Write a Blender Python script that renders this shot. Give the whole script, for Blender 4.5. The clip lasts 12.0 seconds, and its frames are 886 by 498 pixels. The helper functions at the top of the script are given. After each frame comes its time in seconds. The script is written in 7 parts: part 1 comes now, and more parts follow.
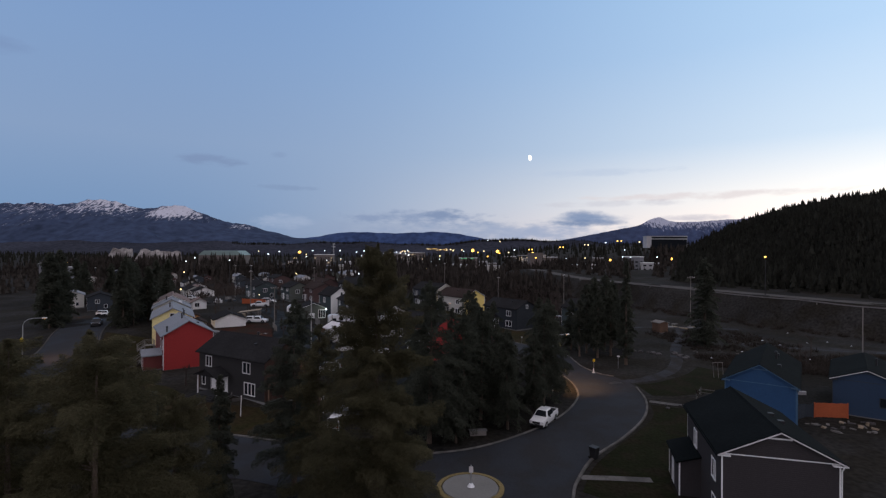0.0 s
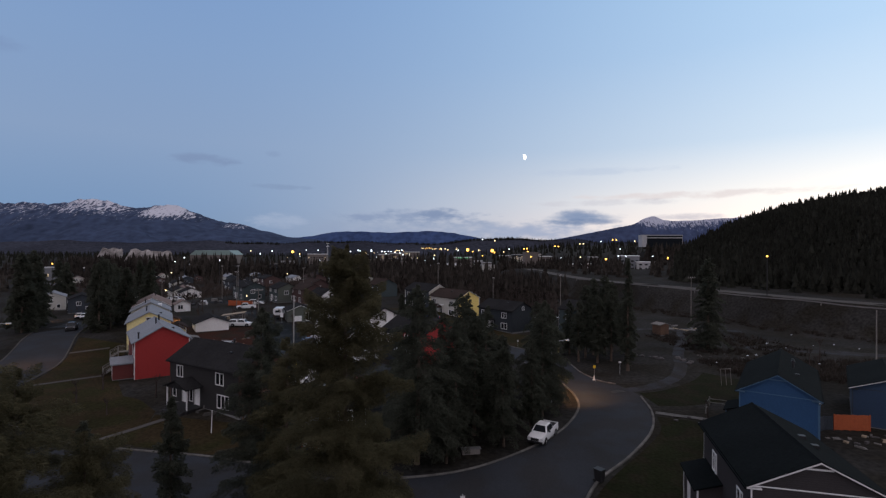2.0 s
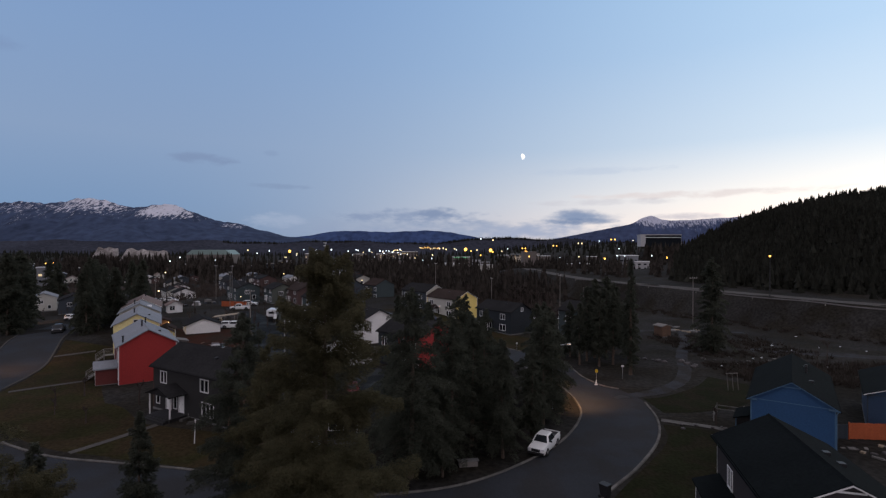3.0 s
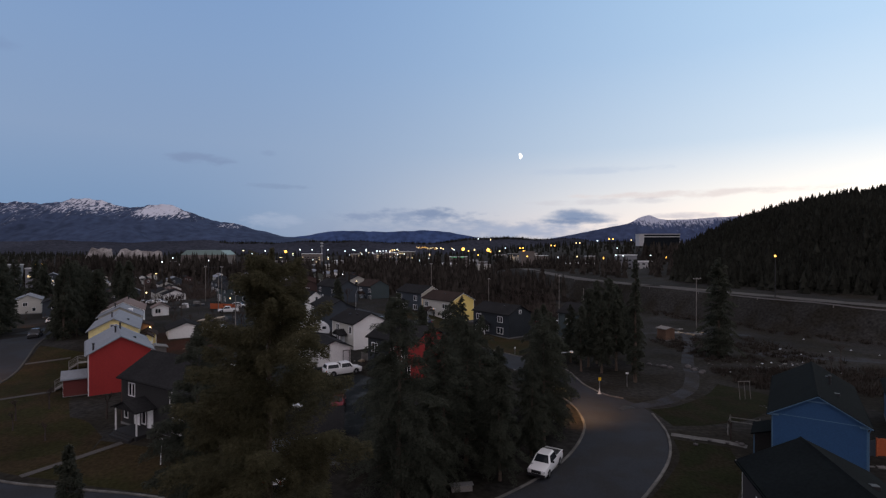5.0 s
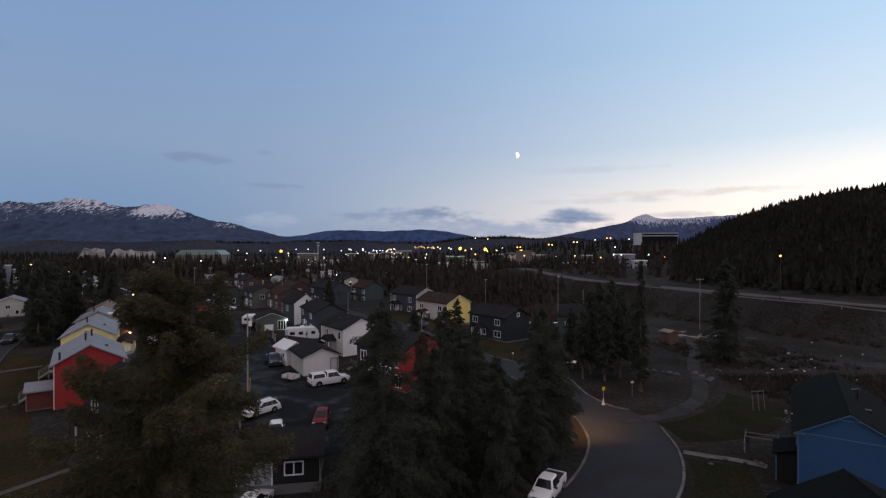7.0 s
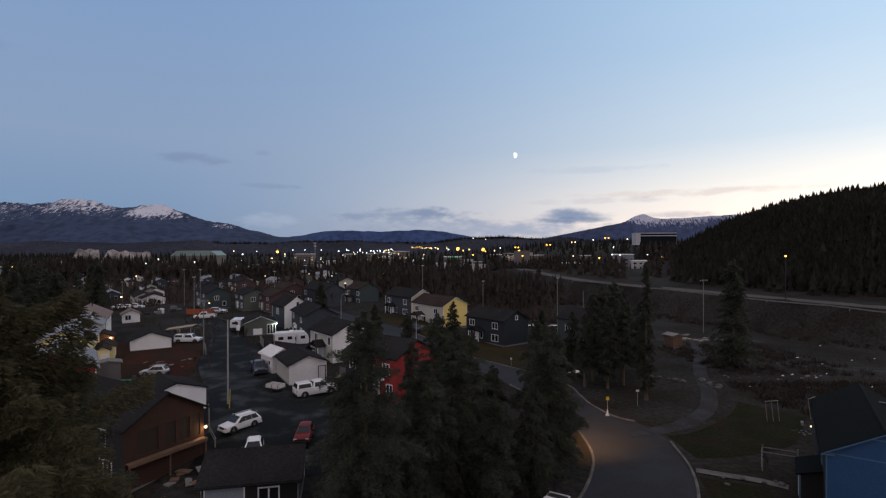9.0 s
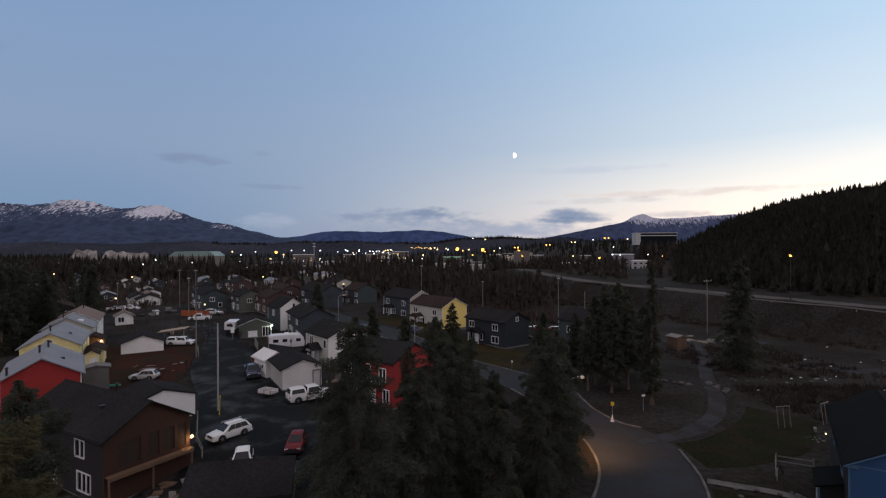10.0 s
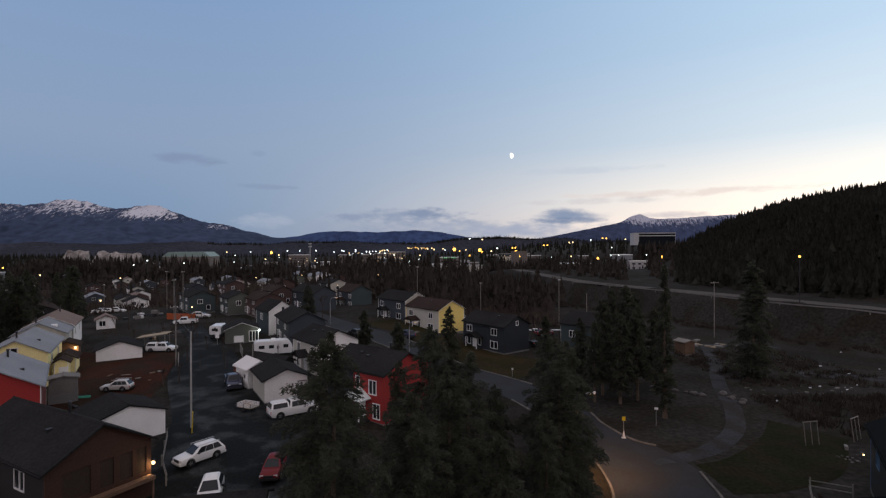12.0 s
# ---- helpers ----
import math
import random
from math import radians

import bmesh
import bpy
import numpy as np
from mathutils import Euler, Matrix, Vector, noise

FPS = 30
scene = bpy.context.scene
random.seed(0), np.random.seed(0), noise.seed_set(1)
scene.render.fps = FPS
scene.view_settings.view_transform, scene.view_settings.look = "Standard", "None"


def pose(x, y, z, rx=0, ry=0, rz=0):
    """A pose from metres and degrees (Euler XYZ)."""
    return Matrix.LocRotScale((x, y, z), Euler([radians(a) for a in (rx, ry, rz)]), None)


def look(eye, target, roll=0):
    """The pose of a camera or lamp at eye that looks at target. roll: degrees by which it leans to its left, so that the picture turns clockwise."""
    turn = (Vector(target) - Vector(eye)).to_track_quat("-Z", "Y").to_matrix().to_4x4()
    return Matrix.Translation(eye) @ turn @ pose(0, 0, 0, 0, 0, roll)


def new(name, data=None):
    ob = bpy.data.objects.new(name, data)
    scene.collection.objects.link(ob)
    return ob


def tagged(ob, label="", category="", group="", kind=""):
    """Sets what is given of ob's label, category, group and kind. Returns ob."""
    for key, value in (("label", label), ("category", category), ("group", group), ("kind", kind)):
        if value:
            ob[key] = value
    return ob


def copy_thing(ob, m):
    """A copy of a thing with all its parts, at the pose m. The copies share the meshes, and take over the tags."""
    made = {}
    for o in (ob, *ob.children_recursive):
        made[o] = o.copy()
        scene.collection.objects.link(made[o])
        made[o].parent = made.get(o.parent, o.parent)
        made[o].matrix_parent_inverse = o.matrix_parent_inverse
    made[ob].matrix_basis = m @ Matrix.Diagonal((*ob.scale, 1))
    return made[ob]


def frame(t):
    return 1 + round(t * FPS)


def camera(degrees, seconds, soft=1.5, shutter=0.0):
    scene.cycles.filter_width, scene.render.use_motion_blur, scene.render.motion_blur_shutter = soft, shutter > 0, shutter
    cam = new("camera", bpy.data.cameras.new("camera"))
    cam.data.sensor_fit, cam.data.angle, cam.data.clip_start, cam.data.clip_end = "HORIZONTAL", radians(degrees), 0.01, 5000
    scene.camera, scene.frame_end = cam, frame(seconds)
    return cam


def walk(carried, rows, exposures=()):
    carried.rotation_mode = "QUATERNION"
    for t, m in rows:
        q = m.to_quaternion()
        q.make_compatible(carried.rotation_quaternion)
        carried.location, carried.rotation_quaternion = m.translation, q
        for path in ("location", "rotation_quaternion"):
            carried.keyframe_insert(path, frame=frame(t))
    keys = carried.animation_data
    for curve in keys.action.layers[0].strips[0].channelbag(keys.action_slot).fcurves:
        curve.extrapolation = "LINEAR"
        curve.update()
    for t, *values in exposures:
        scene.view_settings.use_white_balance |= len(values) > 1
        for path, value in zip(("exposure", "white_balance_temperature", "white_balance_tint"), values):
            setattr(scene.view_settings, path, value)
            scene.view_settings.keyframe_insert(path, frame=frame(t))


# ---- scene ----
cam = camera(82.6, 12.0, 1.3)
PATH = [
    (0, (0.043, 0.094, 19.489), (-0.014, 2.094, 19.491), 0.3),
    (0.5, (0.109, 1.061, 19.501), (0.059, 3.06, 19.503), 0.2),
    (1, (0.229, 2.168, 19.52), (0.185, 4.167, 19.521), 0.2),
    (1.5, (0.321, 3.469, 19.57), (0.283, 5.468, 19.57), 0.2),
    (2, (0.453, 4.907, 19.618), (0.416, 6.906, 19.617), 0.2),
    (2.5, (0.551, 6.318, 19.673), (0.517, 8.318, 19.67), 0.2),
    (3, (0.629, 7.595, 19.702), (0.599, 9.595, 19.699), 0.2),
    (5, (1.173, 12.07, 19.814), (1.152, 14.07, 19.81), 0.1),
    (5.5, (1.337, 13.235, 19.883), (1.319, 15.235, 19.877), 0.1),
    (6, (1.438, 14.34, 19.918), (1.423, 16.34, 19.913), 0.1),
    (6.5, (1.515, 15.411, 20.01), (1.502, 17.411, 20.003), 0.0),
    (7, (1.646, 16.515, 20.077), (1.636, 18.515, 20.07), 0.0),
    (9, (2.155, 20.431, 20.175), (2.153, 22.431, 20.169), -0.1),
    (9.5, (2.249, 21.53, 20.149), (2.249, 23.53, 20.143), -0.2),
    (10, (2.273, 22.64, 20.142), (2.273, 24.64, 20.137), -0.2),
    (10.5, (2.275, 23.788, 20.14), (2.279, 25.788, 20.134), -0.2),
    (11, (2.266, 25.184, 20.128), (2.272, 27.184, 20.123), -0.2),
    (11.5, (2.297, 26.421, 20.156), (2.306, 28.421, 20.152), -0.2),
    (12, (2.392, 27.631, 20.179), (2.404, 29.631, 20.175), -0.2),
]
walk(cam, [(t, look(eye, target, roll)) for t, eye, target, roll in PATH],
     [(0, 0.0, 6250, 10), (3, 0.0, 6400, 10), (7, 0.0, 6500, 10), (12, 0.0, 6780, 10)])

# ---- sky and light ----
def lin(r, g, b):
    """Linear colour from 0..255 display values."""
    return tuple((c / 255 / 12.92) if c / 255 <= 0.04045 else ((c / 255 + 0.055) / 1.055) ** 2.4 for c in (r, g, b))


GLOW = radians(62)          # where the sun went down, to the right of +y
world = bpy.data.worlds.new("dusk_sky")
scene.world = world
world.use_nodes = True
wt = world.node_tree
wt.nodes.clear()


def wnode(kind, **values):
    n = wt.nodes.new(kind)
    for key, value in values.items():
        setattr(n, key, value)
    return n


def wmath(op, a, b=None, c=None, clamp=False):
    n = wnode("ShaderNodeMath", operation=op, use_clamp=clamp)
    for i, v in enumerate((a, b, c)):
        if v is None:
            continue
        if isinstance(v, (int, float)):
            n.inputs[i].default_value = v
        else:
            wt.links.new(v, n.inputs[i])
    return n.outputs[0]


def wmix(fac, a, b, blend="MIX"):
    n = wnode("ShaderNodeMix", data_type="RGBA", blend_type=blend)
    for sock, v in ((n.inputs[0], fac), (n.inputs[6], a), (n.inputs[7], b)):
        if isinstance(v, (int, float)):
            sock.default_value = v
        elif isinstance(v, tuple):
            sock.default_value = (*v, 1)
        else:
            wt.links.new(v, sock)
    return n.outputs[2]


def wramp(fac, stops):
    n = wnode("ShaderNodeValToRGB")
    el = n.color_ramp.elements
    for i, (p, c) in enumerate(stops):
        e = el[i] if i < 2 else el.new(p)
        e.position, e.color = p, (*c, 1)
    wt.links.new(fac, n.inputs[0])
    return n.outputs[0]


way = wnode("ShaderNodeTexCoord").outputs["Generated"]
sep = wnode("ShaderNodeSeparateXYZ")
wt.links.new(way, sep.inputs[0])
sx, sy, sz = sep.outputs
elev = wmath("DIVIDE", wmath("ARCSINE", sz), math.pi / 2)        # 0 horizon .. 1 zenith
azim = wmath("MULTIPLY", wmath("ARCTAN2", sx, sy), 180 / math.pi)  # degrees, right of +y
flat = wmath("SQRT", wmath("SUBTRACT", 1.0, wmath("MULTIPLY", sz, sz)))
toward = wmath("DIVIDE", wmath("ADD", wmath("MULTIPLY", sx, math.sin(GLOW)), wmath("MULTIPLY", sy, math.cos(GLOW))), flat)
glow = wnode("ShaderNodeMapRange")
wt.links.new(toward, glow.inputs[0])
for i, v in enumerate((-0.25, 1.0, 0.0, 1.0)):
    glow.inputs[i + 1].default_value = v
ZENITH = lin(182, 176, 180)
away_ramp = wramp(elev, [(0.0, lin(118, 146, 180)), (0.05, lin(126, 154, 190)), (0.12, lin(140, 163, 196)),
                         (0.22, lin(134, 162, 201)), (0.32, lin(126, 158, 203)), (0.5, ZENITH), (1.0, ZENITH)])
near_ramp = wramp(elev, [(0.0, (1.3, 1.05, 0.9)), (0.025, (1.7, 1.4, 1.14)), (0.06, (1.42, 1.3, 1.14)), (0.12, (0.82, 0.95, 1.06)),
                         (0.22, (0.58, 0.79, 1.02)), (0.32, (0.5, 0.74, 1.0)), (0.5, ZENITH), (1.0, ZENITH)])
dusk = wmix(wmath("POWER", glow.outputs[0], 2.6), away_ramp, near_ramp)
# behind the camera the sky turns to the dull rose of the anti-twilight
behind = wnode("ShaderNodeMapRange", interpolation_type="SMOOTHSTEP")
wt.links.new(sy, behind.inputs[0])
for i, v in enumerate((0.45, -0.1, 0.0, 1.0)):
    behind.inputs[i + 1].default_value = v
dusk = wmix(behind.outputs[0], dusk, lin(219, 211, 221))

# cloud banks low in the sky, each an uneven ellipse in degrees
grain = wnode("ShaderNodeTexNoise", noise_dimensions="3D")
stretch = wnode("ShaderNodeMapping")
stretch.inputs["Scale"].default_value = (1, 1, 3.2)
wt.links.new(way, stretch.inputs[0])
wt.links.new(stretch.outputs[0], grain.inputs["Vector"])
grain.inputs["Scale"].default_value = 21
grain.inputs["Detail"].default_value = 7
grain.inputs["Roughness"].default_value = 0.6
lump = wmath("SUBTRACT", grain.outputs["Fac"], 0.5)
elev_deg = wmath("MULTIPLY", elev, 90)


def cloud(sky, az, el, wa, we, colour, thick, rough=2.6):
    da = wmath("DIVIDE", wmath("SUBTRACT", azim, az), wa)
    de = wmath("DIVIDE", wmath("SUBTRACT", elev_deg, el), we)
    d = wmath("ADD", wmath("MULTIPLY", da, da), wmath("MULTIPLY", de, de))
    body = wmath("ADD", wmath("SUBTRACT", 1.0, d), wmath("MULTIPLY", lump, rough))
    fac = wnode("ShaderNodeMapRange", interpolation_type="SMOOTHSTEP")
    wt.links.new(body, fac.inputs[0])
    for i, v in enumerate((-0.1, 1.3, 0.0, thick)):
        fac.inputs[i + 1].default_value = v
    return wmix(fac.outputs[0], sky, colour)


sky = dusk
sky = cloud(sky, -2, 2.0, 22, 1.6, lin(150, 165, 192), 0.85)
sky = cloud(sky, -19, 2.9, 3.6, 0.9, lin(166, 180, 204), 0.75, 3.4)
sky = cloud(sky, 10, 2.0, 9, 1.0, lin(168, 178, 202), 0.75)
sky = cloud(sky, -4.6, 3.6, 9.0, 0.95, lin(140, 156, 186), 0.85, 4.2)
sky = cloud(sky, -1.6, 4.0, 3.0, 0.7, lin(130, 147, 178), 0.7, 4.0)
sky = cloud(sky, 14.3, 3.35, 4.6, 0.95, lin(138, 156, 186), 0.95, 1.9)
sky = cloud(sky, 14.0, 3.75, 2.6, 0.8, lin(132, 150, 182), 0.8, 2.2)
sky = cloud(sky, 14.3, 3.0, 4.0, 0.45, lin(112, 134, 170), 0.75, 1.6)
sky = cloud(sky, 24.5, 3.3, 4.6, 0.45, lin(178, 176, 192), 0.6)
sky = cloud(sky, -26.4, 9.0, 3.6, 0.6, lin(122, 138, 172), 0.5, 3.4)
sky = cloud(sky, -19.6, 10.0, 1.0, 0.35, lin(128, 146, 180), 0.35)
sky = cloud(sky, -19.0, 6.6, 3.6, 0.35, lin(126, 144, 176), 0.4, 3.4)
sky = cloud(sky, -43.5, 17.0, 3.0, 0.9, lin(122, 142, 180), 0.4)
sky = cloud(sky, 16, 8.4, 9, 0.5, lin(186, 200, 222), 0.4, 3.4)
sky = cloud(sky, 26, 5.6, 14, 0.45, lin(228, 214, 212), 0.6, 3.6)
sky = cloud(sky, 17, 5.0, 9, 0.4, lin(206, 204, 212), 0.5, 3.6)

nishita = wnode("ShaderNodeTexSky", sky_type="NISHITA", sun_disc=False)
nishita.sun_elevation, nishita.sun_rotation = radians(1.5), GLOW
thin = wmix(1.0, nishita.outputs[0], (0.05, 0.05, 0.05), "MULTIPLY")
both = wmix(0.05, sky, thin)
back = wnode("ShaderNodeBackground")
wt.links.new(both, back.inputs["Color"])
back.inputs["Strength"].default_value = 1.0
wt.links.new(back.outputs[0], wnode("ShaderNodeOutputWorld").inputs[0])

# the last light from below the horizon: wide and weak
sun_data = bpy.data.lights.new("afterglow", "SUN")
sun_data.energy, sun_data.angle, sun_data.color = 0.15, radians(40), (1.0, 0.9, 0.82)
afterglow = new("afterglow", sun_data)
afterglow.matrix_world = look((0, 0, 0), (-math.sin(GLOW), -math.cos(GLOW), -0.35))

# ---- materials ----
def material(name, colour, rough=0.8, vary=0.25, scale=1.5, fine=14.0, bump=0.0, metal=0.0, second=None, blotch=0.5,
             lines=None, emit=None, strength=0.0, specular=0.35, islands=0.0):
    """A surface with variation at two scales. second: a colour that takes over in blotches. lines: (axis, spacing in m,
    depth), laps of siding or boards. islands: shade each loose piece of the mesh a little differently."""
    m = bpy.data.materials.new(name)
    m.use_nodes = True
    t = m.node_tree
    p = t.nodes["Principled BSDF"]

    def node(kind, **values):
        n = t.nodes.new(kind)
        for key, value in values.items():
            setattr(n, key, value)
        return n

    def mixed(fac, a, b, blend="MIX"):
        n = node("ShaderNodeMix", data_type="RGBA", blend_type=blend)
        for sock, v in ((n.inputs[0], fac), (n.inputs[6], a), (n.inputs[7], b)):
            if isinstance(v, float):
                sock.default_value = v
            elif isinstance(v, tuple):
                sock.default_value = (*v, 1)
            else:
                t.links.new(v, sock)
        return n.outputs[2]

    geo = node("ShaderNodeNewGeometry")
    place = geo.outputs["Position"]

    def noisy(size, detail=4.0):
        n = node("ShaderNodeTexNoise")
        t.links.new(place, n.inputs["Vector"])
        n.inputs["Scale"].default_value = size
        n.inputs["Detail"].default_value = detail
        return n.outputs["Fac"]

    big, small = noisy(scale), noisy(fine)
    col = colour
    if second:
        r = node("ShaderNodeMapRange", interpolation_type="SMOOTHSTEP")
        t.links.new(big, r.inputs[0])
        r.inputs[1].default_value, r.inputs[2].default_value = blotch - 0.1, blotch + 0.1
        col = mixed(r.outputs[0], colour, second)

    def shaded(col, fac, amount):
        r = node("ShaderNodeMapRange")
        t.links.new(fac, r.inputs[0])
        r.inputs[1].default_value, r.inputs[2].default_value = 0.25, 0.75
        r.inputs[3].default_value, r.inputs[4].default_value = 1 - amount, 1 + amount
        return mixed(1.0, col, r.outputs[0], "MULTIPLY")

    if vary:
        col = shaded(col, small, vary)
        col = shaded(col, noisy(scale * 0.37), vary * 0.7)
    if islands:
        r = node("ShaderNodeMapRange")
        t.links.new(geo.outputs["Random Per Island"], r.inputs[0])
        r.inputs[3].default_value, r.inputs[4].default_value = 1 - islands, 1 + islands
        col = mixed(1.0, col, r.outputs[0], "MULTIPLY")
    if isinstance(col, tuple):
        p.inputs["Base Color"].default_value = (*col, 1)
    else:
        t.links.new(col, p.inputs["Base Color"])
    height = small
    if lines:
        axis, gap, depth = lines
        s = node("ShaderNodeSeparateXYZ")
        tc = node("ShaderNodeTexCoord")
        t.links.new(tc.outputs["Object"], s.inputs[0])
        mm = node("ShaderNodeMath", operation="MULTIPLY")
        t.links.new(s.outputs[axis], mm.inputs[0])
        mm.inputs[1].default_value = 1 / gap
        fr = node("ShaderNodeMath", operation="FRACT")
        t.links.new(mm.outputs[0], fr.inputs[0])
        b = node("ShaderNodeBump")
        b.inputs["Strength"].default_value = 1.0
        b.inputs["Distance"].default_value = depth
        t.links.new(fr.outputs[0], b.inputs["Height"])
        t.links.new(b.outputs[0], p.inputs["Normal"])
    elif bump:
        b = node("ShaderNodeBump")
        b.inputs["Strength"].default_value = 0.8
        b.inputs["Distance"].default_value = bump
        t.links.new(height, b.inputs["Height"])
        t.links.new(b.outputs[0], p.inputs["Normal"])
    p.inputs["Roughness"].default_value = rough
    p.inputs["Metallic"].default_value = metal
    p.inputs["Specular IOR Level"].default_value = specular
    if emit:
        p.inputs["Emission Color"].default_value = (*emit, 1)
        p.inputs["Emission Strength"].default_value = strength
    return m


M_ground = material("dead_grass_and_soil", (0.02709, 0.0258, 0.02408), 0.95, 0.5, 0.12, 1.7, 0.05, second=(0.02107, 0.01875, 0.01505), specular=0.03)
M_lawn = material("dormant_lawn", (0.0238, 0.0221, 0.00935), 0.95, 0.4, 0.25, 3.0, 0.03, second=(0.03145, 0.02295, 0.01233), specular=0.03)
M_lawn_green = material("green_lawn", (0.01317, 0.01488, 0.0068), 0.95, 0.45, 0.35, 3.0, 0.03, second=(0.0187, 0.01572, 0.00952), blotch=0.52, specular=0.03)
M_asphalt = material("worn_asphalt", (0.0275, 0.0303, 0.0365), 0.85, 0.2, 0.3, 9.0, 0.01, second=(0.02563, 0.02563, 0.02761), specular=0.12)
M_gravel = material("wet_gravel", (0.009504, 0.01074, 0.01091), 0.7, 0.5, 0.34, 5.0, 0.03, second=(0.03608, 0.04004, 0.0418), blotch=0.57, specular=0.04)
M_dirt = material("packed_dirt", (0.041, 0.0435, 0.05), 0.9, 0.3, 0.3, 4.0, 0.03, second=(0.0304, 0.028, 0.0264), specular=0.05)
M_redsoil = material("reddish_yard_soil", (0.039, 0.01599, 0.01053), 0.95, 0.35, 0.3, 4.0, 0.04, second=(0.02597, 0.01732, 0.01217), specular=0.04)
M_patch = material("tar_patch", (0.009, 0.009, 0.0095), 0.6, 0.2)
M_kerb = material("weathered_concrete", (0.132, 0.125, 0.1179), 0.9, 0.2, 0.7, 8.0, 0.01, second=(0.088, 0.08448, 0.0792), specular=0.1)
M_paver = material("pale_concrete_disc", (0.172, 0.167, 0.155), 0.85, 0.15, 0.8, 8.0, 0.01)
M_yellow_paint = material("faded_yellow_paint", (0.195, 0.151, 0.0683), 0.85, 0.3, 1.2, 8.0, specular=0.1)
M_bark = material("conifer_bark", (0.105, 0.078, 0.06), 0.95, 0.4, 2.0, 12.0, 0.04)
M_needles = material("spruce_needles", (0.071, 0.076, 0.058), 0.9, 0.25, 0.5, 6.0, specular=0.05, islands=0.22)
M_needles_dry = material("olive_pine_needles", (0.0972, 0.0882, 0.0504), 0.9, 0.25, 0.5, 6.0, specular=0.05, islands=0.25)
M_farwood = material("distant_conifers", (0.02024, 0.0207, 0.01656), 0.95, 0.35, 0.05, 0.4, specular=0.03, islands=0.3)
# brown-grey of bare trees among conifers, also paled for aerial haze
M_valleywood = material("hazed_mixed_valley_trees", (0.0344, 0.0296, 0.0256), 0.95, 0.4, 0.05, 0.4, specular=0.03, islands=0.4)
M_twig = material("bare_twigs", (0.0585, 0.0468, 0.041), 0.95, 0.3, 2.0, 10.0, specular=0.03)
M_glass = material("dark_window_glass", (0.014, 0.017, 0.021), 0.08, 0.0, specular=0.3)
M_white = material("white_trim_paint", (0.8, 0.8, 0.8), 0.6, 0.08, 2.0, 12.0)
M_trimgrey = material("pale_grey_trim", (0.63, 0.615, 0.615), 0.6, 0.08, 2.0, 12.0)
M_black = material("black_plastic", (0.015, 0.015, 0.017), 0.5, 0.1)
M_rubber = material("tyre_rubber", (0.015, 0.015, 0.015), 0.85, 0.1)
M_steel = material("galvanised_steel", (0.38, 0.39, 0.40), 0.45, 0.1, metal=0.7)
M_rim = material("alloy_rim", (0.42, 0.42, 0.43), 0.35, 0.05, metal=0.8)
M_darksteel = material("dull_grey_steel", (0.12, 0.12, 0.125), 0.6, 0.15, metal=0.4)
M_hwy = material("pale_highway_asphalt", (0.072, 0.064, 0.058), 0.9, 0.2, 0.3, 9.0, specular=0.1)
M_rail = material("dull_guard_rail", (0.16, 0.15, 0.145), 0.8, 0.15, specular=0.1)
M_deck = material("brown_stained_deck", (0.12, 0.07, 0.045), 0.8, 0.3, 2.0, 14.0, 0.01, islands=0.2)
M_path = material("dull_concrete", (0.075, 0.07, 0.065), 0.9, 0.25, 0.7, 8.0, 0.01, specular=0.05)
M_palepole = material("pale_bleached_timber", (0.3, 0.295, 0.285), 0.9, 0.25, 2.0, 14.0, 0.01)
M_woodpole = material("grey_weathered_timber", (0.18, 0.165, 0.15), 0.9, 0.3, 2.0, 14.0, 0.01)
M_wood = material("bare_lumber", (0.27, 0.216, 0.153), 0.85, 0.25, 2.0, 14.0, 0.01, islands=0.2)
M_greywood = material("grey_fence_boards", (0.155, 0.148, 0.14), 0.9, 0.25, 2.0, 14.0, 0.01, islands=0.2)
M_stone = material("field_stone", (0.063, 0.0586, 0.0586), 0.9, 0.3, 2.0, 10.0, 0.03, islands=0.25)
M_scrub = material("dark_bare_scrub", (0.036, 0.0306, 0.0261), 0.95, 0.4, 0.3, 3.0, specular=0.03, islands=0.3)
M_snow = material("old_snow", (0.72, 0.75, 0.80), 0.7, 0.1, 0.6, 5.0, 0.04)
M_foundation = material("foundation_concrete", (0.14, 0.139, 0.138), 0.9, 0.2, 0.8, 8.0)


def leafy(m, share=0.5):
    """Let some light through thin foliage."""
    t = m.node_tree
    p = t.nodes["Principled BSDF"]
    tr = t.nodes.new("ShaderNodeBsdfTranslucent")
    t.links.new(p.inputs["Base Color"].links[0].from_socket, tr.inputs["Color"])
    mix = t.nodes.new("ShaderNodeMixShader")
    mix.inputs[0].default_value = share
    t.links.new(p.outputs[0], mix.inputs[1])
    t.links.new(tr.outputs[0], mix.inputs[2])
    t.links.new(mix.outputs[0], t.nodes["Material Output"].inputs[0])


leafy(M_needles)
leafy(M_needles_dry)


def siding(name, colour, gap=0.13, depth=0.012):
    return material(name, colour, 0.7, 0.12, 0.5, 7.0, lines=(2, gap, depth))


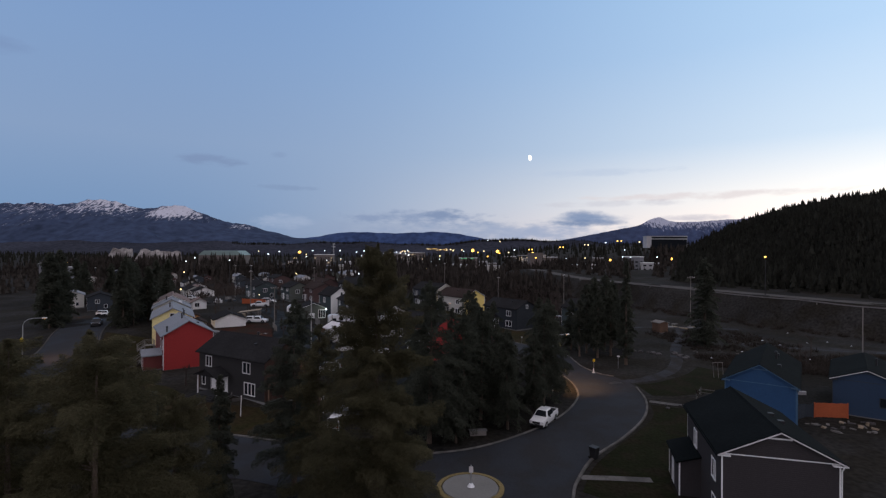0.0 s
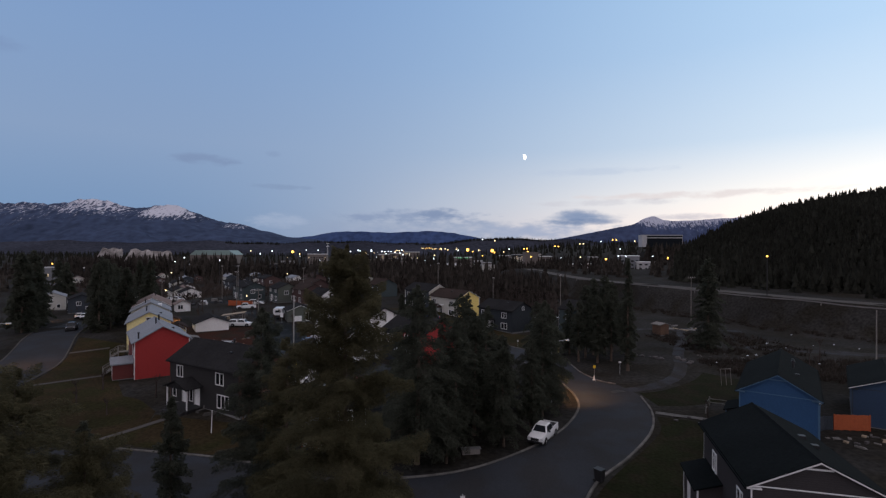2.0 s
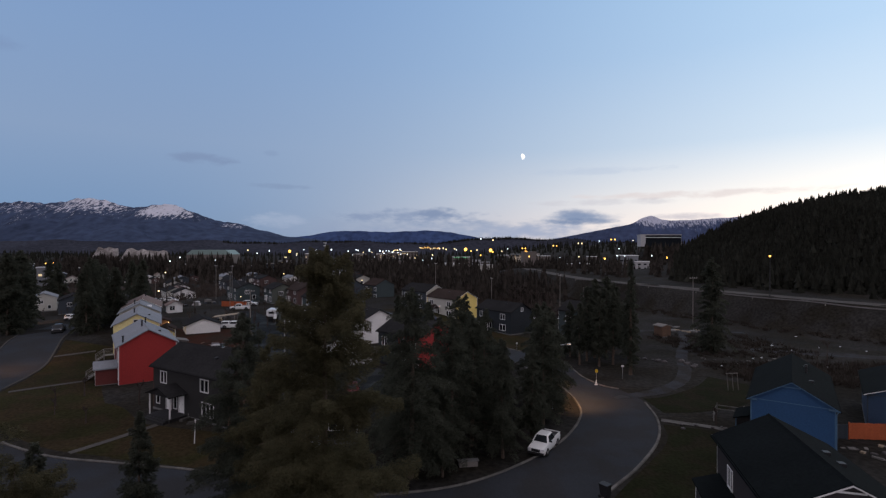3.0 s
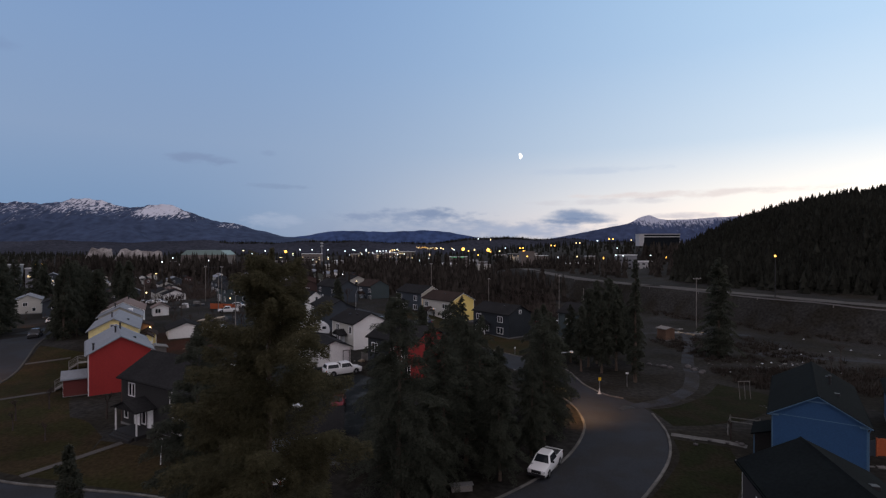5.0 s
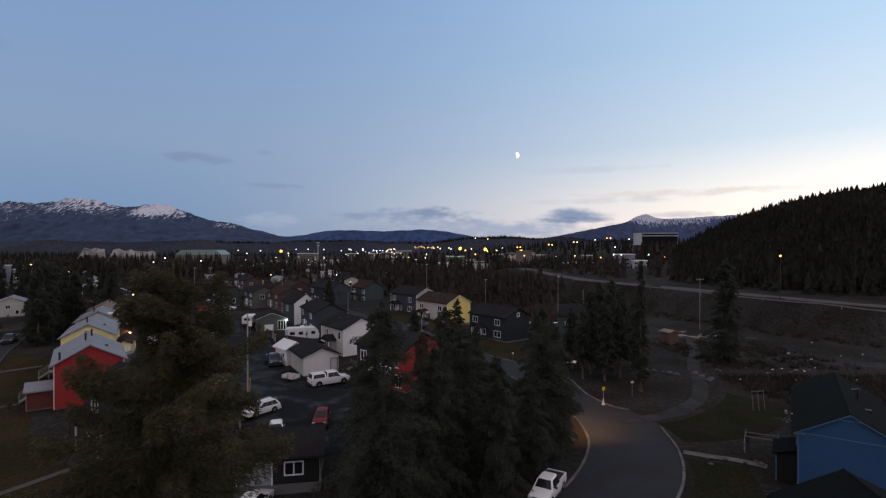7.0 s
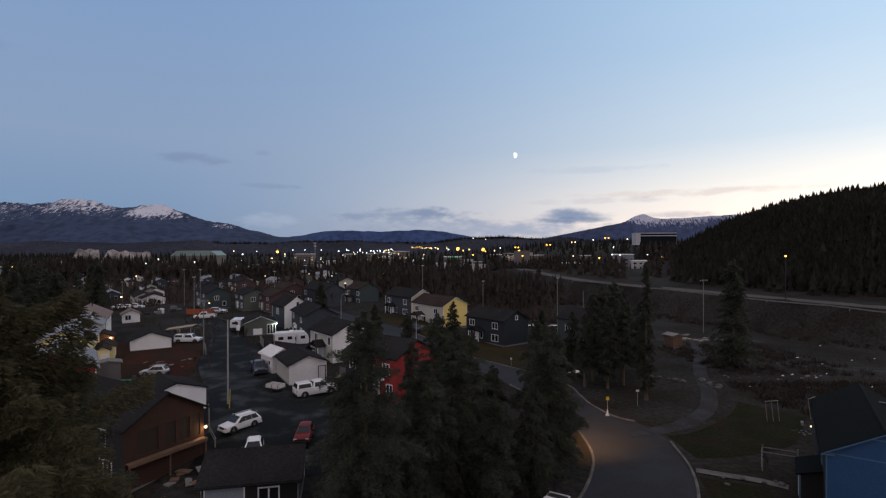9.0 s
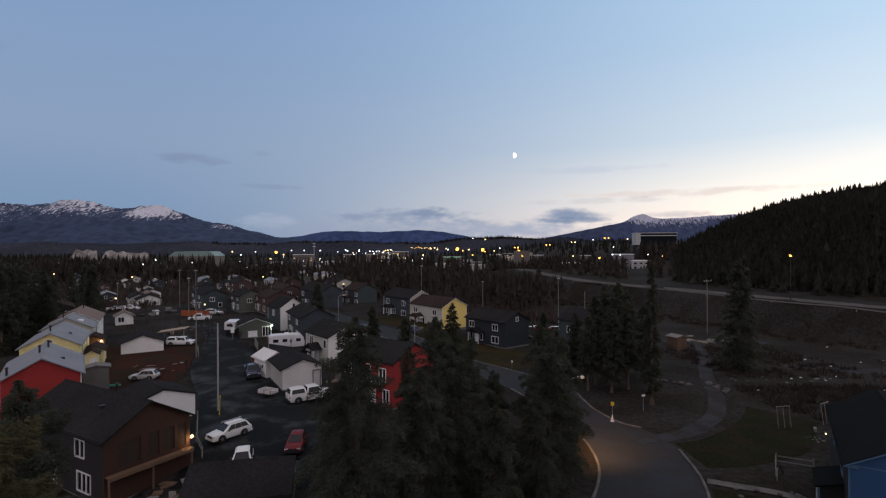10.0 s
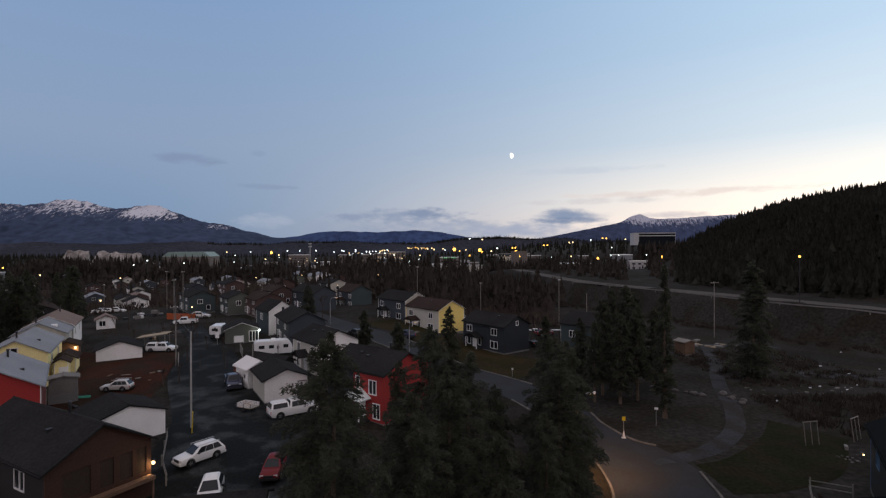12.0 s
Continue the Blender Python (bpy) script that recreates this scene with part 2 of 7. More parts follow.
M_sid_grey = siding("taupe_grey_siding", (0.041, 0.0365, 0.039))
M_sid_blue = siding("bright_blue_siding", (0.024, 0.074, 0.172))
M_sid_navy = siding("navy_siding", (0.01848, 0.02376, 0.02992))
M_sid_slate = siding("slate_blue_siding", (0.0352, 0.044, 0.05632))
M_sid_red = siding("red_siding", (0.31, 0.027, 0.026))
M_sid_red_dark = siding("dark_red_siding", (0.128, 0.03, 0.027))
M_sid_yellow = siding("yellow_siding", (0.8, 0.615, 0.195))
M_sid_cream = siding("cream_yellow_siding", (0.8, 0.693, 0.33))
M_sid_white = siding("white_siding", (0.78, 0.765, 0.75))
M_sid_beige = siding("grey_beige_siding", (0.4554, 0.4416, 0.4002))
M_sid_teal = siding("dull_teal_siding", (0.04, 0.056, 0.06))
M_sid_olive = siding("olive_green_siding", (0.09, 0.1, 0.085))
M_sid_dark = siding("dark_charcoal_siding", (0.01785, 0.017, 0.01742))
M_sid_brown = material("brown_timber_boards", (0.0493, 0.02295, 0.0153), 0.8, 0.3, 0.8, 9.0, lines=(2, 0.16, 0.012))
M_panel_wood = material("dark_timber_panel", (0.032, 0.02, 0.015), 0.85, 0.3, 0.8, 9.0)
M_sid_brick = siding("dull_red_brown_siding", (0.07, 0.04, 0.037))
M_roof_dark = material("charcoal_shingles", (0.02088, 0.02053, 0.02132), 0.95, 0.3, 0.8, 5.0, 0.015, specular=0.04)
M_roof_black = material("black_shingles", (0.0068, 0.0088, 0.0095), 0.95, 0.3, 0.8, 5.0, 0.015, specular=0.04)
M_roof_brown = material("brown_shingles", (0.0378, 0.0277, 0.0244), 0.95, 0.3, 0.8, 5.0, 0.015, specular=0.04)
M_roof_metal = material("blue_grey_metal_roof", (0.21, 0.225, 0.25), 0.7, 0.15, 0.6, 5.0, specular=0.1, lines=(1, 0.45, 0.015))
M_roof_tan = material("tan_shingles", (0.158, 0.115, 0.0998), 0.9, 0.2, 0.8, 5.0, 0.015)
M_roof_pale = material("pale_blue_porch_roof", (0.72, 0.8, 0.8), 0.5, 0.1, 1.0, 6.0)
M_orange = material("orange_boards", (0.378, 0.09, 0.0315), 0.7, 0.2, 1.0, 8.0, lines=(0, 0.15, 0.01))
M_garage_door = material("pale_blue_garage_door", (0.26, 0.28, 0.32), 0.7, 0.12, 0.8, 7.0, lines=(2, 0.5, 0.02))
M_orange_dull = material("rust_brown_boards", (0.12, 0.045, 0.028), 0.85, 0.25, 1.0, 8.0, lines=(0, 0.15, 0.01))
M_paint_white = material("white_car_paint", (0.72, 0.72, 0.72), 0.2, 0.03, specular=0.8)
M_paint_red = material("red_car_paint", (0.13, 0.003, 0.006), 0.35, 0.03, specular=0.3)
M_paint_silver = material("silver_car_paint", (0.6, 0.585, 0.57), 0.28, 0.03, metal=0.4, specular=0.6)
M_paint_navy = material("dark_blue_car_paint", (0.03, 0.0375, 0.075), 0.22, 0.03, specular=0.6)
M_paint_dark = material("black_car_paint", (0.018, 0.018, 0.021), 0.2, 0.03, specular=0.6)
M_lens = material("clear_lamp_lens", (0.55, 0.56, 0.58), 0.15, 0.0, specular=0.7)
M_tail = material("red_lamp_lens", (0.45, 0.015, 0.015), 0.2, 0.0, specular=0.6)
M_signyellow = material("sign_yellow", (0.5, 0.38, 0.02), 0.5, 0.03)
M_sodium = material("sodium_lamp", (0.8, 0.5, 0.1), 0.5, 0.0, emit=(1.0, 0.5, 0.08), strength=4.0)
M_warm = material("warm_lamp", (0.8, 0.6, 0.3), 0.5, 0.0, emit=(1.0, 0.7, 0.32), strength=4.0)
M_cool = material("cool_lamp", (0.8, 0.85, 0.9), 0.5, 0.0, emit=(0.86, 0.95, 1.0), strength=4.0)
M_litwin = material("lit_window", (0.6, 0.5, 0.3), 0.5, 0.0, emit=(1.0, 0.75, 0.4), strength=0.55)
M_moon = material("moonlight", (0.7, 0.7, 0.66), 0.9, 0.0, emit=(1.0, 0.97, 0.9), strength=1.2)
M_green_plastic = material("green_plastic", (0.03, 0.24, 0.165), 0.5, 0.1)

# ---- building helpers ----
def S(a, b, x):
    u = min(1.0, max(0.0, (x - a) / (b - a)))
    return u * u * (3 - 2 * u)


def mesh_object(name, bm, mat, parent=None, smooth=False):
    me = bpy.data.meshes.new(name)
    bm.to_mesh(me)
    bm.free()
    for m in (mat if isinstance(mat, (list, tuple)) else (mat,)):
        me.materials.append(m)
    if smooth:
        for p in me.polygons:
            p.use_smooth = True
    ob = new(name, me)
    if parent:
        ob.parent = parent
    return ob


def part(name, bm, mat, parent, label="", smooth=False):
    ob = mesh_object(name, bm, mat, parent, smooth)
    return tagged(ob, label)


def thing(name, m, label, category, group=""):
    ob = new(name)
    ob.empty_display_size = 0.3
    ob.matrix_world = m
    return tagged(ob, label, category, group)


def box(bm, x0, x1, y0, y1, z0, z1, turn=None, bevel=0.0):
    vs = [bm.verts.new((x, y, z)) for x in (x0, x1) for y in (y0, y1) for z in (z0, z1)]
    fs = [bm.faces.new([vs[i] for i in f]) for f in ((0, 1, 3, 2), (4, 6, 7, 5), (0, 4, 5, 1), (2, 3, 7, 6), (0, 2, 6, 4), (1, 5, 7, 3))]
    if bevel:
        es = {e for f in fs for e in f.edges}
        r = bmesh.ops.bevel(bm, geom=list(es), offset=bevel, segments=2, affect="EDGES", profile=0.6)
        vs = list({v for f in r["faces"] for v in f.verts} | {v for v in vs if v.is_valid})
    if turn:
        bmesh.ops.transform(bm, matrix=turn, verts=[v for v in vs if v.is_valid])
    return vs


def boxed(*args, **kw):
    bm = bmesh.new()
    box(bm, *args, **kw)
    return bm


def tube(bm, a, b, r0, r1=None, n=8):
    """A tapered round bar from a to b."""
    a, b = Vector(a), Vector(b)
    r1 = r0 if r1 is None else r1
    q = (b - a).to_track_quat("Z", "Y")
    rings = []
    for p, r in ((a, r0), (b, r1)):
        rings.append([bm.verts.new(p + q @ Vector((r * math.cos(k * math.tau / n), r * math.sin(k * math.tau / n), 0))) for k in range(n)])
    for k in range(n):
        bm.faces.new((rings[0][k], rings[0][(k + 1) % n], rings[1][(k + 1) % n], rings[1][k]))
    bm.faces.new(rings[0][::-1])
    bm.faces.new(rings[1])


def bent(bm, points, r, n=6):
    for p, q in zip(points, points[1:]):
        tube(bm, p, q, r, r, n)


def prism(bm, outline, depth, m=None):
    """Extrude a flat outline [(x, z)] from y = 0 to y = depth."""
    a = [bm.verts.new((x, 0, z)) for x, z in outline]
    b = [bm.verts.new((x, depth, z)) for x, z in outline]
    bm.faces.new(a)
    bm.faces.new(b[::-1])
    for i in range(len(a)):
        j = (i + 1) % len(a)
        bm.faces.new((a[j], a[i], b[i], b[j]))
    if m:
        bmesh.ops.transform(bm, matrix=m, verts=a + b)
    return a + b


# ---- the ground ----
def spline(points, per=8):
    """A smooth line through the points (Catmull-Rom)."""
    pts = [Vector(p) for p in points]
    pts = [2 * pts[0] - pts[1]] + pts + [2 * pts[-1] - pts[-2]]
    out = []
    for a, b, c, d in zip(pts, pts[1:], pts[2:], pts[3:]):
        for k in range(per):
            t = k / per
            out.append(0.5 * ((2 * b) + (c - a) * t + (2 * a - 5 * b + 4 * c - d) * t * t + (3 * b - a - 3 * c + d) * t ** 3))
    out.append(pts[-2])
    return out


HIGHWAY = [(150, 40), (122, 98), (99, 137), (80, 180), (60, 228), (53, 300), (50, 380), (38, 480), (0, 640)]
HIGH_Y = np.array([p[1] for p in HIGHWAY], float)
HIGH_X = np.array([p[0] for p in HIGHWAY], float)


def ground_z(x, y):
    """Height of the terrain."""
    z = 2 * S(15, -10, x) * S(52, 72, y) * (1 - 0.65 * S(-24, -38, x) * (1 - S(88, 105, y)))
    z -= 0.6 * S(90, 130, y) * S(-5, 15, x)
    z -= 5 * S(-70, -140, x)
    z -= 4 * S(160, 420, y)
    if x > 0 and -50 < y < 1500:
        s = x - float(np.interp(y, HIGH_Y, HIGH_X))
        lift = 1 - S(330, 520, y)
        z += (6.5 - z) * S(-13, -5.5, s) * lift
        z += 56 * (1 - math.exp(-max(0.0, x - 0.44 * y + 15) / 80)) * S(10, 140, s) * S(60, 350, y) * (1 - S(420, 670, y))
    z += 22 * S(700, 1700, y) * S(60, 500, x) * (1 - S(2000, 2600, y))
    z += 18 * S(540, 900, y) * S(-20, 240, x) * (1 - S(1500, 2300, y))
    if x > 100 and 440 < y < 720:
        z += 25 * math.exp(-((x - 235) / 48) ** 2 - ((y - 578) / 42) ** 2)
    return z


def steps(fine_lo, fine_hi, fine, lo, hi):
    a = list(np.arange(fine_lo, fine_hi + fine, fine))
    d, v = fine, a[-1]
    while v < hi:
        d *= 1.22
        v += d
        a.append(v)
    d, v = fine, a[0]
    while v > lo:
        d *= 1.22
        v -= d
        a.insert(0, v)
    return a


def sheet(name, xs, ys, zf, mat):
    verts = [(x, y, zf(x, y)) for y in ys for x in xs]
    w = len(xs)
    faces = [(j * w + i, j * w + i + 1, (j + 1) * w + i + 1, (j + 1) * w + i) for j in range(len(ys) - 1) for i in range(w - 1)]
    me = bpy.data.meshes.new(name)
    me.from_pydata(verts, [], faces)
    me.materials.append(mat)
    for p in me.polygons:
        p.use_smooth = True
    return new(name, me)


def uneven(x, y):
    k = S(40, 120, abs(x)) + S(110, 200, y)
    return ground_z(x, y) + 0.12 * min(1, k) * noise.noise((x * 0.09, y * 0.09, 0)) * 2


ground = tagged(sheet("ground", steps(-120, 130, 2.0, -5200, 5200), steps(10, 190, 2.0, -900, 4700), uneven, M_ground),
                "brown dormant grass and bare soil rolling to the horizon", "ground", kind="structure")


def ribbon(name, left, right, mat, lift, across=5, per=8, thick=0.0):
    """A surface laid on the ground between two lines."""
    bm = bmesh.new()
    a, b = spline(left, per), spline(right, per)
    rows = []
    for p, q in zip(a, b):
        row = []
        for k in range(across + 1):
            v = p.lerp(q, k / across)
            row.append(bm.verts.new((v.x, v.y, ground_z(v.x, v.y) + lift)))
        rows.append(row)
    for r, s in zip(rows, rows[1:]):
        for k in range(across):
            bm.faces.new((r[k], r[k + 1], s[k + 1], s[k]))
    bmesh.ops.recalc_face_normals(bm, faces=bm.faces)
    if bm.faces and sum(f.normal.z for f in bm.faces) < 0:
        bmesh.ops.reverse_faces(bm, faces=bm.faces)
    return mesh_object(name, bm, mat, smooth=True)


def offset(points, d):
    """The line moved d to its right."""
    pts = [Vector(p) for p in points]
    out = []
    for i, p in enumerate(pts):
        t = (pts[min(i + 1, len(pts) - 1)] - pts[max(i - 1, 0)]).normalized()
        out.append((p.x + t.y * d, p.y - t.x * d))
    return out


def kerb(name, points, label, width=0.26, high=0.16, per=8, mat=None):
    """A concrete kerb: a rounded bar that follows the road's edge."""
    line = spline(points, per)
    bm = bmesh.new()
    rings = []
    prof = [(-width / 2, -0.05), (-width / 2, high * 0.75), (-width * 0.3, high), (width * 0.32, high), (width / 2, high * 0.7), (width / 2, -0.05)]
    for i, p in enumerate(line):
        t = (line[min(i + 1, len(line) - 1)] - line[max(i - 1, 0)]).normalized()
        side = Vector((t.y, -t.x))
        z = ground_z(p.x, p.y)
        rings.append([bm.verts.new((p.x + side.x * u, p.y + side.y * u, z + h)) for u, h in prof])
    for r, s in zip(rings, rings[1:]):
        for k in range(len(prof) - 1):
            bm.faces.new((r[k], s[k], s[k + 1], r[k + 1]))
    bm.faces.new(rings[0])
    bm.faces.new(rings[-1][::-1])
    bmesh.ops.recalc_face_normals(bm, faces=bm.faces)
    return tagged(mesh_object(name, bm, mat or M_kerb), label, "kerb", kind="structure")


# the residential road: in from the traffic circle, round the grove, away to the north-west
ROAD_R = [(7.6, 26), (7.9, 34), (9.3, 40.2), (10.5, 43.4), (13.0, 47.9), (17.4, 53.0), (21.9, 59.5), (24.5, 65.9), (25.6, 72.5), (24.3, 78.2), (21.2, 83.5), (20.6, 89), (19.8, 95.2), (13.2, 106.0), (5.0, 114.5), (-7.2, 133.5), (-21, 153.5), (-38, 181), (-60, 215)]
ROAD_L = [(-3.6, 26), (-4.4, 34), (-7, 41.0), (-6.5, 47.4), (0.6, 49.0), (6.2, 52.8), (11.9, 59.0), (15.9, 66.8), (16.9, 73.0), (16.4, 79.0), (15.0, 85.0), (13.8, 89), (11.8, 94), (6.8, 101.0), (-0.6, 110.5), (-13.5, 130.0), (-27.0, 149.5), (-44, 176), (-66, 210)]
tagged(ribbon("road", ROAD_L, ROAD_R, M_asphalt, 0.05), "worn grey asphalt residential road curving round a grove", "road", kind="structure")
kerb("kerb", ROAD_R[1:9], "pale concrete kerb along the road")
kerb("kerb", [(24.2, 78.6), (22.7, 79.9), (21.7, 82.2), (20.9, 85.5), (20.7, 89), (19.9, 95.2), (13.4, 106.1), (5.2, 114.6), (-7.0, 133.6)], "pale concrete kerb along the road")
kerb("kerb", [(-12.0, 47.6), *ROAD_L[3:13]], "pale concrete kerb round the grove")
kerb("kerb", ROAD_L[13:17], "pale concrete kerb along the road")

# the cross road to the west and the street on the far left
WEST_N = [(-12.0, 47.6), (-17.5, 50.4), (-23.0, 51.9), (-30, 53.0), (-38, 54.6), (-50, 60), (-60, 68)]
WEST_S = [(-9.0, 38.0), (-16.0, 41.5), (-23.0, 43.0), (-30, 44.0), (-40, 46.0), (-54, 52), (-66, 61)]
tagged(ribbon("road", WEST_N, WEST_S, M_asphalt, 0.045), "worn asphalt cross street beside the lawns", "road", kind="structure")
kerb("kerb", WEST_N[1:6], "pale concrete kerb along the cross street")
LEFT_R = [(-56, 66), (-58.8, 73.7), (-62.5, 84), (-68.5, 94.5), (-75, 105), (-82, 117), (-90, 131)]
LEFT_L = [(-64, 62), (-67, 72), (-71.5, 82), (-78, 93), (-85, 104), (-93, 116), (-101, 129)]
tagged(ribbon("road", LEFT_L, LEFT_R, M_asphalt, 0.05), "worn asphalt side street lit by street lamps", "road", kind="structure")
kerb("kerb", LEFT_R[1:6], "dull concrete kerb along the side street", mat=M_path)
kerb("kerb", LEFT_L[1:6], "dull concrete kerb along the side street", mat=M_path)

# the gravel lot and lane behind the grove
LOT_L = [(-19.5, 62.5), (-20.5, 67), (-23.5, 73), (-25.5, 80), (-31.0, 90), (-37.0, 101), (-43, 118), (-50, 132), (-64, 152), (-76, 172)]
LOT_R = [(-7.5, 62.5), (-6.5, 67), (-7.0, 73), (-8.5, 80), (-17.5, 88), (-25.0, 99), (-32.5, 114), (-42, 129), (-56, 150), (-69, 171)]
tagged(ribbon("gravel_lot", LOT_L, LOT_R, M_gravel, 0.04, 8), "damp grey gravel parking lot and back lane", "parking lot", kind="structure")

# highway on its bank
hw = [Vector(p) for p in HIGHWAY]
tagged(ribbon("highway", offset(HIGHWAY[:-1], -3.6), offset(HIGHWAY[:-1], 3.6), M_hwy, 0.06), "pale grey highway along a grassy bank", "road", kind="structure")


def rail(name, points, lift, label):
    line = spline(points, 10)
    bm = bmesh.new()
    rings = []
    for i, p in enumerate(line):
        z = ground_z(p.x, p.y)
        rings.append([bm.verts.new((p.x + u, p.y, z + h)) for u, h in ((-0.05, lift), (0.05, lift + 0.08), (0.05, lift + 0.24), (-0.05, lift + 0.32))])
    for r, s in zip(rings, rings[1:]):
        for k in range(4):
            bm.faces.new((r[k], s[k], s[(k + 1) % 4], r[(k + 1) % 4]))
    ob = thing(name, Matrix(), label, "guard rail")
    part("rail", bm, M_rail, ob)
    for p in line[::4]:
        z = ground_z(p.x, p.y)
        part("post", boxed(p.x + 0.06, p.x + 0.2, p.y - 0.07, p.y + 0.07, z - 0.2, z + lift + 0.3), M_woodpole, ob)
    return ob


# footpaths, trail, lawns
def strip(name, points, width, mat, label, category, lift=0.06, per=6):
    return tagged(ribbon(name, offset(points, -width / 2), offset(points, width / 2), mat, lift, 2, per), label, category, kind="structure")


strip("pavement", [(24.9, 65.9), (27.0, 64.9), (29.4, 63.8), (31.0, 62.6)], 1.0, M_kerb, "pale concrete front path", "path")
strip("pavement", [(10.7, 43.6), (13.6, 43.5), (16.6, 43.3)], 0.9, M_kerb, "pale concrete front path", "path")
strip("pavement", [(-57.0, 72.5), (-54, 75.4), (-51.0, 78.2)], 0.9, M_path, "pale concrete front path", "path")
strip("pavement", [(-67.0, 92.6), (-64.5, 94.2), (-62.0, 95.8)], 0.9, M_path, "pale concrete front path", "path")
strip("pavement", [(-35.6, 55.0), (-34.0, 57.3), (-32.4, 59.4), (-30.8, 61.2)], 0.8, M_path, "pale concrete front path", "path")
strip("pavement", [(-7.4, 133.6), (-3.6, 137), (-2.6, 140.4)], 0.9, M_kerb, "pale concrete front path", "path")
strip("trail", [(24.9, 75.5), (29.5, 77.8), (34.8, 83.0), (39.2, 91.0), (42.3, 99.0), (46.8, 108.5), (51.8, 118.3), (58.0, 133)], 2.0, M_dirt, "grey packed dirt trail across the field", "path", 0.03)
strip("trail", [(40, 131.5), (51, 133.6), (60, 134), (72, 131)], 2.4, M_dirt, "grey packed dirt trail below the bank", "path", 0.035)
strip("trail", [(60, 108), (72, 104), (86, 99)], 3.6, M_dirt, "grey packed dirt trail across the field", "path", 0.03)
tagged(ribbon("lawn", [(26.0, 74.2), (29.6, 75.5), (36, 80.5), (40.5, 86)], [(26.3, 68.5), (31, 69), (38, 72), (45, 80)], M_lawn_green, 0.025, 5), "patch of dull green lawn beside the trail", "lawn", kind="structure")
tagged(ribbon("lawn", [(10.2, 41), (13.2, 47), (22.3, 58.6), (24.6, 64.6)], [(17.0, 36), (18.8, 45), (26.5, 55.5), (29.2, 62.5)], M_lawn_green, 0.02, 5), "dormant front lawn beside the kerb", "lawn", kind="structure")
tagged(ribbon("lawn", [(-55, 66), (-48, 61), (-39, 56.2), (-31, 54.2)], [(-56, 71), (-48, 69), (-40, 68), (-34, 63)], M_lawn, 0.014, 5), "brown dormant side lawn between the houses", "lawn", kind="structure")
tagged(ribbon("lawn", [(-57, 69), (-60.5, 80), (-66.5, 92), (-73, 103)], [(-38, 64), (-46.8, 75.5), (-53.5, 86), (-60, 98)], M_lawn, 0.02, 6), "dormant front lawn with brown patches", "lawn", kind="structure")
tagged(ribbon("lawn", [(-31, 54.0), (-24, 52.6), (-17.5, 51.2)], [(-33.5, 62), (-27, 60), (-18.5, 58.5)], M_lawn, 0.02, 4), "brown dormant front lawn", "lawn", kind="structure")
tagged(ribbon("lawn", [(14.6, 106), (6.6, 115), (-5.4, 134), (-19, 153.5)], [(24.5, 118), (16.2, 124.5), (3.5, 140.5), (-9.5, 155)], M_lawn, 0.02, 5), "brown dormant front lawns along the road", "lawn", kind="structure")
tagged(ribbon("yard", [(-33.8, 88), (-36, 97), (-39.5, 107), (-44, 116.5)], [(-44, 86), (-49.5, 98), (-56.5, 108), (-62, 116.5)], M_redsoil, 0.06, 7), "reddish bare soil back yard", "yard", kind="structure")
tagged(ribbon("tar_patch", [(22.2, 74.6), (23.4, 75.6), (24.2, 75.2)], [(22.5, 73.9), (23.5, 74.4), (24.4, 74.5)], M_patch, 0.06, 2), "dark tar patch in the asphalt", "road", kind="structure")


# traffic circle with a small marker post in the middle
def traffic_circle(x, y, r):
    z = ground_z(x, y)
    ob = thing("traffic_circle", pose(x, y, z), "round pale concrete traffic circle with a yellow rim", "traffic circle")
    bm = bmesh.new()
    n = 56
    prof = [(r, 0.0), (r, 0.16), (r - 0.06, 0.2), (r - 0.38, 0.21), (r - 0.38, 0.04)]
    rings = [[bm.verts.new((a * math.cos(k * math.tau / n), a * math.sin(k * math.tau / n), h)) for k in range(n)] for a, h in prof]
    for p, q in zip(rings, rings[1:]):
        for k in range(n):
            bm.faces.new((p[k], p[(k + 1) % n], q[(k + 1) % n], q[k]))
    part("rim", bm, M_yellow_paint, ob, "faded yellow painted kerb rim")
    bm = bmesh.new()
    bmesh.ops.create_cone(bm, cap_ends=True, segments=n, radius1=r - 0.39, radius2=r - 0.5, depth=0.2, matrix=Matrix.Translation((0, 0, 0.12)))
    part("island", bm, M_paver, ob)
    ob2 = thing("marker_post", pose(x + 0.05, y, z + 0.22), "slim grey marker post with a small sign plate", "sign post")
    bm = bmesh.new()
    bmesh.ops.create_cone(bm, cap_ends=True, segments=16, radius1=0.3, radius2=0.14, depth=0.24, matrix=Matrix.Translation((0, 0, 0.12)))
    part("base", bm, M_white, ob2)
    bm = bmesh.new()
    tube(bm, (0, 0, 0.2), (0, 0, 1.75), 0.05, 0.04)
    part("post", bm, M_steel, ob2)
    part("plate", boxed(-0.17, 0.17, -0.07, -0.05, 1.15, 1.65, bevel=0.01), M_trimgrey, ob2)


traffic_circle(1.2, 41.2, 2.75)

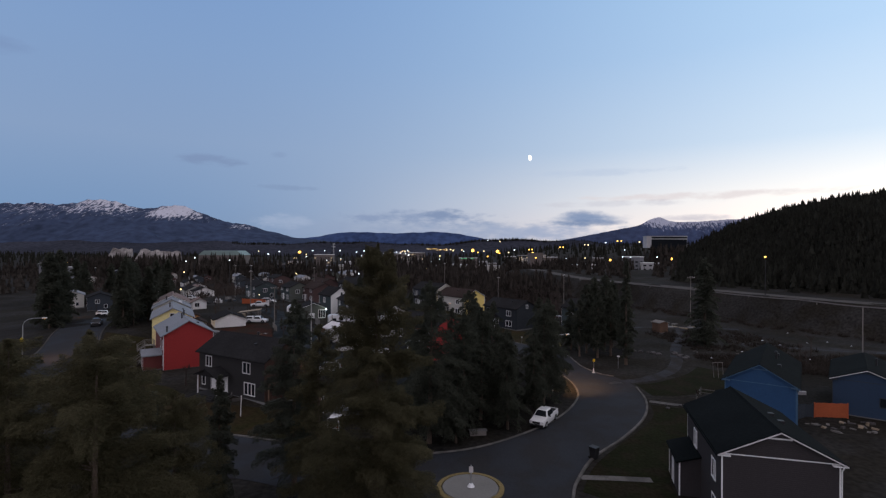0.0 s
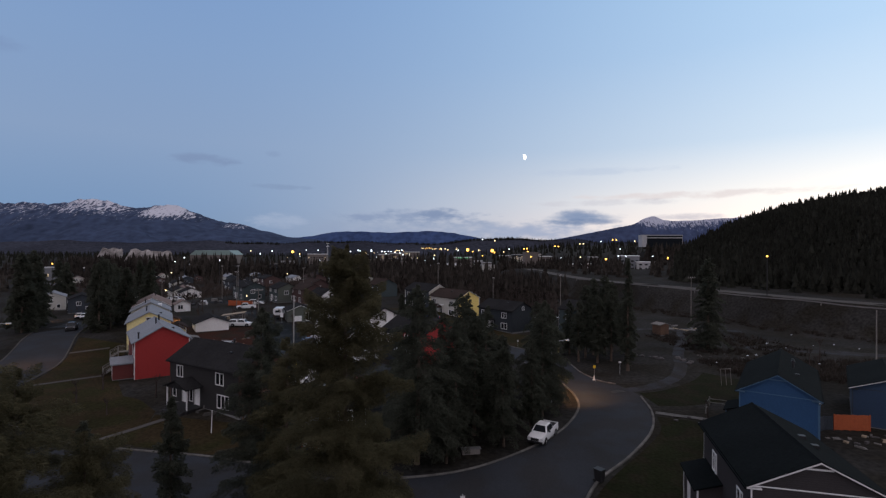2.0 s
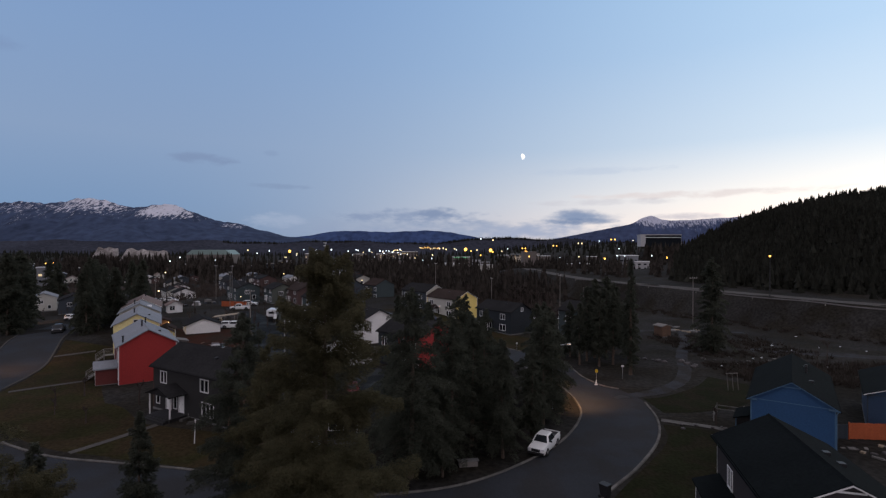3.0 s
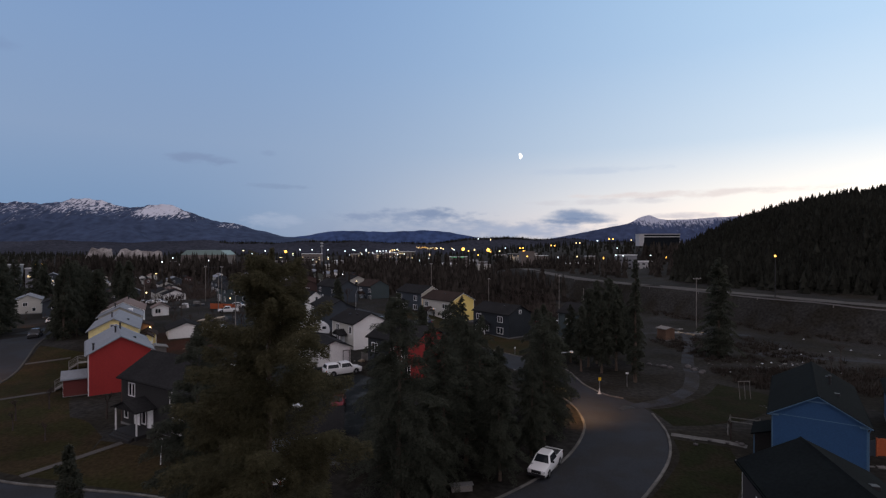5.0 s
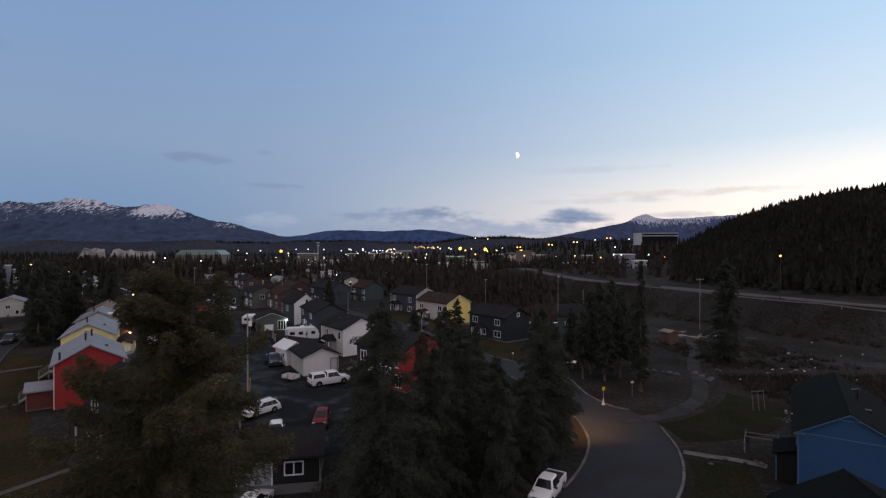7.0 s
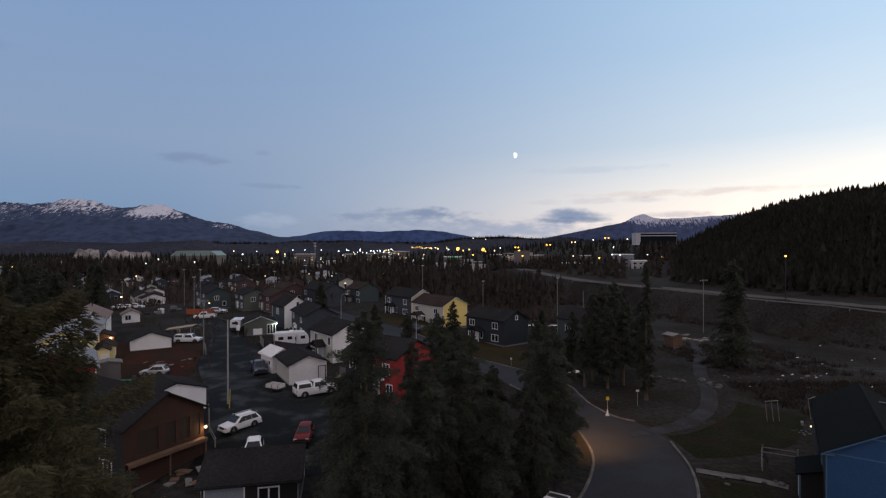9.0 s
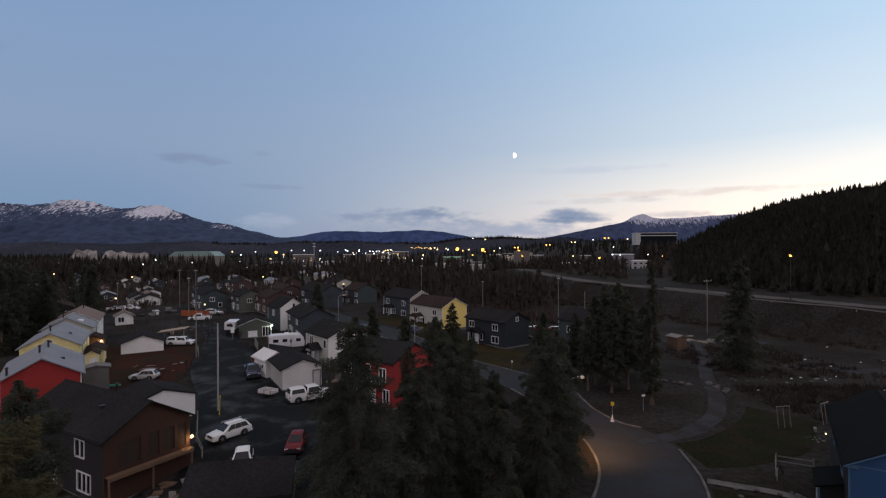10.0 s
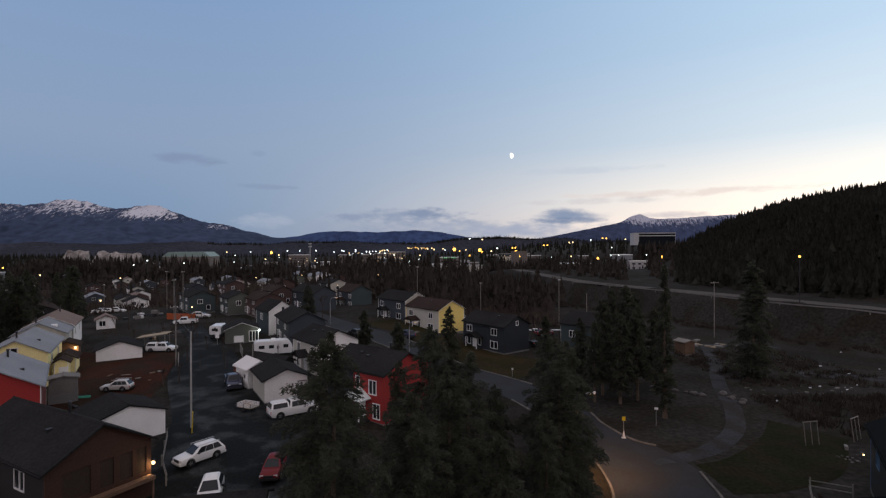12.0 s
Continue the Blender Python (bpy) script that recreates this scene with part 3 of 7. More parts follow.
# ---- distance: mountains, moon ----
def range_mesh(name, x0, x1, y0, depth, height, nx, ny, mat, label, rough=1.0, seed=0.0):
    bm = bmesh.new()
    rows = []
    for j in range(ny + 1):
        v = j / ny
        row = []
        for i in range(nx + 1):
            x = x0 + (x1 - x0) * i / nx
            h = height(x)
            y = y0 + depth * v
            fold = noise.fractal((x * 0.004 + seed, y * 0.006, seed), 1.0, 2.0, 5)
            crest = noise.fractal((x * 0.012 + seed, 3.1, seed), 1.0, 2.0, 4)
            z = h * (v ** 1.15) + rough * h * 0.2 * fold * math.sin(math.pi * min(1, v)) + rough * h * 0.05 * crest * v
            row.append(bm.verts.new((x, y + 60 * rough * fold, max(z, -3) - 6)))
        rows.append(row)
    for r, s in zip(rows, rows[1:]):
        for a, b, c, d in zip(r, r[1:], s[1:], s):
            bm.faces.new((a, b, c, d))
    return tagged(mesh_object(name, bm, mat, smooth=True), label, "mountain", kind="structure")


def mountain_material(name, wood, snow, line, soft, amount, bowls=(), blur=0.26):
    m = material(name, wood, 0.95, 0.35, 0.004, 0.02, specular=0.05)
    t = m.node_tree
    p = t.nodes["Principled BSDF"]
    old = p.inputs["Base Color"].links[0].from_socket
    geo = t.nodes.new("ShaderNodeNewGeometry")
    s = t.nodes.new("ShaderNodeSeparateXYZ")
    t.links.new(geo.outputs["Position"], s.inputs[0])
    n = t.nodes.new("ShaderNodeTexNoise")
    mp = t.nodes.new("ShaderNodeMapping")
    mp.inputs["Scale"].default_value = (1.5, 0.4, 0.7)
    t.links.new(geo.outputs["Position"], mp.inputs[0])
    t.links.new(mp.outputs[0], n.inputs["Vector"])
    n.inputs["Scale"].default_value = 0.05
    n.inputs["Detail"].default_value = 9
    n.inputs["Roughness"].default_value = 0.68
    a = t.nodes.new("ShaderNodeMapRange")
    t.links.new(s.outputs[2], a.inputs[0])
    a.inputs[1].default_value, a.inputs[2].default_value = line - soft, line + soft
    a.inputs[3].default_value, a.inputs[4].default_value = -0.42, 0.28
    add = t.nodes.new("ShaderNodeMath")
    add.operation = "ADD"
    t.links.new(a.outputs[0], add.inputs[0])
    strong = t.nodes.new("ShaderNodeMapRange")
    strong.clamp = False
    t.links.new(n.outputs["Fac"], strong.inputs[0])
    strong.inputs[3].default_value, strong.inputs[4].default_value = -0.55, 1.55
    t.links.new(strong.outputs[0], add.inputs[1])
    total = add.outputs[0]
    for *where, size, gain in bowls:  # hollows and tops that keep more of their snow
        far = t.nodes.new("ShaderNodeVectorMath")
        far.operation = "DISTANCE"
        t.links.new(geo.outputs["Position"], far.inputs[0])
        far.inputs[1].default_value = where
        fade = t.nodes.new("ShaderNodeMapRange")
        t.links.new(far.outputs["Value"], fade.inputs[0])
        fade.inputs[1].default_value, fade.inputs[2].default_value = size * 0.4, size
        fade.inputs[3].default_value, fade.inputs[4].default_value = gain, 0.0
        more = t.nodes.new("ShaderNodeMath")
        t.links.new(total, more.inputs[0])
        t.links.new(fade.outputs[0], more.inputs[1])
        total = more.outputs[0]
    r = t.nodes.new("ShaderNodeMapRange")
    r.interpolation_type = "SMOOTHSTEP"
    t.links.new(total, r.inputs[0])
    r.inputs[1].default_value, r.inputs[2].default_value, r.inputs[4].default_value = 0.48, 0.48 + blur, amount
    mix = t.nodes.new("ShaderNodeMix")
    mix.data_type = "RGBA"
    t.links.new(r.outputs[0], mix.inputs[0])
    t.links.new(old, mix.inputs[6])
    mix.inputs[7].default_value = (*snow, 1)
    t.links.new(mix.outputs[2], p.inputs["Base Color"])
    return m


# the forest colour is blued to put in the haze of distance
M_mountain = mountain_material("hazed_forested_mountain_with_snow", (0.042, 0.059, 0.106), (0.7, 0.7, 0.78), 318, 105, 0.75,
                               [(-1830, 3200, 245, 190, 0.62), (-2340, 3190, 290, 300, 0.26), (-1400, 3240, 170, 120, 0.45), (-2780, 3080, 215, 300, 0.2), (-2960, 2900, 130, 130, 0.3), (-2550, 2960, 190, 160, 0.22),
                                (-1620, 3240, 215, 130, 0.28), (-2060, 3160, 235, 220, 0.16)])
# haze painted in: base and snow both pushed towards blue
M_mountain_far = mountain_material("haze_blue_distant_mountain", (0.04, 0.066, 0.15), (0.4, 0.45, 0.6), 178, 26, 0.6)
# blue slopes and soft bluish snow carry the peak's haze in their colour
M_mountain_right = mountain_material("hazed_distant_peak_with_snow", (0.05, 0.068, 0.13), (0.55, 0.57, 0.68), 232, 60, 0.8, [(1640, 4140, 280, 190, 0.3), (1950, 4150, 250, 330, 0.22)], 0.4)


def bump_at(x, c, w):
    return math.exp(-((x - c) / w) ** 2)


def left_range(x):
    """Two summits, then a long stepped shoulder down to the valley."""
    slope = 85 + 225 * (1 - S(-1980, -900, x)) + 12 * S(-2600, -2900, x) - 45 * S(-950, -560, x)
    return slope + 36 * bump_at(x, -2380, 130) + 14 * bump_at(x, -2520, 90) - 26 * bump_at(x, -2080, 95) - 20 * bump_at(x, -1600, 110) - 16 * bump_at(x, -1490, 50)


def far_ridge(x):
    return (120 + 54 * S(-1420, -950, x) - 8 * bump_at(x, -560, 120) + 6 * bump_at(x, -220, 90)) * (1 - 0.42 * S(-120, 420, x))


def right_range(x):
    return 135 + 0.19 * (min(x, 1560) - 1000) + 0.06 * max(0, x - 1560) + 52 * bump_at(x, 1630, 95)


range_mesh("mountain", -3500, -560, 2500, 800, left_range, 330, 40, M_mountain, "long dark forested mountain with snow on two summits", 1.0, 1.7)
range_mesh("mountain", -2000, 900, 4200, 250, far_ridge, 140, 10, M_mountain_far, "low haze-blue mountain ridge far across the valley", 0.5, 5.2)
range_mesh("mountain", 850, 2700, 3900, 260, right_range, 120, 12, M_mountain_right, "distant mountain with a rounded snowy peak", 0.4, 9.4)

# forest colour lifted and cooled to include the valley haze
M_terrace = material("hazed_forested_terrace", (0.032, 0.034, 0.046), 0.95, 0.5, 0.01, 0.08, specular=0.03)
def terrace(x):
    return 50 + 16 * S(-100, 220, x) - 18 * S(480, 640, x) + 4 * math.sin(x * 0.011) + 2 * math.sin(x * 0.031)


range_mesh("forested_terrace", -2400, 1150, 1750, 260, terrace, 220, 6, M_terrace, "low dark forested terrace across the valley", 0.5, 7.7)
M_clay = material("pale_clay_bluff", (0.3, 0.28, 0.27), 0.95, 0.4, 0.06, 0.5, second=(0.09, 0.078, 0.075), specular=0.03)


def bluff(x):
    top = 24.8 * S(-403, -400, x) * (1 - S(-377, -374, x)) + (24.2 - 0.06 * (x + 368)) * S(-370, -367, x) * (1 - S(-320, -315, x)) - 1.2 * bump_at(x, -352, 3) - 1.5 * bump_at(x, -336, 3)
    return max(0.5, top + 0.8 * math.sin(x * 0.5))


range_mesh("clay_bluff", -415, -315, 550, 25, bluff, 120, 8, M_clay, "pale eroded clay bluff at the edge of town", 0.04, 3.3)

bm = bmesh.new()
n = 20
rim = [(math.sin(math.pi * k / n), math.cos(math.pi * k / n)) for k in range(n + 1)]
edge = [(-0.22 * math.sin(math.pi * k / n), math.cos(math.pi * k / n)) for k in range(n, -1, -1)][1:-1]
outline = [(a * 26, b * 26) for a, b in rim + edge]
bm.faces.new([bm.verts.new((a, 0, b)) for a, b in outline])
moon = tagged(mesh_object("moon", bm, M_moon), "small bright half moon in the dusk sky", "moon", kind="structure")
moon.matrix_world = pose(632.7, 4500, 836.4, 0, -8, -8)

# ---- houses ----
M_sid_blue2 = siding("dull_blue_siding", (0.026, 0.05, 0.095))
M_trimblue = material("pale_blue_trim", (0.07, 0.14, 0.23), 0.6, 0.08)
def wall_panel(bm, w, h, holes, thick=0.18):
    """A wall in its own plane: x 0..w, z 0..h, outside at y = 0, with openings (x, z, w, h) cut through."""
    holes = [o for o in holes if o[1] + o[3] < h]
    xs = sorted({0.0, w, *[a for x, z, ww, hh in holes for a in (x, x + ww)]})
    zs = sorted({0.0, h, *[a for x, z, ww, hh in holes for a in (z, z + hh)]})
    corner = {(i, j, k): bm.verts.new((x, y, z)) for i, x in enumerate(xs) for j, z in enumerate(zs) for k, y in enumerate((0, thick))}
    solid = set()
    for i in range(len(xs) - 1):
        for j in range(len(zs) - 1):
            cx, cz = (xs[i] + xs[i + 1]) / 2, (zs[j] + zs[j + 1]) / 2
            if not any(x < cx < x + ww and z < cz < z + hh for x, z, ww, hh in holes):
                solid.add((i, j))
    for i, j in solid:
        bm.faces.new([corner[p] for p in ((i, j, 0), (i + 1, j, 0), (i + 1, j + 1, 0), (i, j + 1, 0))])
        bm.faces.new([corner[p] for p in ((i, j + 1, 1), (i + 1, j + 1, 1), (i + 1, j, 1), (i, j, 1))])
        for a, b, (di, dj) in (((i, j), (i + 1, j), (0, -1)), ((i + 1, j), (i + 1, j + 1), (1, 0)), ((i + 1, j + 1), (i, j + 1), (0, 1)), ((i, j + 1), (i, j), (-1, 0))):
            if (i + di, j + dj) not in solid:
                bm.faces.new([corner[p] for p in ((*b, 0), (*a, 0), (*a, 1), (*b, 1))])
    bmesh.ops.delete(bm, geom=[v for v in bm.verts if not v.link_faces], context="VERTS")


def window(parent, m, x, z, w, h, trim, panes=2, lit=False):
    """A window in a wall's plane m: frame with casing, mullions and panes."""
    win = part("window", boxed(x - 0.09, x + w + 0.09, -0.045, 0.03, z + h, z + h + 0.1), trim, parent)
    win.matrix_local = m
    bm = bmesh.new()
    c = 0.09
    box(bm, x - c, x, -0.04, 0.06, z - c, z + h)
    box(bm, x + w, x + w + c, -0.04, 0.06, z - c, z + h)
    box(bm, x, x + w, -0.06, 0.06, z - c, z)
    for k in range(1, panes):
        u = x + w * k / panes
        box(bm, u - 0.045, u + 0.045, -0.02, 0.06, z, z + h)
    part("frame", bm, trim, win)
    for k in range(panes):
        u0, u1 = x + w * k / panes + 0.03, x + w * (k + 1) / panes - 0.03
        part("pane", boxed(u0, u1, 0.045, 0.06, z + 0.01, z + h - 0.01), M_litwin if lit else M_glass, win)
    return win


def door(parent, m, x, z, w, h, mat, trim):
    d = part("door", boxed(x + 0.02, x + w - 0.02, 0.02, 0.07, z, z + h - 0.02, bevel=0.01), mat, parent)
    d.matrix_local = m
    bm = bmesh.new()
    box(bm, x - 0.09, x, -0.03, 0.08, z, z + h + 0.09)
    box(bm, x + w, x + w + 0.09, -0.03, 0.08, z, z + h + 0.09)
    box(bm, x, x + w, -0.03, 0.08, z + h, z + h + 0.09)
    part("frame", bm, trim, d)
    bm = bmesh.new()
    tube(bm, (x + w - 0.12, 0.02, z + 1.0), (x + w - 0.12, -0.05, z + 1.0), 0.03)
    part("handle", bm, M_steel, d)
    return d


def house(name, A, B, L, base, eave, ridge, label, gable_mat, side_mat, roof_mat, trim=None, openings=(), over=0.3,
          chimneys=(), porch=None, corner=True, edge=None, belt=False, entry=None, category="house", foundation=0.35, back_mat=None, group="", clad=None):
    """A gabled building. A, B: the left and right ends of the near gable as seen from outside; it runs L back from there.
    openings: (side, kind, u, z, w, h): side g, l, r or b, u from the side's left end as seen from outside."""
    trim = trim or M_white
    edge = edge or roof_mat
    A, B = Vector(A), Vector(B)
    ex = (B - A).normalized()
    A, B = A + ex * over * 0.8, B - ex * over * 0.8     # A and B mark the eaves; the walls stand inside them
    W = (B - A).length
    mid = (A + B) / 2
    turn = math.degrees(math.atan2(ex.y, ex.x))
    ob = thing(name, pose(mid.x, mid.y, base, 0, 0, turn), label, category, group)
    H, R = eave - base, ridge - base
    half = W / 2
    planes = {"g": (pose(-half, 0, 0), W), "l": (pose(-half, L, 0, 0, 0, -90), L), "r": (pose(half, 0, 0, 0, 0, 90), L), "b": (pose(half, L, 0, 0, 0, 180), W)}
    for side, (m, width) in planes.items():
        holes = [o[2:6] for o in openings if o[0] == side]
        bm = bmesh.new()
        inset = 0.18 if side in "lr" else 0.0
        panel = [(x, z, w, h) for x, z, w, h in holes]
        wall_panel(bm, width, H, panel)
        if side in "gb":
            prism(bm, [(0, H), (W, H), (half, R)], 0.18)
        bmesh.ops.remove_doubles(bm, verts=bm.verts, dist=0.0005)
        if inset:
            for v in bm.verts:
                v.co.x = min(max(v.co.x, inset), width - inset)
        mat = {"g": gable_mat, "l": side_mat, "r": side_mat, "b": back_mat or gable_mat}[side]
        w = part("wall", bm, mat, ob)
        w.matrix_local = m
        if clad and side == "l":
            bm = bmesh.new()
            wall_panel(bm, clad[1], H, [o for o in holes if o[0] + o[2] < clad[1]], 0.02)
            c = part("wall", bm, clad[0], ob, "navy sided half of the side wall")
            c.matrix_local = m @ Matrix.Translation((0, -0.022, 0))
        for o in openings:
            if o[0] != side:
                continue
            _, kind, u, z, ww, hh = o[:6]
            if kind in ("win", "win1", "win3", "lit"):
                proud = Matrix.Translation((0, -0.07 if z + hh >= H else 0, 0))
                window(ob, m @ proud, u, z, ww, hh, trim, {"win": 2, "win1": 1, "win3": 3, "lit": 2}[kind], kind == "lit")
            elif kind == "panel":
                o = part("panel", boxed(u, u + ww, 0.07, 0.11, z, z + hh), M_panel_wood, ob, "dark recessed timber panel")
                o.matrix_local = m
            else:
                door(ob, m, u, z, ww, hh, {"door": M_white, "grey_door": M_trimgrey, "garage_door": M_garage_door}[kind], trim)
    if foundation:
        bm = bmesh.new()
        box(bm, -half - 0.03, half + 0.03, -0.03, L + 0.03, -0.9, foundation * 0.6)
        part("foundation", bm, M_foundation, ob)
    # roof: two slopes, fascia boards, ridge cap
    rise = (R - H) / half
    for s in (-1, 1):
        bm = bmesh.new()
        e = half + over
        ze = H - rise * over
        outline = [(s * e, ze + 0.02), (0, R + 0.02), (0, R + 0.16), (s * e, ze + 0.16)]
        prism(bm, outline if s > 0 else outline[::-1], L + 2 * over, Matrix.Translation((0, -over, 0)))
        bmesh.ops.recalc_face_normals(bm, faces=bm.faces)
        part("roof", bm, roof_mat, ob)
        for y in (-over - 0.035, L + over):
            bm = bmesh.new()
            prism(bm, [(0, R + 0.02), (0, R + 0.1), (s * (e + 0.02), ze + 0.1), (s * (e + 0.02), ze + 0.02)], 0.035, Matrix.Translation((0, y, 0)))
            bmesh.ops.recalc_face_normals(bm, faces=bm.faces)
            part("fascia", bm, edge, ob)
        part("gutter", boxed(s * e - 0.05 + s * 0.06, s * e + 0.05 + s * 0.06, -over, L + over, ze - 0.02, ze + 0.1, bevel=0.015), roof_mat, ob)
    bm = bmesh.new()
    prism(bm, [(-0.18, R + 0.16 - 0.18 * rise), (0, R + 0.17), (0.18, R + 0.16 - 0.18 * rise), (0, R + 0.21)], L + 2 * over, Matrix.Translation((0, -over, 0)))
    bmesh.ops.recalc_face_normals(bm, faces=bm.faces)
    part("ridge_cap", bm, roof_mat, ob)
    if corner:
        for x in (-half, half):
            for y in (0, L):
                sx, sy = (-1 if x < 0 else 1), (-1 if y == 0 else 1)
                bm = bmesh.new()
                box(bm, min(x, x - sx * 0.075) - (0.02 if sx < 0 else 0), max(x, x - sx * 0.075) + (0.02 if sx > 0 else 0), y + sy * 0.003, y + sy * 0.023, 0.2, H - 0.02)
                part("corner_board", bm, trim, ob)
    if belt:
        part("belt_board", boxed(-half, half, -0.028, -0.004, H - 0.07, H + 0.0), trim, ob)
        for sx in (-1, 1):
            x0, x1 = sorted((sx * (half + over - 0.04), sx * (half - 0.5)))
            part("eave_return", boxed(x0, x1, -over + 0.01, -0.032, H - 0.14, H - 0.07), trim, ob)
        bm = bmesh.new()
        k = 0.22
        box(bm, -half * k, half * k, -0.028, -0.004, R - (R - H) * k - 0.1, R - (R - H) * k)
        part("peak_board", bm, trim, ob)
        bm = bmesh.new()
        tube(bm, (half + over - 0.05, -0.05, H - 0.1), (half + 0.06, -0.05, H - 0.45), 0.04, 0.04, 6)
        tube(bm, (half + 0.06, -0.05, H - 0.45), (half + 0.06, -0.05, 0.2), 0.04, 0.04, 6)
        part("downspout", bm, trim, ob)
    if entry:
        side, u, w, deep, he = entry
        m, width = planes[side]
        bm = bmesh.new()
        prism(bm, [(0, 0), (deep, 0), (deep, he), (0, he - 0.5)], w, pose(u, -deep, 0, 0, 0, 90) @ Matrix.Translation((0, -w, 0)))
        bmesh.ops.recalc_face_normals(bm, faces=bm.faces)
        o = part("entry", bm, side_mat, ob)
        o.matrix_local = m
        bm = bmesh.new()
        prism(bm, [(-0.25, he - 0.56), (deep, he + 0.02), (deep, he + 0.14), (-0.25, he - 0.44)], w + 0.4, pose(u, -deep, 0, 0, 0, 90) @ Matrix.Translation((0, -w - 0.2, 0)))
        bmesh.ops.recalc_face_normals(bm, faces=bm.faces)
        o = part("entry_roof", bm, roof_mat, ob)
        o.matrix_local = m
        for q in (u, u + w):
            o = part("corner_board", boxed(q - 0.05, q + 0.05, -deep - 0.02, -deep + 0.08, 0, he - 0.52), trim, ob)
            o.matrix_local = m
        o = part("door", boxed(u + w * 0.3, u + w * 0.3 + 0.95, -deep - 0.03, -deep + 0.02, 0.1, 2.1, bevel=0.01), M_trimgrey, ob)
        o.matrix_local = m
    for kind, x, y in chimneys:
        z = R - rise * abs(x)
        bm = bmesh.new()
        if kind == "pipe":
            tube(bm, (x, y, z - 0.1), (x, y, z + 0.9), 0.11, 0.11, 10)
            tube(bm, (x, y, z + 0.92), (x, y, z + 1.06), 0.18, 0.14, 10)
            part("flue", bm, M_black, ob)
        elif kind == "vent":
            box(bm, x - 0.2, x + 0.2, y - 0.2, y + 0.2, z - 0.05, z + 0.32, bevel=0.03)
            part("roof_vent", bm, M_black, ob)
        elif kind == "sky":
            box(bm, x - 0.45, x + 0.45, y - 0.5, y + 0.5, z - 0.1, z + 0.35, bevel=0.03)
            part("skylight", bm, M_white, ob, "white framed skylight")
        else:
            box(bm, x - 0.35, x + 0.35, y - 0.35, y + 0.35, z - 0.3, z + 1.0)
            box(bm, x - 0.4, x + 0.4, y - 0.4, y + 0.4, z + 1.0, z + 1.1)
            part("chimney", bm, M_sid_brick, ob)
    if porch:
        side, u, w, deep, hp, pmat = porch
        m, width = planes[side]
        pr = part("porch_roof", bmesh_porch(u, w, deep, hp), pmat, ob)
        pr.matrix_local = m
        for px in (u + 0.12, u + w - 0.12):
            bm = bmesh.new()
            box(bm, px - 0.06, px + 0.06, -deep + 0.1, -deep + 0.22, 0.3, hp - 0.02)
            p = part("porch_post", bm, trim, ob)
            p.matrix_local = m
        bm = bmesh.new()
        box(bm, u - 0.1, u + w + 0.1, -deep, 0, -0.1, 0.32)
        for k in range(2):
            box(bm, u + 0.2, u + w - 0.2, -deep - 0.28 * (k + 1), -deep - 0.28 * k, -0.2, 0.22 - 0.14 * k)
        p = part("porch_floor", bm, M_sid_dark, ob)
        p.matrix_local = m
    return ob


def bmesh_porch(u, w, deep, hp):
    """A small gabled roof that stands out from a wall."""
    bm = bmesh.new()
    for s in (-1, 1):
        c = u + w / 2
        o = [(c + s * (w / 2 + 0.25), hp), (c, hp + 0.9), (c, hp + 1.02), (c + s * (w / 2 + 0.25), hp + 0.12)]
        prism(bm, o if s > 0 else o[::-1], deep + 0.2, Matrix.Translation((0, -deep - 0.2, 0)))
    bmesh.ops.recalc_face_normals(bm, faces=bm.faces)
    prism(bm, [(u, hp + 0.02), (u + w, hp + 0.02), (u + w / 2, hp + 0.88)], 0.06, Matrix.Translation((0, -deep, 0)))
    bmesh.ops.recalc_face_normals(bm, faces=bm.faces)
    return bm


def two_storey(L, extra=()):
    """Windows of a two-storey front on the left side wall, by its length."""
    k = L / 12
    return [("l", "win", 1.2 * k, 3.4, 1.5, 1.2), ("l", "win", 8.4 * k, 3.4, 1.5, 1.2), ("l", "win", 8.2 * k, 0.8, 1.9, 1.3),
            ("l", "win1", 1.4 * k, 0.8, 0.9, 1.3), ("l", "door", 3.0 * k, 0.32, 0.95, 2.05), ("l", "win1", 4.6 * k, 0.9, 0.8, 1.3), *extra]


house("house", (17.8, 34.9), (25.0, 33.2), 10.8, -0.1, 5.82, 7.5, "taupe grey sided house with a black shingle roof and white trim", M_sid_grey, M_sid_grey, M_roof_black,
      edge=M_trimgrey, openings=[("l", "win", 2.6, 3.5, 1.0, 1.25), ("l", "win", 8.3, 3.4, 1.0, 1.25), ("l", "win", 8.4, 0.8, 1.3, 1.3), ("r", "win", 4, 3.4, 1.4, 1.2)],
      chimneys=[("vent", 1.5, 4.2), ("vent", 1.3, 5.6)], entry=("l", 0.7, 4.3, 1.6, 3.25), belt=True, foundation=0.2)
house("house", (29.5, 56.9), (35.3, 53.0), 15.0, -0.1, 5.4, 7.3, "bright blue sided house with a dark roof and blue trim", M_sid_blue, M_sid_dark, M_roof_black,
      trim=M_trimblue, edge=M_trimblue, openings=[("l", "win", 3, 3.3, 1.3, 1.1), ("l", "win", 10, 3.3, 1.3, 1.1), ("l", "door", 7, 0.3, 0.95, 2.05)], chimneys=[("pipe", 1.2, 8), ("vent", 1.6, 5.0), ("vent", 1.2, 11)], entry=("l", 8.6, 3.4, 1.5, 2.9), belt=True)
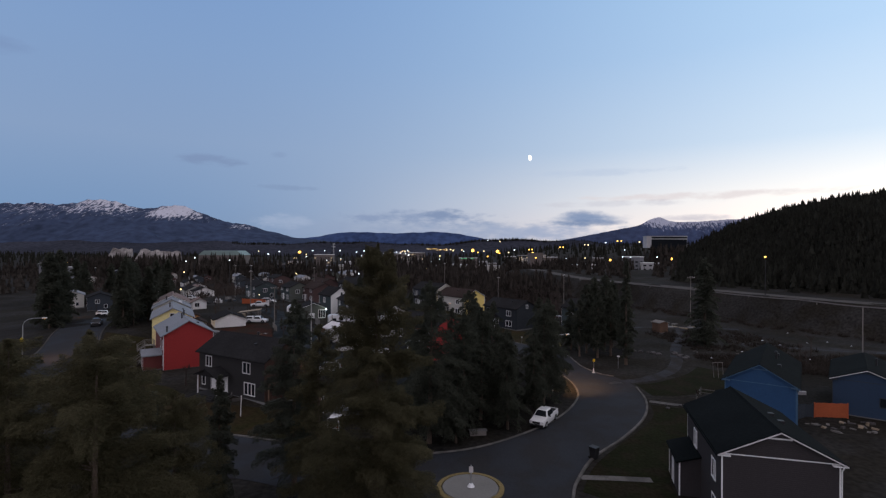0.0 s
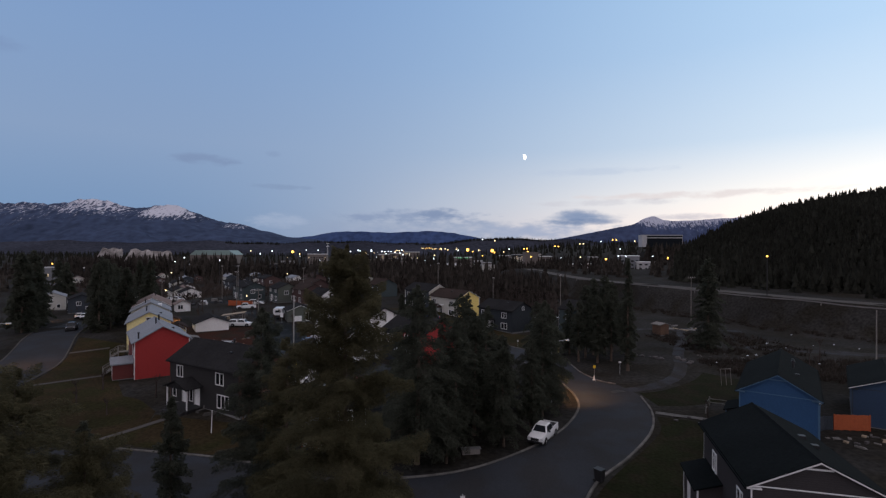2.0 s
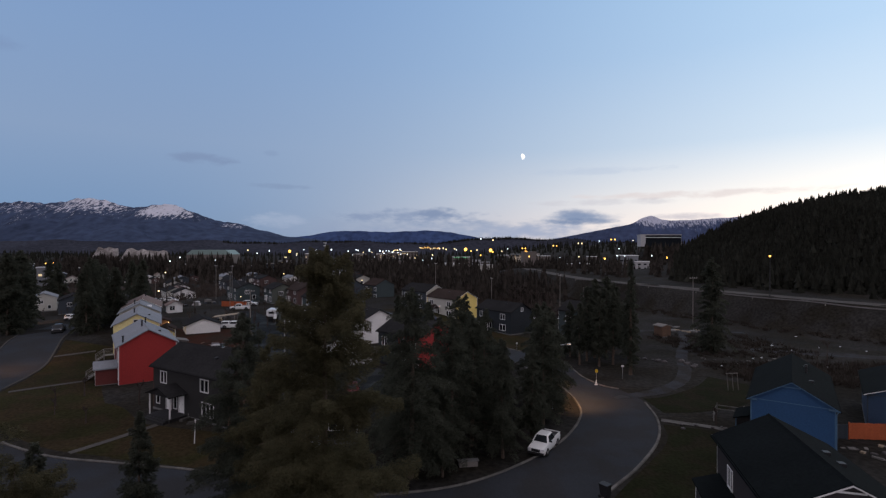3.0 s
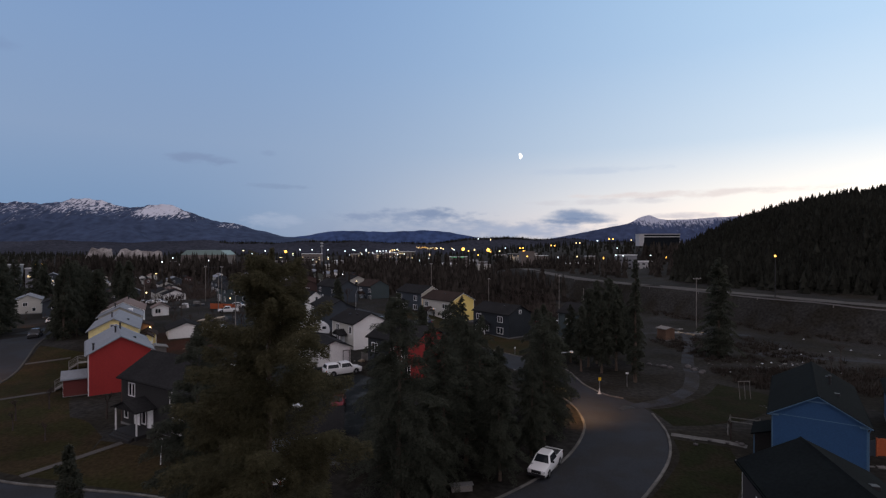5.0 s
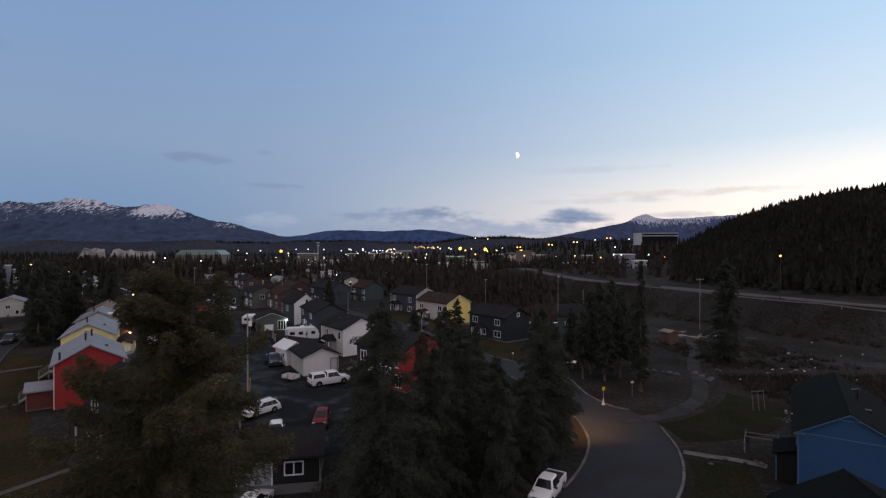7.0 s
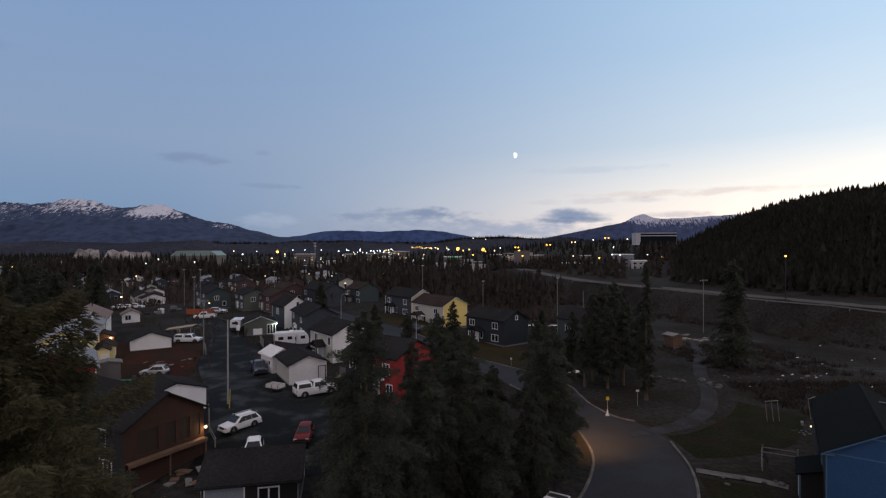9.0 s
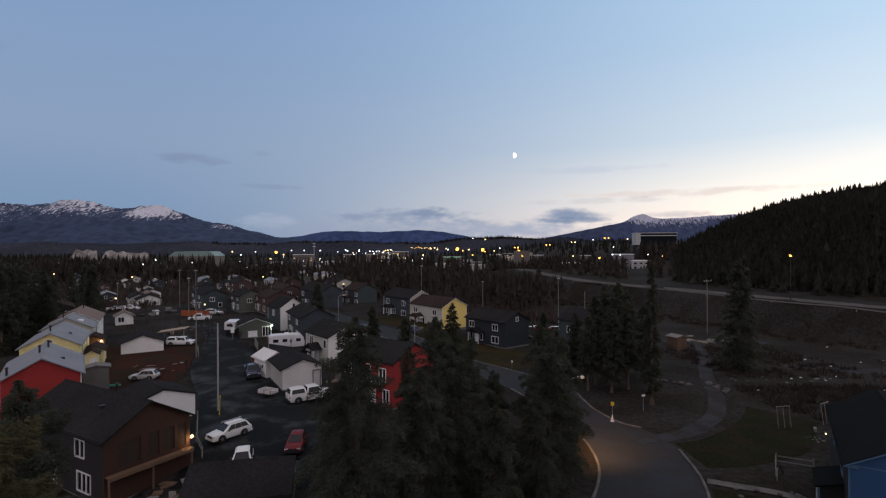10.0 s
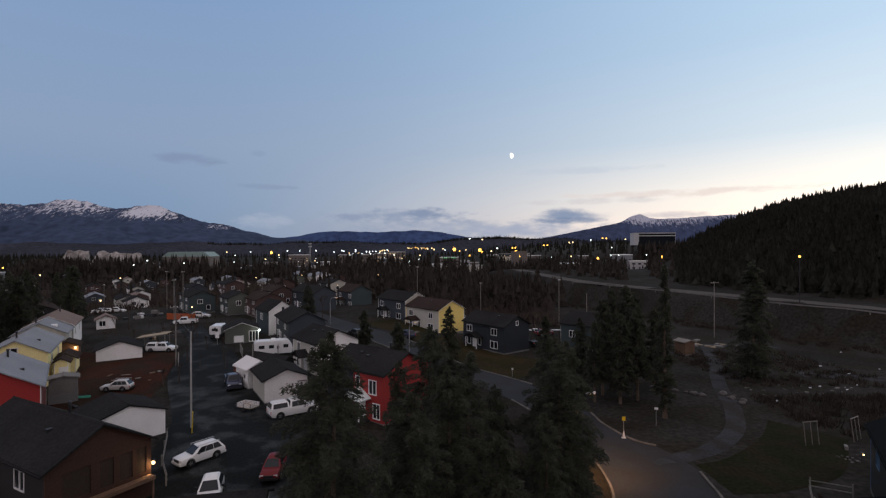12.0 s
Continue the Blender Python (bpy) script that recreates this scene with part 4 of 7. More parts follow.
house("house", (45.3, 62.6), (50.9, 58.4), 13, -0.1, 4.2, 5.5, "slate blue sided house with a dark roof", M_sid_blue2, M_sid_blue2, M_roof_black,
      trim=M_sid_slate, edge=M_trimgrey, belt=True, openings=[("g", "win", 4.4, 1.6, 1.3, 1.0)], chimneys=[("pipe", 1.0, 6)])
# the dark house with a brown timber gable
house("house", (-23.0, 59.7), (-19.4, 66.1), 13.0, 0.8, 5.9, 7.9, "dark charcoal house with a brown timber gable end", M_sid_brown, M_sid_dark, M_roof_dark, M_trimgrey,
      openings=[("l", "win", 1.5, 3.3, 1.1, 1.25), ("l", "win", 8.9, 3.3, 1.3, 1.25), ("l", "win1", 0.7, 0.8, 0.6, 1.4), ("l", "door", 2.6, 0.35, 0.9, 2.05),
                ("g", "panel", 1.0, 2.7, 1.7, 1.9), ("g", "panel", 3.3, 2.7, 0.9, 1.9), ("g", "panel", 4.6, 2.7, 0.9, 1.9), ("g", "panel", 5.8, 2.7, 0.7, 1.9), ("l", "win1", 4.0, 0.7, 0.6, 1.5), ("l", "door", 5.0, 0.35, 0.9, 2.05), ("l", "win3", 9.2, 0.7, 1.9, 1.4)],
      chimneys=[("vent", -1.4, 4.2), ("pipe", 1.2, 7.0)], porch=("l", 2.4, 4.0, 2.0, 2.6, M_roof_dark), corner=False)
# side walls use a darker red siding than the gable
house("house", (-45.17, 76.07), (-39.03, 80.53), 12.0, 0.5, 6.0, 8.0, "tall red sided house with a blue-grey metal roof", M_sid_red, M_sid_red_dark, M_roof_metal, M_trimgrey,
      openings=[("l", "win1", 8.2, 3.3, 0.9, 1.2), ("l", "win1", 10.9, 3.3, 0.7, 1.3), ("l", "win1", 10.8, 0.9, 0.7, 1.4), ("l", "door", 9.6, 0.3, 0.95, 2.05)],
      chimneys=[("pipe", -3.0, 0.7), ("pipe", -0.4, 5.0), ("pipe", 0.3, 8.2), ("vent", 1.8, 4.0)])
house("house", (-57.6, 93.4), (-51.2, 97.1), 13.5, 0.9, 6.1, 7.9, "cream yellow sided house with a blue-grey metal roof", M_sid_cream, M_sid_cream, M_roof_metal, M_trimgrey,
      openings=[("g", "win1", 3.0, 5.35, 0.7, 0.7), ("r", "win", 3, 3.3, 1.1, 1.1), ("r", "win", 9, 3.3, 1.1, 1.1)], chimneys=[("pipe", -0.5, 4.0), ("vent", 1.8, 5)], corner=False)
house("house", (-67.2, 109.4), (-60.6, 113.2), 8.0, 1.0, 6.1, 7.9, "pale grey sided house with a grey roof and skylight", M_sid_beige, M_sid_beige, M_roof_metal, M_trimgrey,
      openings=[("r", "win", 2, 3.3, 1.0, 1.2)], chimneys=[("sky", 1.7, 2.2), ("pipe", -1, 4)], corner=False)
house("house", (-71.3, 116.7), (-64.6, 120.5), 12.5, 1.0, 6.3, 8.1, "pale sided house with tan shingle roof and white fascia", M_sid_beige, M_sid_white, M_roof_tan,
      edge=M_white, openings=[("r", "win", 2, 3.4, 1.0, 1.2), ("r", "win", 8, 3.4, 1.0, 1.2), ("r", "win", 3, 0.9, 1.0, 1.2)], chimneys=[("pipe", 0.5, 9)], corner=False)
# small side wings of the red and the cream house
house("annex", (-49.7, 78.3), (-47.6, 75.4), 4.2, 0.6, 3.0, 3.6, "dark red entry wing with a grey roof", M_sid_red_dark, M_sid_red_dark, M_roof_metal, M_white, over=0.25, category="porch", openings=[("l", "win1", 0.6, 1.2, 0.6, 0.9)])
house("shed", (-46.2, 90.2), (-43.6, 92.0), 2.2, 1.8, 3.9, 4.2, "low grey timber shed behind the red house", M_greywood, M_greywood, M_greywood, over=0.15, category="shed", corner=False)
house("annex", (-60.4, 109.8), (-57.4, 111.6), 4.2, 1.7, 4.3, 4.9, "brown timber side porch with a brown roof", M_deck, M_deck, M_roof_brown, over=0.25, category="porch", corner=False)
house("annex", (-54.0, 101.2), (-51.4, 102.7), 4.2, 1.4, 4.1, 4.8, "cream yellow lean-to with a dark roof", M_sid_cream, M_sid_cream, M_roof_brown, over=0.25, category="porch")
house("annex", (-51.7, 98.2), (-50.0, 99.2), 2.6, 1.2, 4.3, 4.8, "narrow cream yellow stair porch", M_sid_cream, M_sid_cream, M_roof_brown, over=0.25, category="porch", openings=[("g", "door", 0.6, 0.3, 0.9, 2.05)])
# row along the north-west road
house("house", (14.6, 125.0), (20.6, 129.8), 12.0, -0.5, 4.8, 6.6, "dark navy sided house with white framed windows", M_sid_navy, M_sid_navy, M_roof_dark,
      openings=[("g", "win1", 3.3, 5.35, 0.55, 0.75), *two_storey(12)], chimneys=[("vent", -1, 4)], porch=("l", 2.4, 3.4, 1.7, 2.5, M_roof_dark), corner=False)
house("house", (1.9, 141.8), (8.2, 146.8), 13.0, 0.5, 6.0, 7.9, "bright yellow sided house with a brown roof and white trim", M_sid_yellow, M_sid_beige, M_roof_brown,
      edge=M_white, openings=two_storey(13), chimneys=[("vent", -1.2, 6)], porch=("l", 2.4, 3.2, 2.2, 2.5, M_roof_brown))
house("house", (-6.5, 153.9), (-0.7, 158.5), 13.0, 1.4, 6.9, 8.8, "grey-beige sided house with white gable trim", M_sid_beige, M_sid_slate, M_roof_dark,
      edge=M_white, openings=two_storey(13), porch=("l", 2.4, 3.0, 1.8, 2.5, M_roof_dark))
house("house", (-34.5, 174), (-28.6, 178.7), 16, 1.6, 7.0, 9.0, "dark blue sided house with white windows", M_sid_slate, M_sid_navy, M_roof_dark, openings=two_storey(16), corner=False)
house("house", (-26.5, 189), (-20.0, 194), 9, 0.8, 6.2, 8.2, "grey sided house with a timber porch", M_sid_teal, M_sid_slate, M_roof_brown, openings=two_storey(11), porch=("l", 2.4, 3.0, 1.8, 2.5, M_roof_brown), corner=False)
house("house", (33.0, 120.4), (39.0, 125.9), 10, -0.6, 5.2, 7.1, "slate teal sided house by the bank", M_sid_teal, M_sid_teal, M_roof_dark, openings=[("l", "win", 5.5, 0.8, 1.4, 1.3), ("l", "win", 2, 3.3, 1.2, 1.2)])
# south row behind the lot
house("house", (-3.6, 79.9), (1.1, 86.1), 8.8, 1.6, 6.95, 8.6, "half red, half navy house with a dark roof and pale porch", M_sid_red, M_sid_red, M_roof_dark,
      openings=[("l", "win1", 4.6, 3.3, 0.5, 1.4), ("l", "win", 6.6, 3.1, 1.0, 1.4), ("l", "win", 7.2, 0.6, 0.9, 1.5), ("l", "door", 5.0, 0.32, 0.95, 2.05), ("l", "win", 0.8, 3.3, 1.0, 1.2)],
      chimneys=[("vent", -1.6, 4.4), ("vent", -1.2, 5.8), ("pipe", 0.6, 3)], porch=("l", 4.2, 2.4, 1.6, 2.55, M_roof_pale), corner=False, clad=(M_sid_navy, 4.2))
house("house", (-15.4, 99.4), (-9.8, 103.9), 8.4, 1.8, 6.5, 8.1, "white sided house with a charcoal roof", M_sid_white, M_sid_beige, M_roof_dark,
      openings=[("l", "win", 1.6, 2.9, 1.2, 1.2), ("l", "win1", 6.6, 2.9, 0.8, 1.2), ("l", "win", 1.4, 0.6, 1.3, 1.3), ("l", "door", 4.0, 0.32, 0.95, 2.05)], chimneys=[("vent", -1, 3), ("vent", -1.4, 5)], porch=("l", 3.4, 2.4, 1.5, 2.5, M_roof_dark), corner=False)
house("house", (-25.3, 118.9), (-18.9, 122.2), 13, 1.8, 6.7, 8.4, "dark slate blue sided house with a dark roof", M_sid_slate, M_sid_navy, M_roof_dark, openings=two_storey(13), corner=False)
house("shed", (-20.2, 99.4), (-18.9, 101.6), 7.5, 1.9, 3.9, 4.5, "long dark shed with a black roof", M_sid_dark, M_sid_dark, M_roof_dark, over=0.25, category="shed", corner=False)
house("house", (-33.6, 133.1), (-28.9, 136.8), 8, 1.7, 7.0, 8.9, "white gabled house with a dark roof", M_sid_white, M_sid_teal, M_roof_dark, edge=M_white, openings=[("g", "win1", 2.7, 5.3, 0.6, 0.8), ("l", "win", 3, 3.3, 1.2, 1.2)], corner=False)
# garages and sheds
house("garage", (-8.5, 57.0), (-9.6, 62.9), 6.6, 0.9, 3.35, 4.6, "dark garage with a charcoal roof and white window", M_sid_dark, M_sid_dark, M_roof_dark,
      openings=[("l", "win", 3.9, 0.95, 1.35, 0.95), ("l", "garage_door", 0.25, 0.1, 2.6, 2.1)], category="garage", corner=True, over=0.35)
house("garage", (-18.3, 86.4), (-13.6, 89.2), 7.0, 1.95, 4.75, 5.75, "white garage with a dark roof and a grey side door", M_sid_white, M_sid_beige, M_roof_dark, M_sid_dark,
      openings=[("g", "grey_door", 3.9, 0.15, 0.9, 2.05)], category="garage", corner=False)
house("shed", (-29.2, 73.0), (-24.8, 77.8), 6.0, 1.5, 4.3, 5.35, "white gabled shed with a charcoal roof", M_white, M_sid_white, M_roof_dark, over=0.14, category="shed", corner=False)
house("garage", (-53.0, 108.6), (-47.2, 112.3), 7.0, 1.9, 3.8, 5.05, "white gabled garage with a dark roof", M_sid_white, M_sid_white, M_roof_dark, category="garage", corner=False)
house("garage", (-38.9, 124.1), (-33.0, 126.7), 7.0, 1.9, 4.6, 5.8, "grey-green garage with a white rimmed gable", M_sid_olive, M_sid_olive, M_roof_dark, edge=M_white, openings=[("g", "win3", 4.3, 0.3, 1.6, 1.9), ("g", "door", 1.6, 0.1, 1.6, 1.3)], category="garage", corner=False)
house("shed", (-22.6, 92.6), (-20.0, 95.0), 4.0, 1.9, 4.6, 5.4, "white lean-to shed beside the garage", M_sid_white, M_sid_white, M_trimgrey, over=0.3, category="shed", corner=False, openings=[("l", "win1", 2.6, 1.3, 0.6, 0.6)])
house("annex", (40.0, 69.5), (42.6, 68.0), 2.6, -0.1, 3.5, 3.9, "dark side porch with a low roof beside the house", M_sid_dark, M_sid_dark, M_roof_dark, over=0.2, category="shed", corner=False)
house("shed", (49.0, 123.6), (51.6, 124.6), 2.6, -0.6, 1.9, 2.2, "small dark wooden shed in the field", M_deck, M_deck, M_woodpole, over=0.2, category="shed", corner=False)

house("shed", (-76.0, 142.6), (-72.6, 145.0), 4.2, 1.6, 4.0, 5.0, "small white garden house with a pale roof", M_sid_white, M_sid_white, M_roof_tan, over=0.35, category="shed", corner=False,
      openings=[("g", "win", 0.5, 1.0, 1.2, 1.1), ("g", "door", 2.2, 0.2, 0.9, 2.0)])
# houses further off, one storey or two, along the lanes
FAR = [(-68, 169, 15, 4.6, "teal sided house with twin porches", M_sid_teal, M_sid_teal, M_roof_dark), (-55.5, 165, 9, 4.6, "olive sided house with white gable trim", M_sid_olive, M_sid_teal, M_roof_dark),
       (-46, 160, 11, 4.6, "brown sided duplex with a dark roof", M_sid_brick, M_sid_brick, M_roof_brown), (-51, 188, 13, 4.6, "dull red-brown sided house with brown roof", M_sid_brick, M_sid_brick, M_roof_brown),
       (-118, 216, 16, 3.4, "long grey bungalow with a dark roof", M_sid_beige, M_sid_beige, M_roof_dark), (-107.5, 203, 8, 2.8, "white garage with a dark roof", M_sid_white, M_sid_white, M_roof_dark),
       (-146, 226, 14, 3.2, "dull grey sided low bungalow", M_sid_slate, M_sid_slate, M_roof_brown), (-128, 188, 16, 3.2, "low dark brown house with a chimney", M_sid_dark, M_sid_brick, M_roof_brown),
       (-129, 172, 12, 4.6, "grey sided house with a grey roof", M_sid_slate, M_sid_slate, M_roof_dark), (-146, 181, 12, 4.8, "pale grey sided house with a pale grey roof", M_sid_beige, M_sid_beige, M_roof_metal),
       (-140, 262, 15, 3.4, "long pale bungalow with dark roof", M_sid_white, M_sid_beige, M_roof_dark), (-112, 258, 15, 4.8, "grey two-storey house with dark roof", M_sid_slate, M_sid_slate, M_roof_dark),
       (-88, 240, 12, 4.8, "dark sided two-storey house with white windows", M_sid_brick, M_sid_brick, M_roof_dark), (-64, 232, 12, 4.8, "brown sided two-storey house with brown roof", M_sid_brick, M_sid_olive, M_roof_brown),
       (-40, 222, 12, 5.0, "grey two-storey house with dark roof", M_sid_beige, M_sid_slate, M_roof_dark),
       (-165, 300, 16, 3.6, "long pale bungalow with dark roof", M_sid_beige, M_sid_white, M_roof_dark), (-120, 305, 16, 4.8, "grey two-storey house with dark roof", M_sid_beige, M_sid_slate, M_roof_dark), (-75, 290, 14, 4.8, "dark sided two-storey house with white windows", M_sid_olive, M_sid_slate, M_roof_dark)]
FAR += [(-176, 262, 15, 3.4, "long grey bungalow with a pale roof", M_sid_slate, M_sid_beige, M_roof_tan), (-152, 248, 12, 3.2, "low grey bungalow with a pale metal roof", M_sid_slate, M_sid_slate, M_roof_metal),
        (-128, 240, 13, 3.2, "low brown bungalow with a pale roof", M_sid_brick, M_sid_beige, M_roof_tan), (-196, 290, 14, 4.8, "grey two-storey house with a pale roof", M_sid_beige, M_sid_slate, M_roof_metal),
        (-100, 272, 13, 3.4, "low pale bungalow with a brown roof", M_sid_beige, M_sid_white, M_roof_brown), (-214, 318, 16, 3.4, "long pale bungalow with a metal roof", M_sid_white, M_sid_beige, M_roof_metal)]
LOOKS = [("low pale bungalow with a grey metal roof", 3.3, M_sid_white, M_sid_beige, M_roof_metal), ("low beige bungalow with a tan shingle roof", 3.2, M_sid_beige, M_sid_beige, M_roof_tan),
         ("grey two-storey house with a pale metal roof", 4.9, M_sid_slate, M_sid_beige, M_roof_metal), ("low brown house with a dark roof", 3.3, M_sid_brick, M_sid_beige, M_roof_dark)]
rng = random.Random(31)
for row, (y0, x0, x1, n) in enumerate([(338, -250, -70, 6), (368, -285, -90, 6), (400, -320, -80, 7), (432, -345, -110, 6)]):
    for k in range(n):
        label, h, gm, sm, rm = LOOKS[(k * 3 + row) % 4]
        FAR.append((x0 + (x1 - x0) * (k + rng.uniform(-0.25, 0.25)) / (n - 1), y0 + rng.uniform(-8, 8), rng.uniform(12, 17), h, label, gm, sm, rm))
rng = random.Random(4)
for x, y, L, h, label, gm, sm, rm in FAR:
    z = ground_z(x, y)
    W = rng.uniform(7, 8.2)
    d = Vector((0.8, 0.6)) * W
    ops = two_storey(L) if h > 4.5 else [("l", "win", 1.5, 1.0, 1.3, 1.2), ("l", "win", L - 3.5, 1.0, 1.6, 1.2), ("l", "door", L / 2, 0.32, 0.95, 2.05)]
    ops = [*ops, ("g", "win", W * 0.3, h * 0.58, 1.2, 1.1), ("g", "win1", W * 0.62, 0.9, 0.9, 1.2)]
    house("house", (x, y), (x + d.x, y + d.y), L, z, z + h, z + h + 1.55, label, gm, sm, rm, openings=ops, corner=False, trim=M_white if rng.random() < 0.6 else M_trimgrey,
          chimneys=[("pipe", rng.uniform(-1.5, 1.5), L * 0.4)])

# ---- trees ----
def crown_mesh(seed, tall, wide, count, blade, droop=0.35, low=0.12, thin=1.0, gap=0.25, taper=0.65):
    """Needle sprays on whorled boughs of a conifer: many small pointed blades, uneven in outline."""
    r = random.Random(seed)
    verts, faces = [], []
    whorls = max(10, int(tall / 0.42))
    boughs = []
    for i in range(whorls):
        f = i / (whorls - 1)
        z = tall * (low + (1 - low) * f) + r.uniform(-0.35, 0.35) * (1 - f)
        reach = wide * (1 - f) ** taper * (0.5 + 0.5 * min(1, (f + 0.02) / 0.14)) + 0.12
        for k in range(r.randint(4, 7)):
            if r.random() < gap * (1 - f * 0.6):
                continue
            a = r.uniform(0, math.tau)
            boughs.append((z + r.uniform(-0.6, 0.6) * (1 - f), a, reach * r.uniform(0.45, 1.18), f))
    total = sum(b[2] + 0.25 for b in boughs)
    for z, a, reach, f in boughs:
        n = max(6, int(count * (reach + 0.25) / total))
        out = Vector((math.cos(a), math.sin(a), 0))
        side = Vector((-out.y, out.x, 0))
        up = r.uniform(0.0, 0.7) * (0.4 + f)
        for _ in range(n):
            t = r.random() ** 0.7
            p = out * (reach * t)
            spread = reach * 0.34 * (1 - t * 0.75) * r.uniform(-1, 1)
            p += side * spread
            p.z = z + reach * (up * t - droop * t * t * 1.6) - abs(spread) * 0.3 + r.uniform(-0.28, 0.16)
            d = (out * r.uniform(0.3, 1.0) + side * (r.uniform(-0.9, 0.9) + (0.7 if spread > 0 else -0.7)) + Vector((0, 0, r.uniform(-0.6, 0.12)))).normalized()
            ln = blade * r.uniform(0.6, 1.35)
            w = ln * 0.17 * thin
            s = d.cross(Vector((r.uniform(-1, 1), r.uniform(-1, 1), r.uniform(-1, 1)))).normalized() * w
            b = len(verts)
            verts += [p - s, p + s, p + d * ln]
            faces.append((b, b + 1, b + 2))
    me = bpy.data.meshes.new("crown")
    me.from_pydata(verts, [], faces)
    return me


def conifer(seed, tall, wide, count, blade, mat, label, **kw):
    ob = thing("spruce_tree", Matrix(), label, "tree", "conifers")
    r = random.Random(seed)
    bm = bmesh.new()
    lean = Vector((r.uniform(-0.02, 0.02), r.uniform(-0.02, 0.02), 1))
    z0 = -0.4
    base = 0.012 * tall + 0.07
    for k in range(6):
        a, b = z0 + (tall - z0) * k / 6, z0 + (tall - z0) * (k + 1) / 6
        tube(bm, lean * a, lean * b, base * (1 - k / 6.2), base * (1 - (k + 1) / 6.2), 8)
    for k in range(26):
        z = tall * r.uniform(0.08, 0.8)
        a = r.uniform(0, math.tau)
        reach = wide * (1 - z / tall) * 0.6
        tube(bm, (0, 0, z), (reach * math.cos(a), reach * math.sin(a), z - 0.1 * reach), 0.035, 0.01, 4)
    part("trunk", bm, M_bark, ob)
    me = crown_mesh(seed, tall, wide, count, blade, **kw)
    me.materials.append(mat)
    crown = new("crown", me)
    crown.parent = ob
    return ob


def plant(protos, spots, seed):
    r = random.Random(seed)
    for i, (x, y, tall) in enumerate(spots):
        src, own = protos[i % len(protos)]
        k = tall / own
        m = pose(x, y, ground_z(x, y), 0, 0, r.uniform(0, 360)) @ Matrix.Diagonal((k * r.uniform(0.9, 1.1), k * r.uniform(0.9, 1.1), k, 1))
        t = copy_thing(src, m)
        t.matrix_basis = m
    for src, own in protos:
        for o in list(src.children_recursive) + [src]:
            bpy.data.objects.remove(o, do_unlink=True)


# tall olive trees close to the camera's line
plant([(conifer(11, 20, 4.7, 620000, 0.1, M_needles_dry, "tall olive-green pine with a ragged crown", thin=0.85, droop=0.14, gap=0.02, taper=0.5), 20)], [(-4.35, 27.7, 19.6)], 4)
bushy = [(conifer(13, 15, 4.7, 300000, 0.11, M_needles_dry, "broad olive-green conifer with dense boughs", thin=0.62, droop=0.2, gap=0.08, taper=0.48), 15)]
plant(bushy, [(-14.5, 19.8, 16.0), (-18.6, 20.5, 15.5), (-17.0, 24.8, 14.6), (-22.5, 24.0, 15.0), (-13.2, 23.4, 12.6)], 5)
plant([(conifer(15, 14, 3.1, 130000, 0.12, M_needles_dry, "olive-green conifer with dense boughs on the lawn", thin=0.75, droop=0.18, gap=0.06, taper=0.5), 14)], [(-10.0, 36.8, 13.8)], 12)
loose = [(conifer(12, 15, 3.7, 100000, 0.135, M_needles, "dark green conifer with loose boughs", droop=0.18, gap=0.18, taper=0.6), 15)]
plant(loose, [(-13.2, 41.0, 15.2)], 3)
slim = [(conifer(14, 11, 1.7, 26000, 0.17, M_needles, "slim dark spruce on the lawn", droop=0.2, gap=0.12), 11)]
plant(slim, [(-17.0, 36.0, 10.2), (-18.5, 30.5, 10.5)], 2)
# the dark grove inside the bend
grove = [(conifer(21, 14, 3.7, 40000, 0.21, M_needles, "dark green spruce in a dense grove", gap=0.15, taper=0.54), 14),
         (conifer(22, 12, 3.2, 36000, 0.21, M_needles, "dark green spruce in a dense grove", gap=0.15, taper=0.54), 12),
         (conifer(23, 13, 2.8, 34000, 0.21, M_needles, "slim dark green spruce in a dense grove", gap=0.15, taper=0.54), 13)]
GROVE = [(0.8, 54.0, 12.5), (2.8, 57.5, 12.6), (4.4, 61.0, 12.8), (1.6, 66.0, 13.2), (6.6, 66.0, 8.6), (9.0, 59.5, 9.5), (11.0, 64.0, 12.2), (12.3, 67.2, 12.6), (11.4, 70.6, 12.6),
         (-4.6, 55.5, 10.5), (3.2, 66.5, 11.0), (-0.5, 63.5, 11.2), (13.4, 75.6, 11.5), (5.6, 55.0, 9.8), (0.0, 51.0, 8.2), (7.0, 70.5, 8.0), (-4.0, 62.0, 8.0), (2.0, 61.5, 11.0)]
plant(grove, GROVE, 6)
tall = [(conifer(24, 16.4, 4.2, 80000, 0.17, M_needles, "tall pointed spruce at the edge of the grove", gap=0.1, taper=0.56), 16.4)]
plant(tall, [(-2.7, 50.8, 16.2)], 23)
# conifers scattered among the houses and along the field
mid = [(conifer(31, 13, 3.0, 9000, 0.42, M_needles, "dark conifer among the houses", thin=1.3, gap=0.15), 13),
       (conifer(32, 11, 2.5, 8000, 0.42, M_needles, "dark conifer among the houses", thin=1.3, gap=0.15), 11)]
FIELD_TREES = [(22.5, 100, 10), (20, 112, 9), (36, 112, 9)]
STREET_TREES = [(-73.5, 109, 14), (-75.5, 113, 15.5), (-78, 117.5, 15), (-80.5, 122, 15), (-75, 120.5, 13), (-83, 128, 14), (-94, 114, 17.5), (-99, 123, 18.5), (-106, 132, 18), (-97, 117.5, 16), (-103, 127, 17), (-111, 137, 17)]
